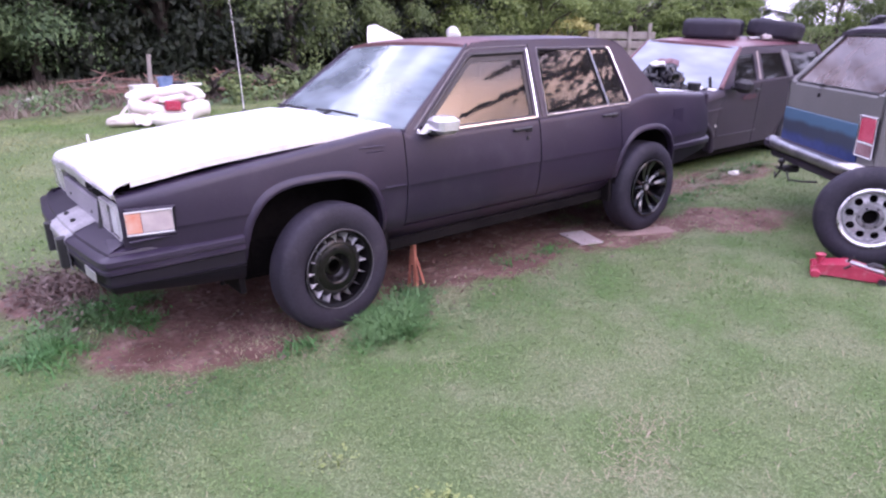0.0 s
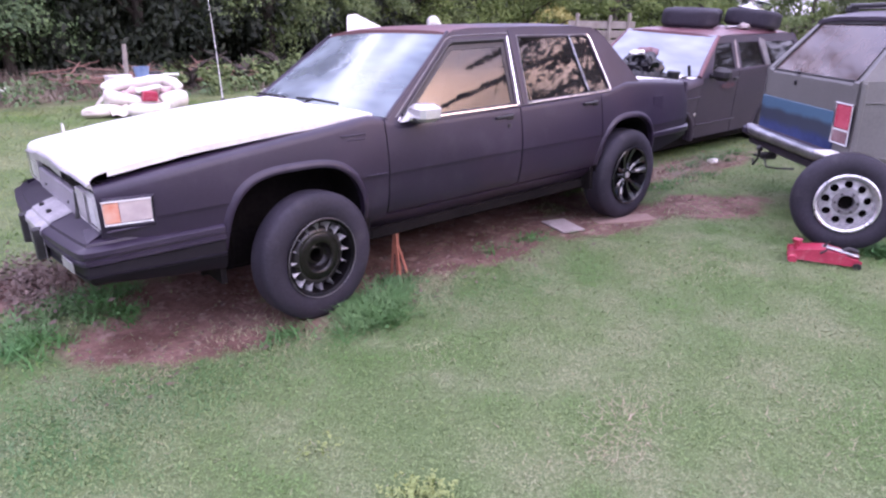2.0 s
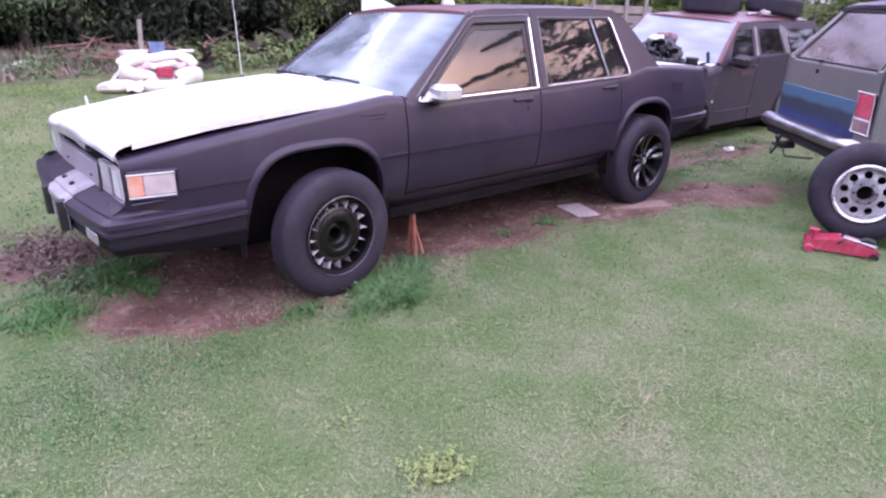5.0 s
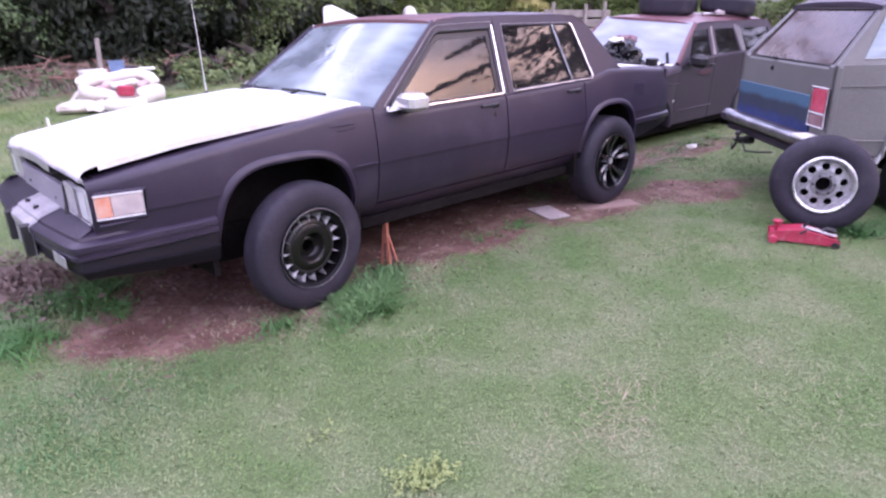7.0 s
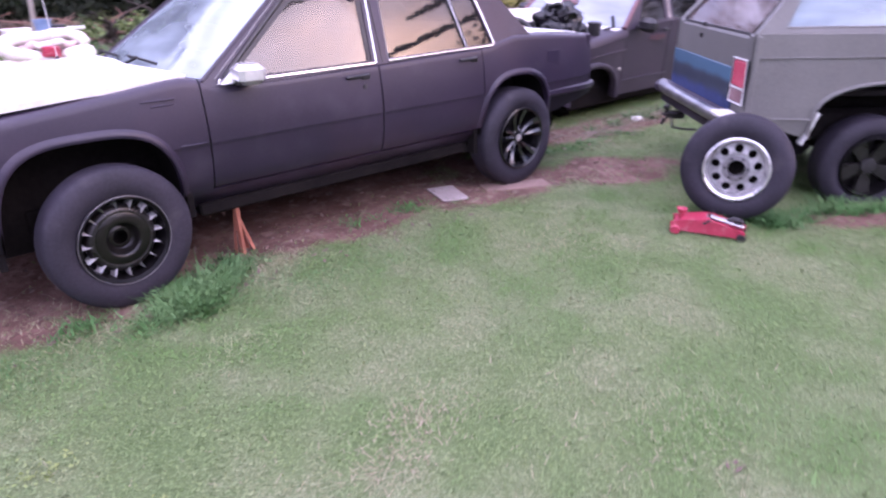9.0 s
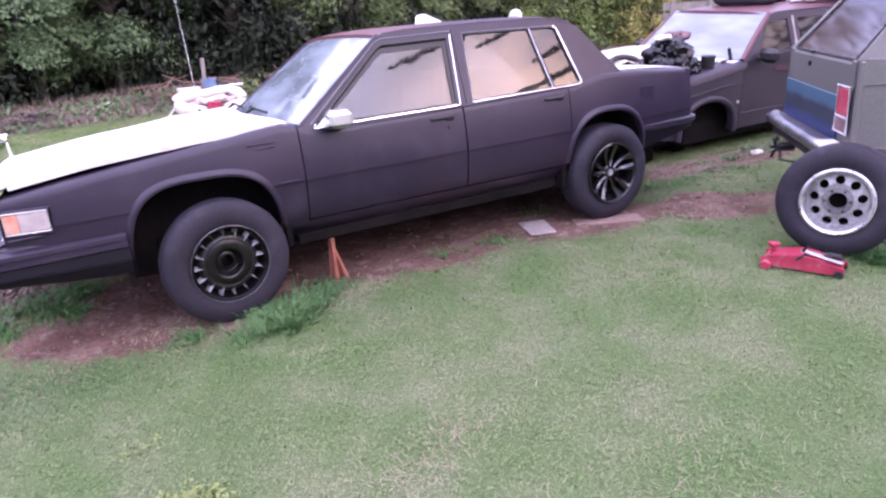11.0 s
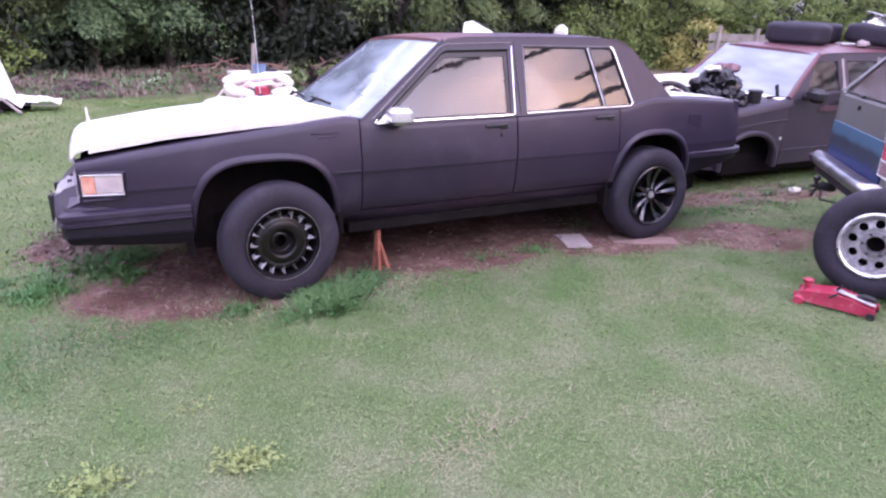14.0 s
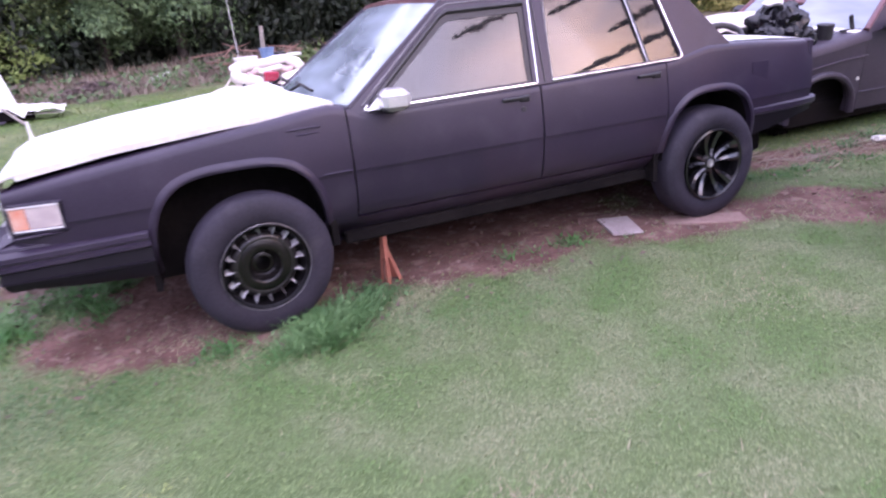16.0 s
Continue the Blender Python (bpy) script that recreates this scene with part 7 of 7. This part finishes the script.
LIME = grass_material("yellow_green_blades", (0.195, 0.250, 0.076), (0.285, 0.335, 0.118), (0.27, 0.29, 0.13), 0.35)
HAY = grass_material("dry_straw_blades", (0.23, 0.19, 0.12), (0.42, 0.37, 0.255), (0.38, 0.325, 0.22), 0.5)


def blades(name, label, mat, x, y, h, w, lean, seed):
    rng = np.random.default_rng(seed)
    n = len(x)
    ph = rng.uniform(0, 6.283, n)
    z = at_map(RISE_MAP, x, y)
    b = np.stack([x, y, z - 0.004], 1)
    s = np.stack([-np.sin(ph), np.cos(ph), np.zeros(n)], 1) * w[:, None] * 0.5
    d = np.stack([np.cos(ph), np.sin(ph), np.zeros(n)], 1)
    tip = b + d * (h * lean)[:, None] + np.array([0, 0, 1.0]) * h[:, None]
    co = np.stack([b - s, b + s, tip], 1).reshape(-1, 3)
    ob = new(name, raw_mesh(name, co, np.arange(3 * n).reshape(-1, 3), 3, mat))
    return tagged(ob, label, "grass", kind="stuff")


def lawn():
    rng = np.random.default_rng(3)
    def spread(n, x0, x1, y0, y1, fade=0.0):
        x, y = rng.uniform(x0, x1, n), rng.uniform(y0, y1, n)
        if fade:
            inside = np.minimum(np.minimum(x - x0, x1 - x), np.minimum(y - y0, y1 - y)) > fade * rng.uniform(0, 1, n)
            x, y = x[inside], y[inside]
            n = len(x)
        keep = (at_map(BARE_MAP, x, y) < rng.uniform(0.05, 0.8, n)) | ((rng.uniform(0, 1, n) < 0.09) & (y < 0.6))
        return x[keep], y[keep]
    x, y = spread(430000, -3.7, 5.2, -3.9, 0.8, 1.1)
    n = len(x)
    blades("lawn_grass", "short mown lawn grass with straw-coloured thatch", LAWN, x, y, rng.uniform(0.006, 0.018, n), rng.uniform(0.003, 0.006, n), rng.uniform(0.6, 2.8, n), 1)
    x, y = spread(190000, -3.6, 5.0, -3.4, 0.7, 0.9)
    c = np.stack([x, y, at_map(RISE_MAP, x, y) + rng.uniform(0.004, 0.020, len(x))], 1)
    co, lo = leaves(rng, c, np.tile([0.0, 0.0, 1.1], (len(x), 1)), 0.0068)
    tagged(new("lawn_clover", raw_mesh("lawn_clover", co, lo, 3, CLOVER)), "small clover leaves and clipped bits in the mown lawn", "weeds", kind="stuff")
    x, y = spread(230000, -8.0, 7.2, 0.2, 9.2, 0.6)
    n = len(x)
    blades("lawn_grass", "short mown lawn grass further off", FAR_LAWN, x, y, rng.uniform(0.012, 0.030, n), rng.uniform(0.006, 0.013, n), rng.uniform(0.3, 1.8, n), 2)
    x, y = spread(70000, 3.8, 9.2, -4.2, 0.8, 0.8)
    n = len(x)
    blades("lawn_grass", "short mown lawn grass beside the truck", LAWN, x, y, rng.uniform(0.012, 0.035, n), rng.uniform(0.004, 0.009, n), rng.uniform(0.2, 1.8, n), 5)
    x, y = spread(60000, -12, 9, -10, -2.6, 1.0)
    n = len(x)
    blades("lawn_grass", "short mown lawn grass behind the viewer", LAWN, x, y, rng.uniform(0.015, 0.045, n), rng.uniform(0.009, 0.02, n), rng.uniform(0.2, 1.6, n), 4)
    def patch(n, cx, cy, rx, ry, turn=0.0):
        a, r = rng.uniform(0, 6.283, n), np.sqrt(rng.uniform(0, 1, n)) * (0.75 + 0.35 * np.sin(rng.uniform(0, 6.283, n)))
        u, v, t = r * rx * np.cos(a), r * ry * np.sin(a), radians(turn)
        return cx + u * math.cos(t) - v * math.sin(t), cy + u * math.sin(t) + v * math.cos(t)
    for k, (cnt, cx, cy, rx, ry, turn, h0, h1) in enumerate(((2300, 0.25, -0.19, 0.33, 0.15, 34, 0.02, 0.085), (300, 0.60, 0.08, 0.26, 0.10, 25, 0.015, 0.06), (1700, -1.38, 0.72, 0.58, 0.46, 0, 0.015, 0.055),
                                                            (1300, -0.95, 0.95, 0.34, 0.28, 0, 0.02, 0.075), (140, -0.22, -0.12, 0.16, 0.06, 20, 0.02, 0.06), (360, 4.2, 0.35, 0.8, 0.20, 5, 0.02, 0.05),
                                                            (650, 3.35, -1.62, 0.3, 0.12, -35, 0.03, 0.09), (500, 3.95, -1.85, 0.5, 0.12, -38, 0.03, 0.10), (200, 1.75, 0.10, 0.5, 0.1, -5, 0.015, 0.045),
                                                            (420, 5.3, 0.66, 0.9, 0.14, 0, 0.03, 0.11))):
        bx, by = patch(max(12, cnt // 40), cx, cy, rx, ry, turn)
        pick = rng.integers(0, len(bx), cnt)
        px, py = bx[pick] + rng.normal(0, 0.038, cnt), by[pick] + rng.normal(0, 0.038, cnt)
        n = len(px)
        h1 = h1 * (0.6 + 0.7 * rng.uniform(0, 1, len(bx)))[pick]
        blades("grass_tuft", "longer lush green grass tuft left by the mower", LUSH, px, py, rng.uniform(h0, h1, n), rng.uniform(0.006, 0.016, n), rng.uniform(0.4, 2.8, n), 30 + k)
        m = cnt // 3
        pick = rng.integers(0, len(bx), m)
        c = np.stack([bx[pick] + rng.normal(0, 0.07, m), by[pick] + rng.normal(0, 0.07, m), rng.uniform(0.008, h1.max() * 0.6, m)], 1)
        c[:, 2] += at_map(RISE_MAP, c[:, 0], c[:, 1])
        co, lo = leaves(rng, c, np.tile([0.0, 0.0, 0.9], (m, 1)), 0.012)
        tagged(new("lawn_weeds", raw_mesh("lawn_weeds", co, lo, 3, LUSH)), "low leafy green weeds among the longer grass", "weeds", kind="stuff")
    px = np.concatenate([rng.normal(-1.05, 0.45, 9000), rng.normal(-1.5, 0.3, 5000), rng.normal(0.9, 0.5, 2500)])
    py = np.concatenate([rng.normal(-0.22, 0.22, 9000), rng.normal(-0.35, 0.40, 5000), rng.normal(-0.35, 0.16, 2500)])
    keep = at_map(BARE_MAP, px, py) < rng.uniform(0.05, 0.5, len(px))
    px, py = px[keep], py[keep]
    n = len(px)
    blades("lawn_grass", "darker green short grass along the edge of the bare earth", LUSH, px, py, rng.uniform(0.008, 0.022, n), rng.uniform(0.004, 0.008, n), rng.uniform(0.5, 2.4, n), 6)
    for k, (cnt, cx, cy, rx, ry, turn) in enumerate(((620, -0.44, -1.48, 0.13, 0.10, -18), (520, -0.93, -1.40, 0.16, 0.095, -10), (90, -0.57, -1.05, 0.14, 0.09, 0))):
        px, py = patch(cnt, cx, cy, rx, ry, turn)
        n = len(px)
        px, py = px + 0.02 * np.sin(py * 60), py + 0.02 * np.sin(px * 70)
        c = np.stack([px, py, at_map(RISE_MAP, px, py) + rng.uniform(0.008, 0.03, n)], 1)
        co, lo = leaves(rng, c, np.tile([0.0, 0.0, 0.9], (n, 1)), 0.0095)
        tagged(new("yellow_clover", raw_mesh("yellow_clover", co, lo, 3, LIME)), "yellow-green patch of clover in the lawn", "weeds", kind="stuff")
    hx, hy = [], []
    for cx, cy, r, cnt in ((0.5, -1.62, 0.30, 320), (0.23, -0.73, 0.24, 300), (0.3, -1.75, 0.25, 200), (-0.25, -0.25, 0.3, 300), (0.8, -0.05, 0.25, 350), (-0.9, -0.1, 0.25, 250), (1.2, -2.3, 0.5, 500), (2.2, -1.0, 0.5, 500),
                           (3.3, -0.3, 0.6, 250), (4.9, 0.6, 0.9, 1500), (4.4, 0.5, 0.7, 900), (5.6, 0.7, 0.7, 700), (-0.3, 0.05, 0.3, 250)):
        px, py = patch(cnt, cx, cy, r, r * 0.7)
        hx.append(px)
        hy.append(py)
    px, py = rng.uniform(-2.4, 4.2, 2500), rng.uniform(-2.8, 0.3, 2500)
    hx.append(px)
    hy.append(py)
    px, py = np.concatenate(hx), np.concatenate(hy)
    n = len(px)
    blades("dry_grass", "scattered dry straw blades in the lawn", HAY, px, py, rng.uniform(0.008, 0.03, n), rng.uniform(0.003, 0.006, n), rng.uniform(0.5, 3.0, n), 70)
    px, py = rng.uniform(-1.5, 4.4, 2600), rng.uniform(-0.6, 1.0, 2600)
    keep = at_map(BARE_MAP, px, py) > 0.35
    px, py = px[keep], py[keep]
    n = len(px)
    blades("loose_straw", "loose straw bits lying on the bare earth", HAY, px, py, rng.uniform(0.004, 0.009, n), rng.uniform(0.002, 0.005, n), rng.uniform(2.5, 8.0, n), 71)


lawn()


def crumbs():
    """Small clods, dead leaves and straw on the bare earth."""
    rng = np.random.default_rng(9)
    g = Geo()
    for _ in range(420):
        x, y = rng.uniform(-1.4, 4.4), rng.uniform(-0.9, 1.2)
        if soil(x, y) < 0.5:
            continue
        s = rng.uniform(0.004, 0.016)
        g.box((x, y, rise(x, y) + s * 0.25), (s * 2, s * 1.4, s), tuple(rng.uniform(-40, 40, 3)), s * 0.3)
    solo("earth_clods", g, material("reddish_clods", (0.10, 0.062, 0.05), (0.23, 0.155, 0.128), 6.0, 40, 0.95, 0, 0.4, per_piece=0.5), "small reddish clods scattered on the bare earth", "soil", kind="stuff")


def litter():
    """Dry brown leaves drifted under the front bumper."""
    rng = np.random.default_rng(17)
    n = 1500
    c = np.stack([rng.normal(-1.08, 0.16, n), rng.normal(1.5, 0.28, n), rng.uniform(0.005, 0.07, n)], 1)
    c[:4] = [(1.10, -2.53, 0.012), (1.12, -2.51, 0.016), (1.09, -2.50, 0.012), (1.13, -2.54, 0.012)]
    more = np.stack([rng.uniform(-1.3, 4.3, 500), rng.uniform(-0.28, 0.9, 500), rng.uniform(0.003, 0.010, 500)], 1)
    co, lo = leaves(rng, np.concatenate([c, more]), np.tile([0.0, 0.0, 1.2], (n + 500, 1)), 0.022)
    co[:, 2] = np.maximum(co[:, 2], 0.002)
    dry = leaf_material("dry_fallen_leaves", (0.06, 0.042, 0.034), (0.21, 0.15, 0.12))
    tagged(new("leaf_litter", raw_mesh("leaf_litter", co, lo, 3, dry)), "dry brown fallen leaves on the earth", "leaves", kind="stuff")


def stalks():
    """Dry stalks, twigs and small stones strewn between the sedan's tail and the wagon."""
    rng = np.random.default_rng(23)
    g = Geo()
    for _ in range(150):
        x, y = rng.uniform(3.9, 6.1), rng.normal(0.62, 0.14)
        a, l, z = rng.uniform(-0.7, 0.7), rng.uniform(0.05, 0.28), rise(x, y) + rng.uniform(0.008, 0.03)
        dx, dy = l / 2 * math.cos(a), l / 2 * math.sin(a)
        g.tube([(x - dx, y - dy, z), (x, y, z + 0.01 * rng.uniform(0, 1)), (x + dx, y + dy, z + rng.uniform(-0.004, 0.03))], [0.004, 0.0035, 0.002], 4)
    solo("dry_stalks", g, TWIGS, "dry stalks and twigs strewn on the ground by the wagon", "twigs", kind="stuff")
    g = Geo()
    for _ in range(60):
        x, y, s = rng.uniform(3.8, 6.1), rng.normal(0.66, 0.16), rng.uniform(0.006, 0.020)
        g.box((x, y, rise(x, y) + s * 0.3), (s * 2, s * 1.5, s), tuple(rng.uniform(-40, 40, 3)), s * 0.35)
    solo("small_stones", g, DUSTY, "small brownish stones and clods by the wagon", "stones", kind="stuff")


def debris_mound():
    """A dark mound of rotten brush at the edge of the lawn."""
    rng = np.random.default_rng(29)
    g = Geo()
    x0, y0 = -1.3, 9.0
    z0 = rise(x0, y0)
    for _ in range(240):
        u, v = rng.normal(0, 0.30), rng.normal(0, 0.22)
        h = 0.26 * math.exp(-(u / 0.42) ** 2 - (v / 0.3) ** 2)
        a, l = rng.uniform(0, 6.28), rng.uniform(0.1, 0.4)
        x, y, z = x0 + u, y0 + v, z0 + h * rng.uniform(0.4, 1.0)
        dx, dy = l / 2 * math.cos(a), l / 2 * math.sin(a)
        g.tube([(x - dx, y - dy, z), (x, y, z + 0.02), (x + dx, y + dy, z + rng.uniform(-0.05, 0.05))], [0.012, 0.010, 0.004], 4)
    solo("brush_mound", g, material("rotten_brown_sticks", (0.05, 0.038, 0.036), (0.16, 0.115, 0.105), 3.0, 20, 0.9, 0, 0.3, per_piece=0.5), "dark mound of rotten brushwood on the lawn's edge", "branches", kind="stuff")


litter()
crumbs()
stalks()
debris_mound()
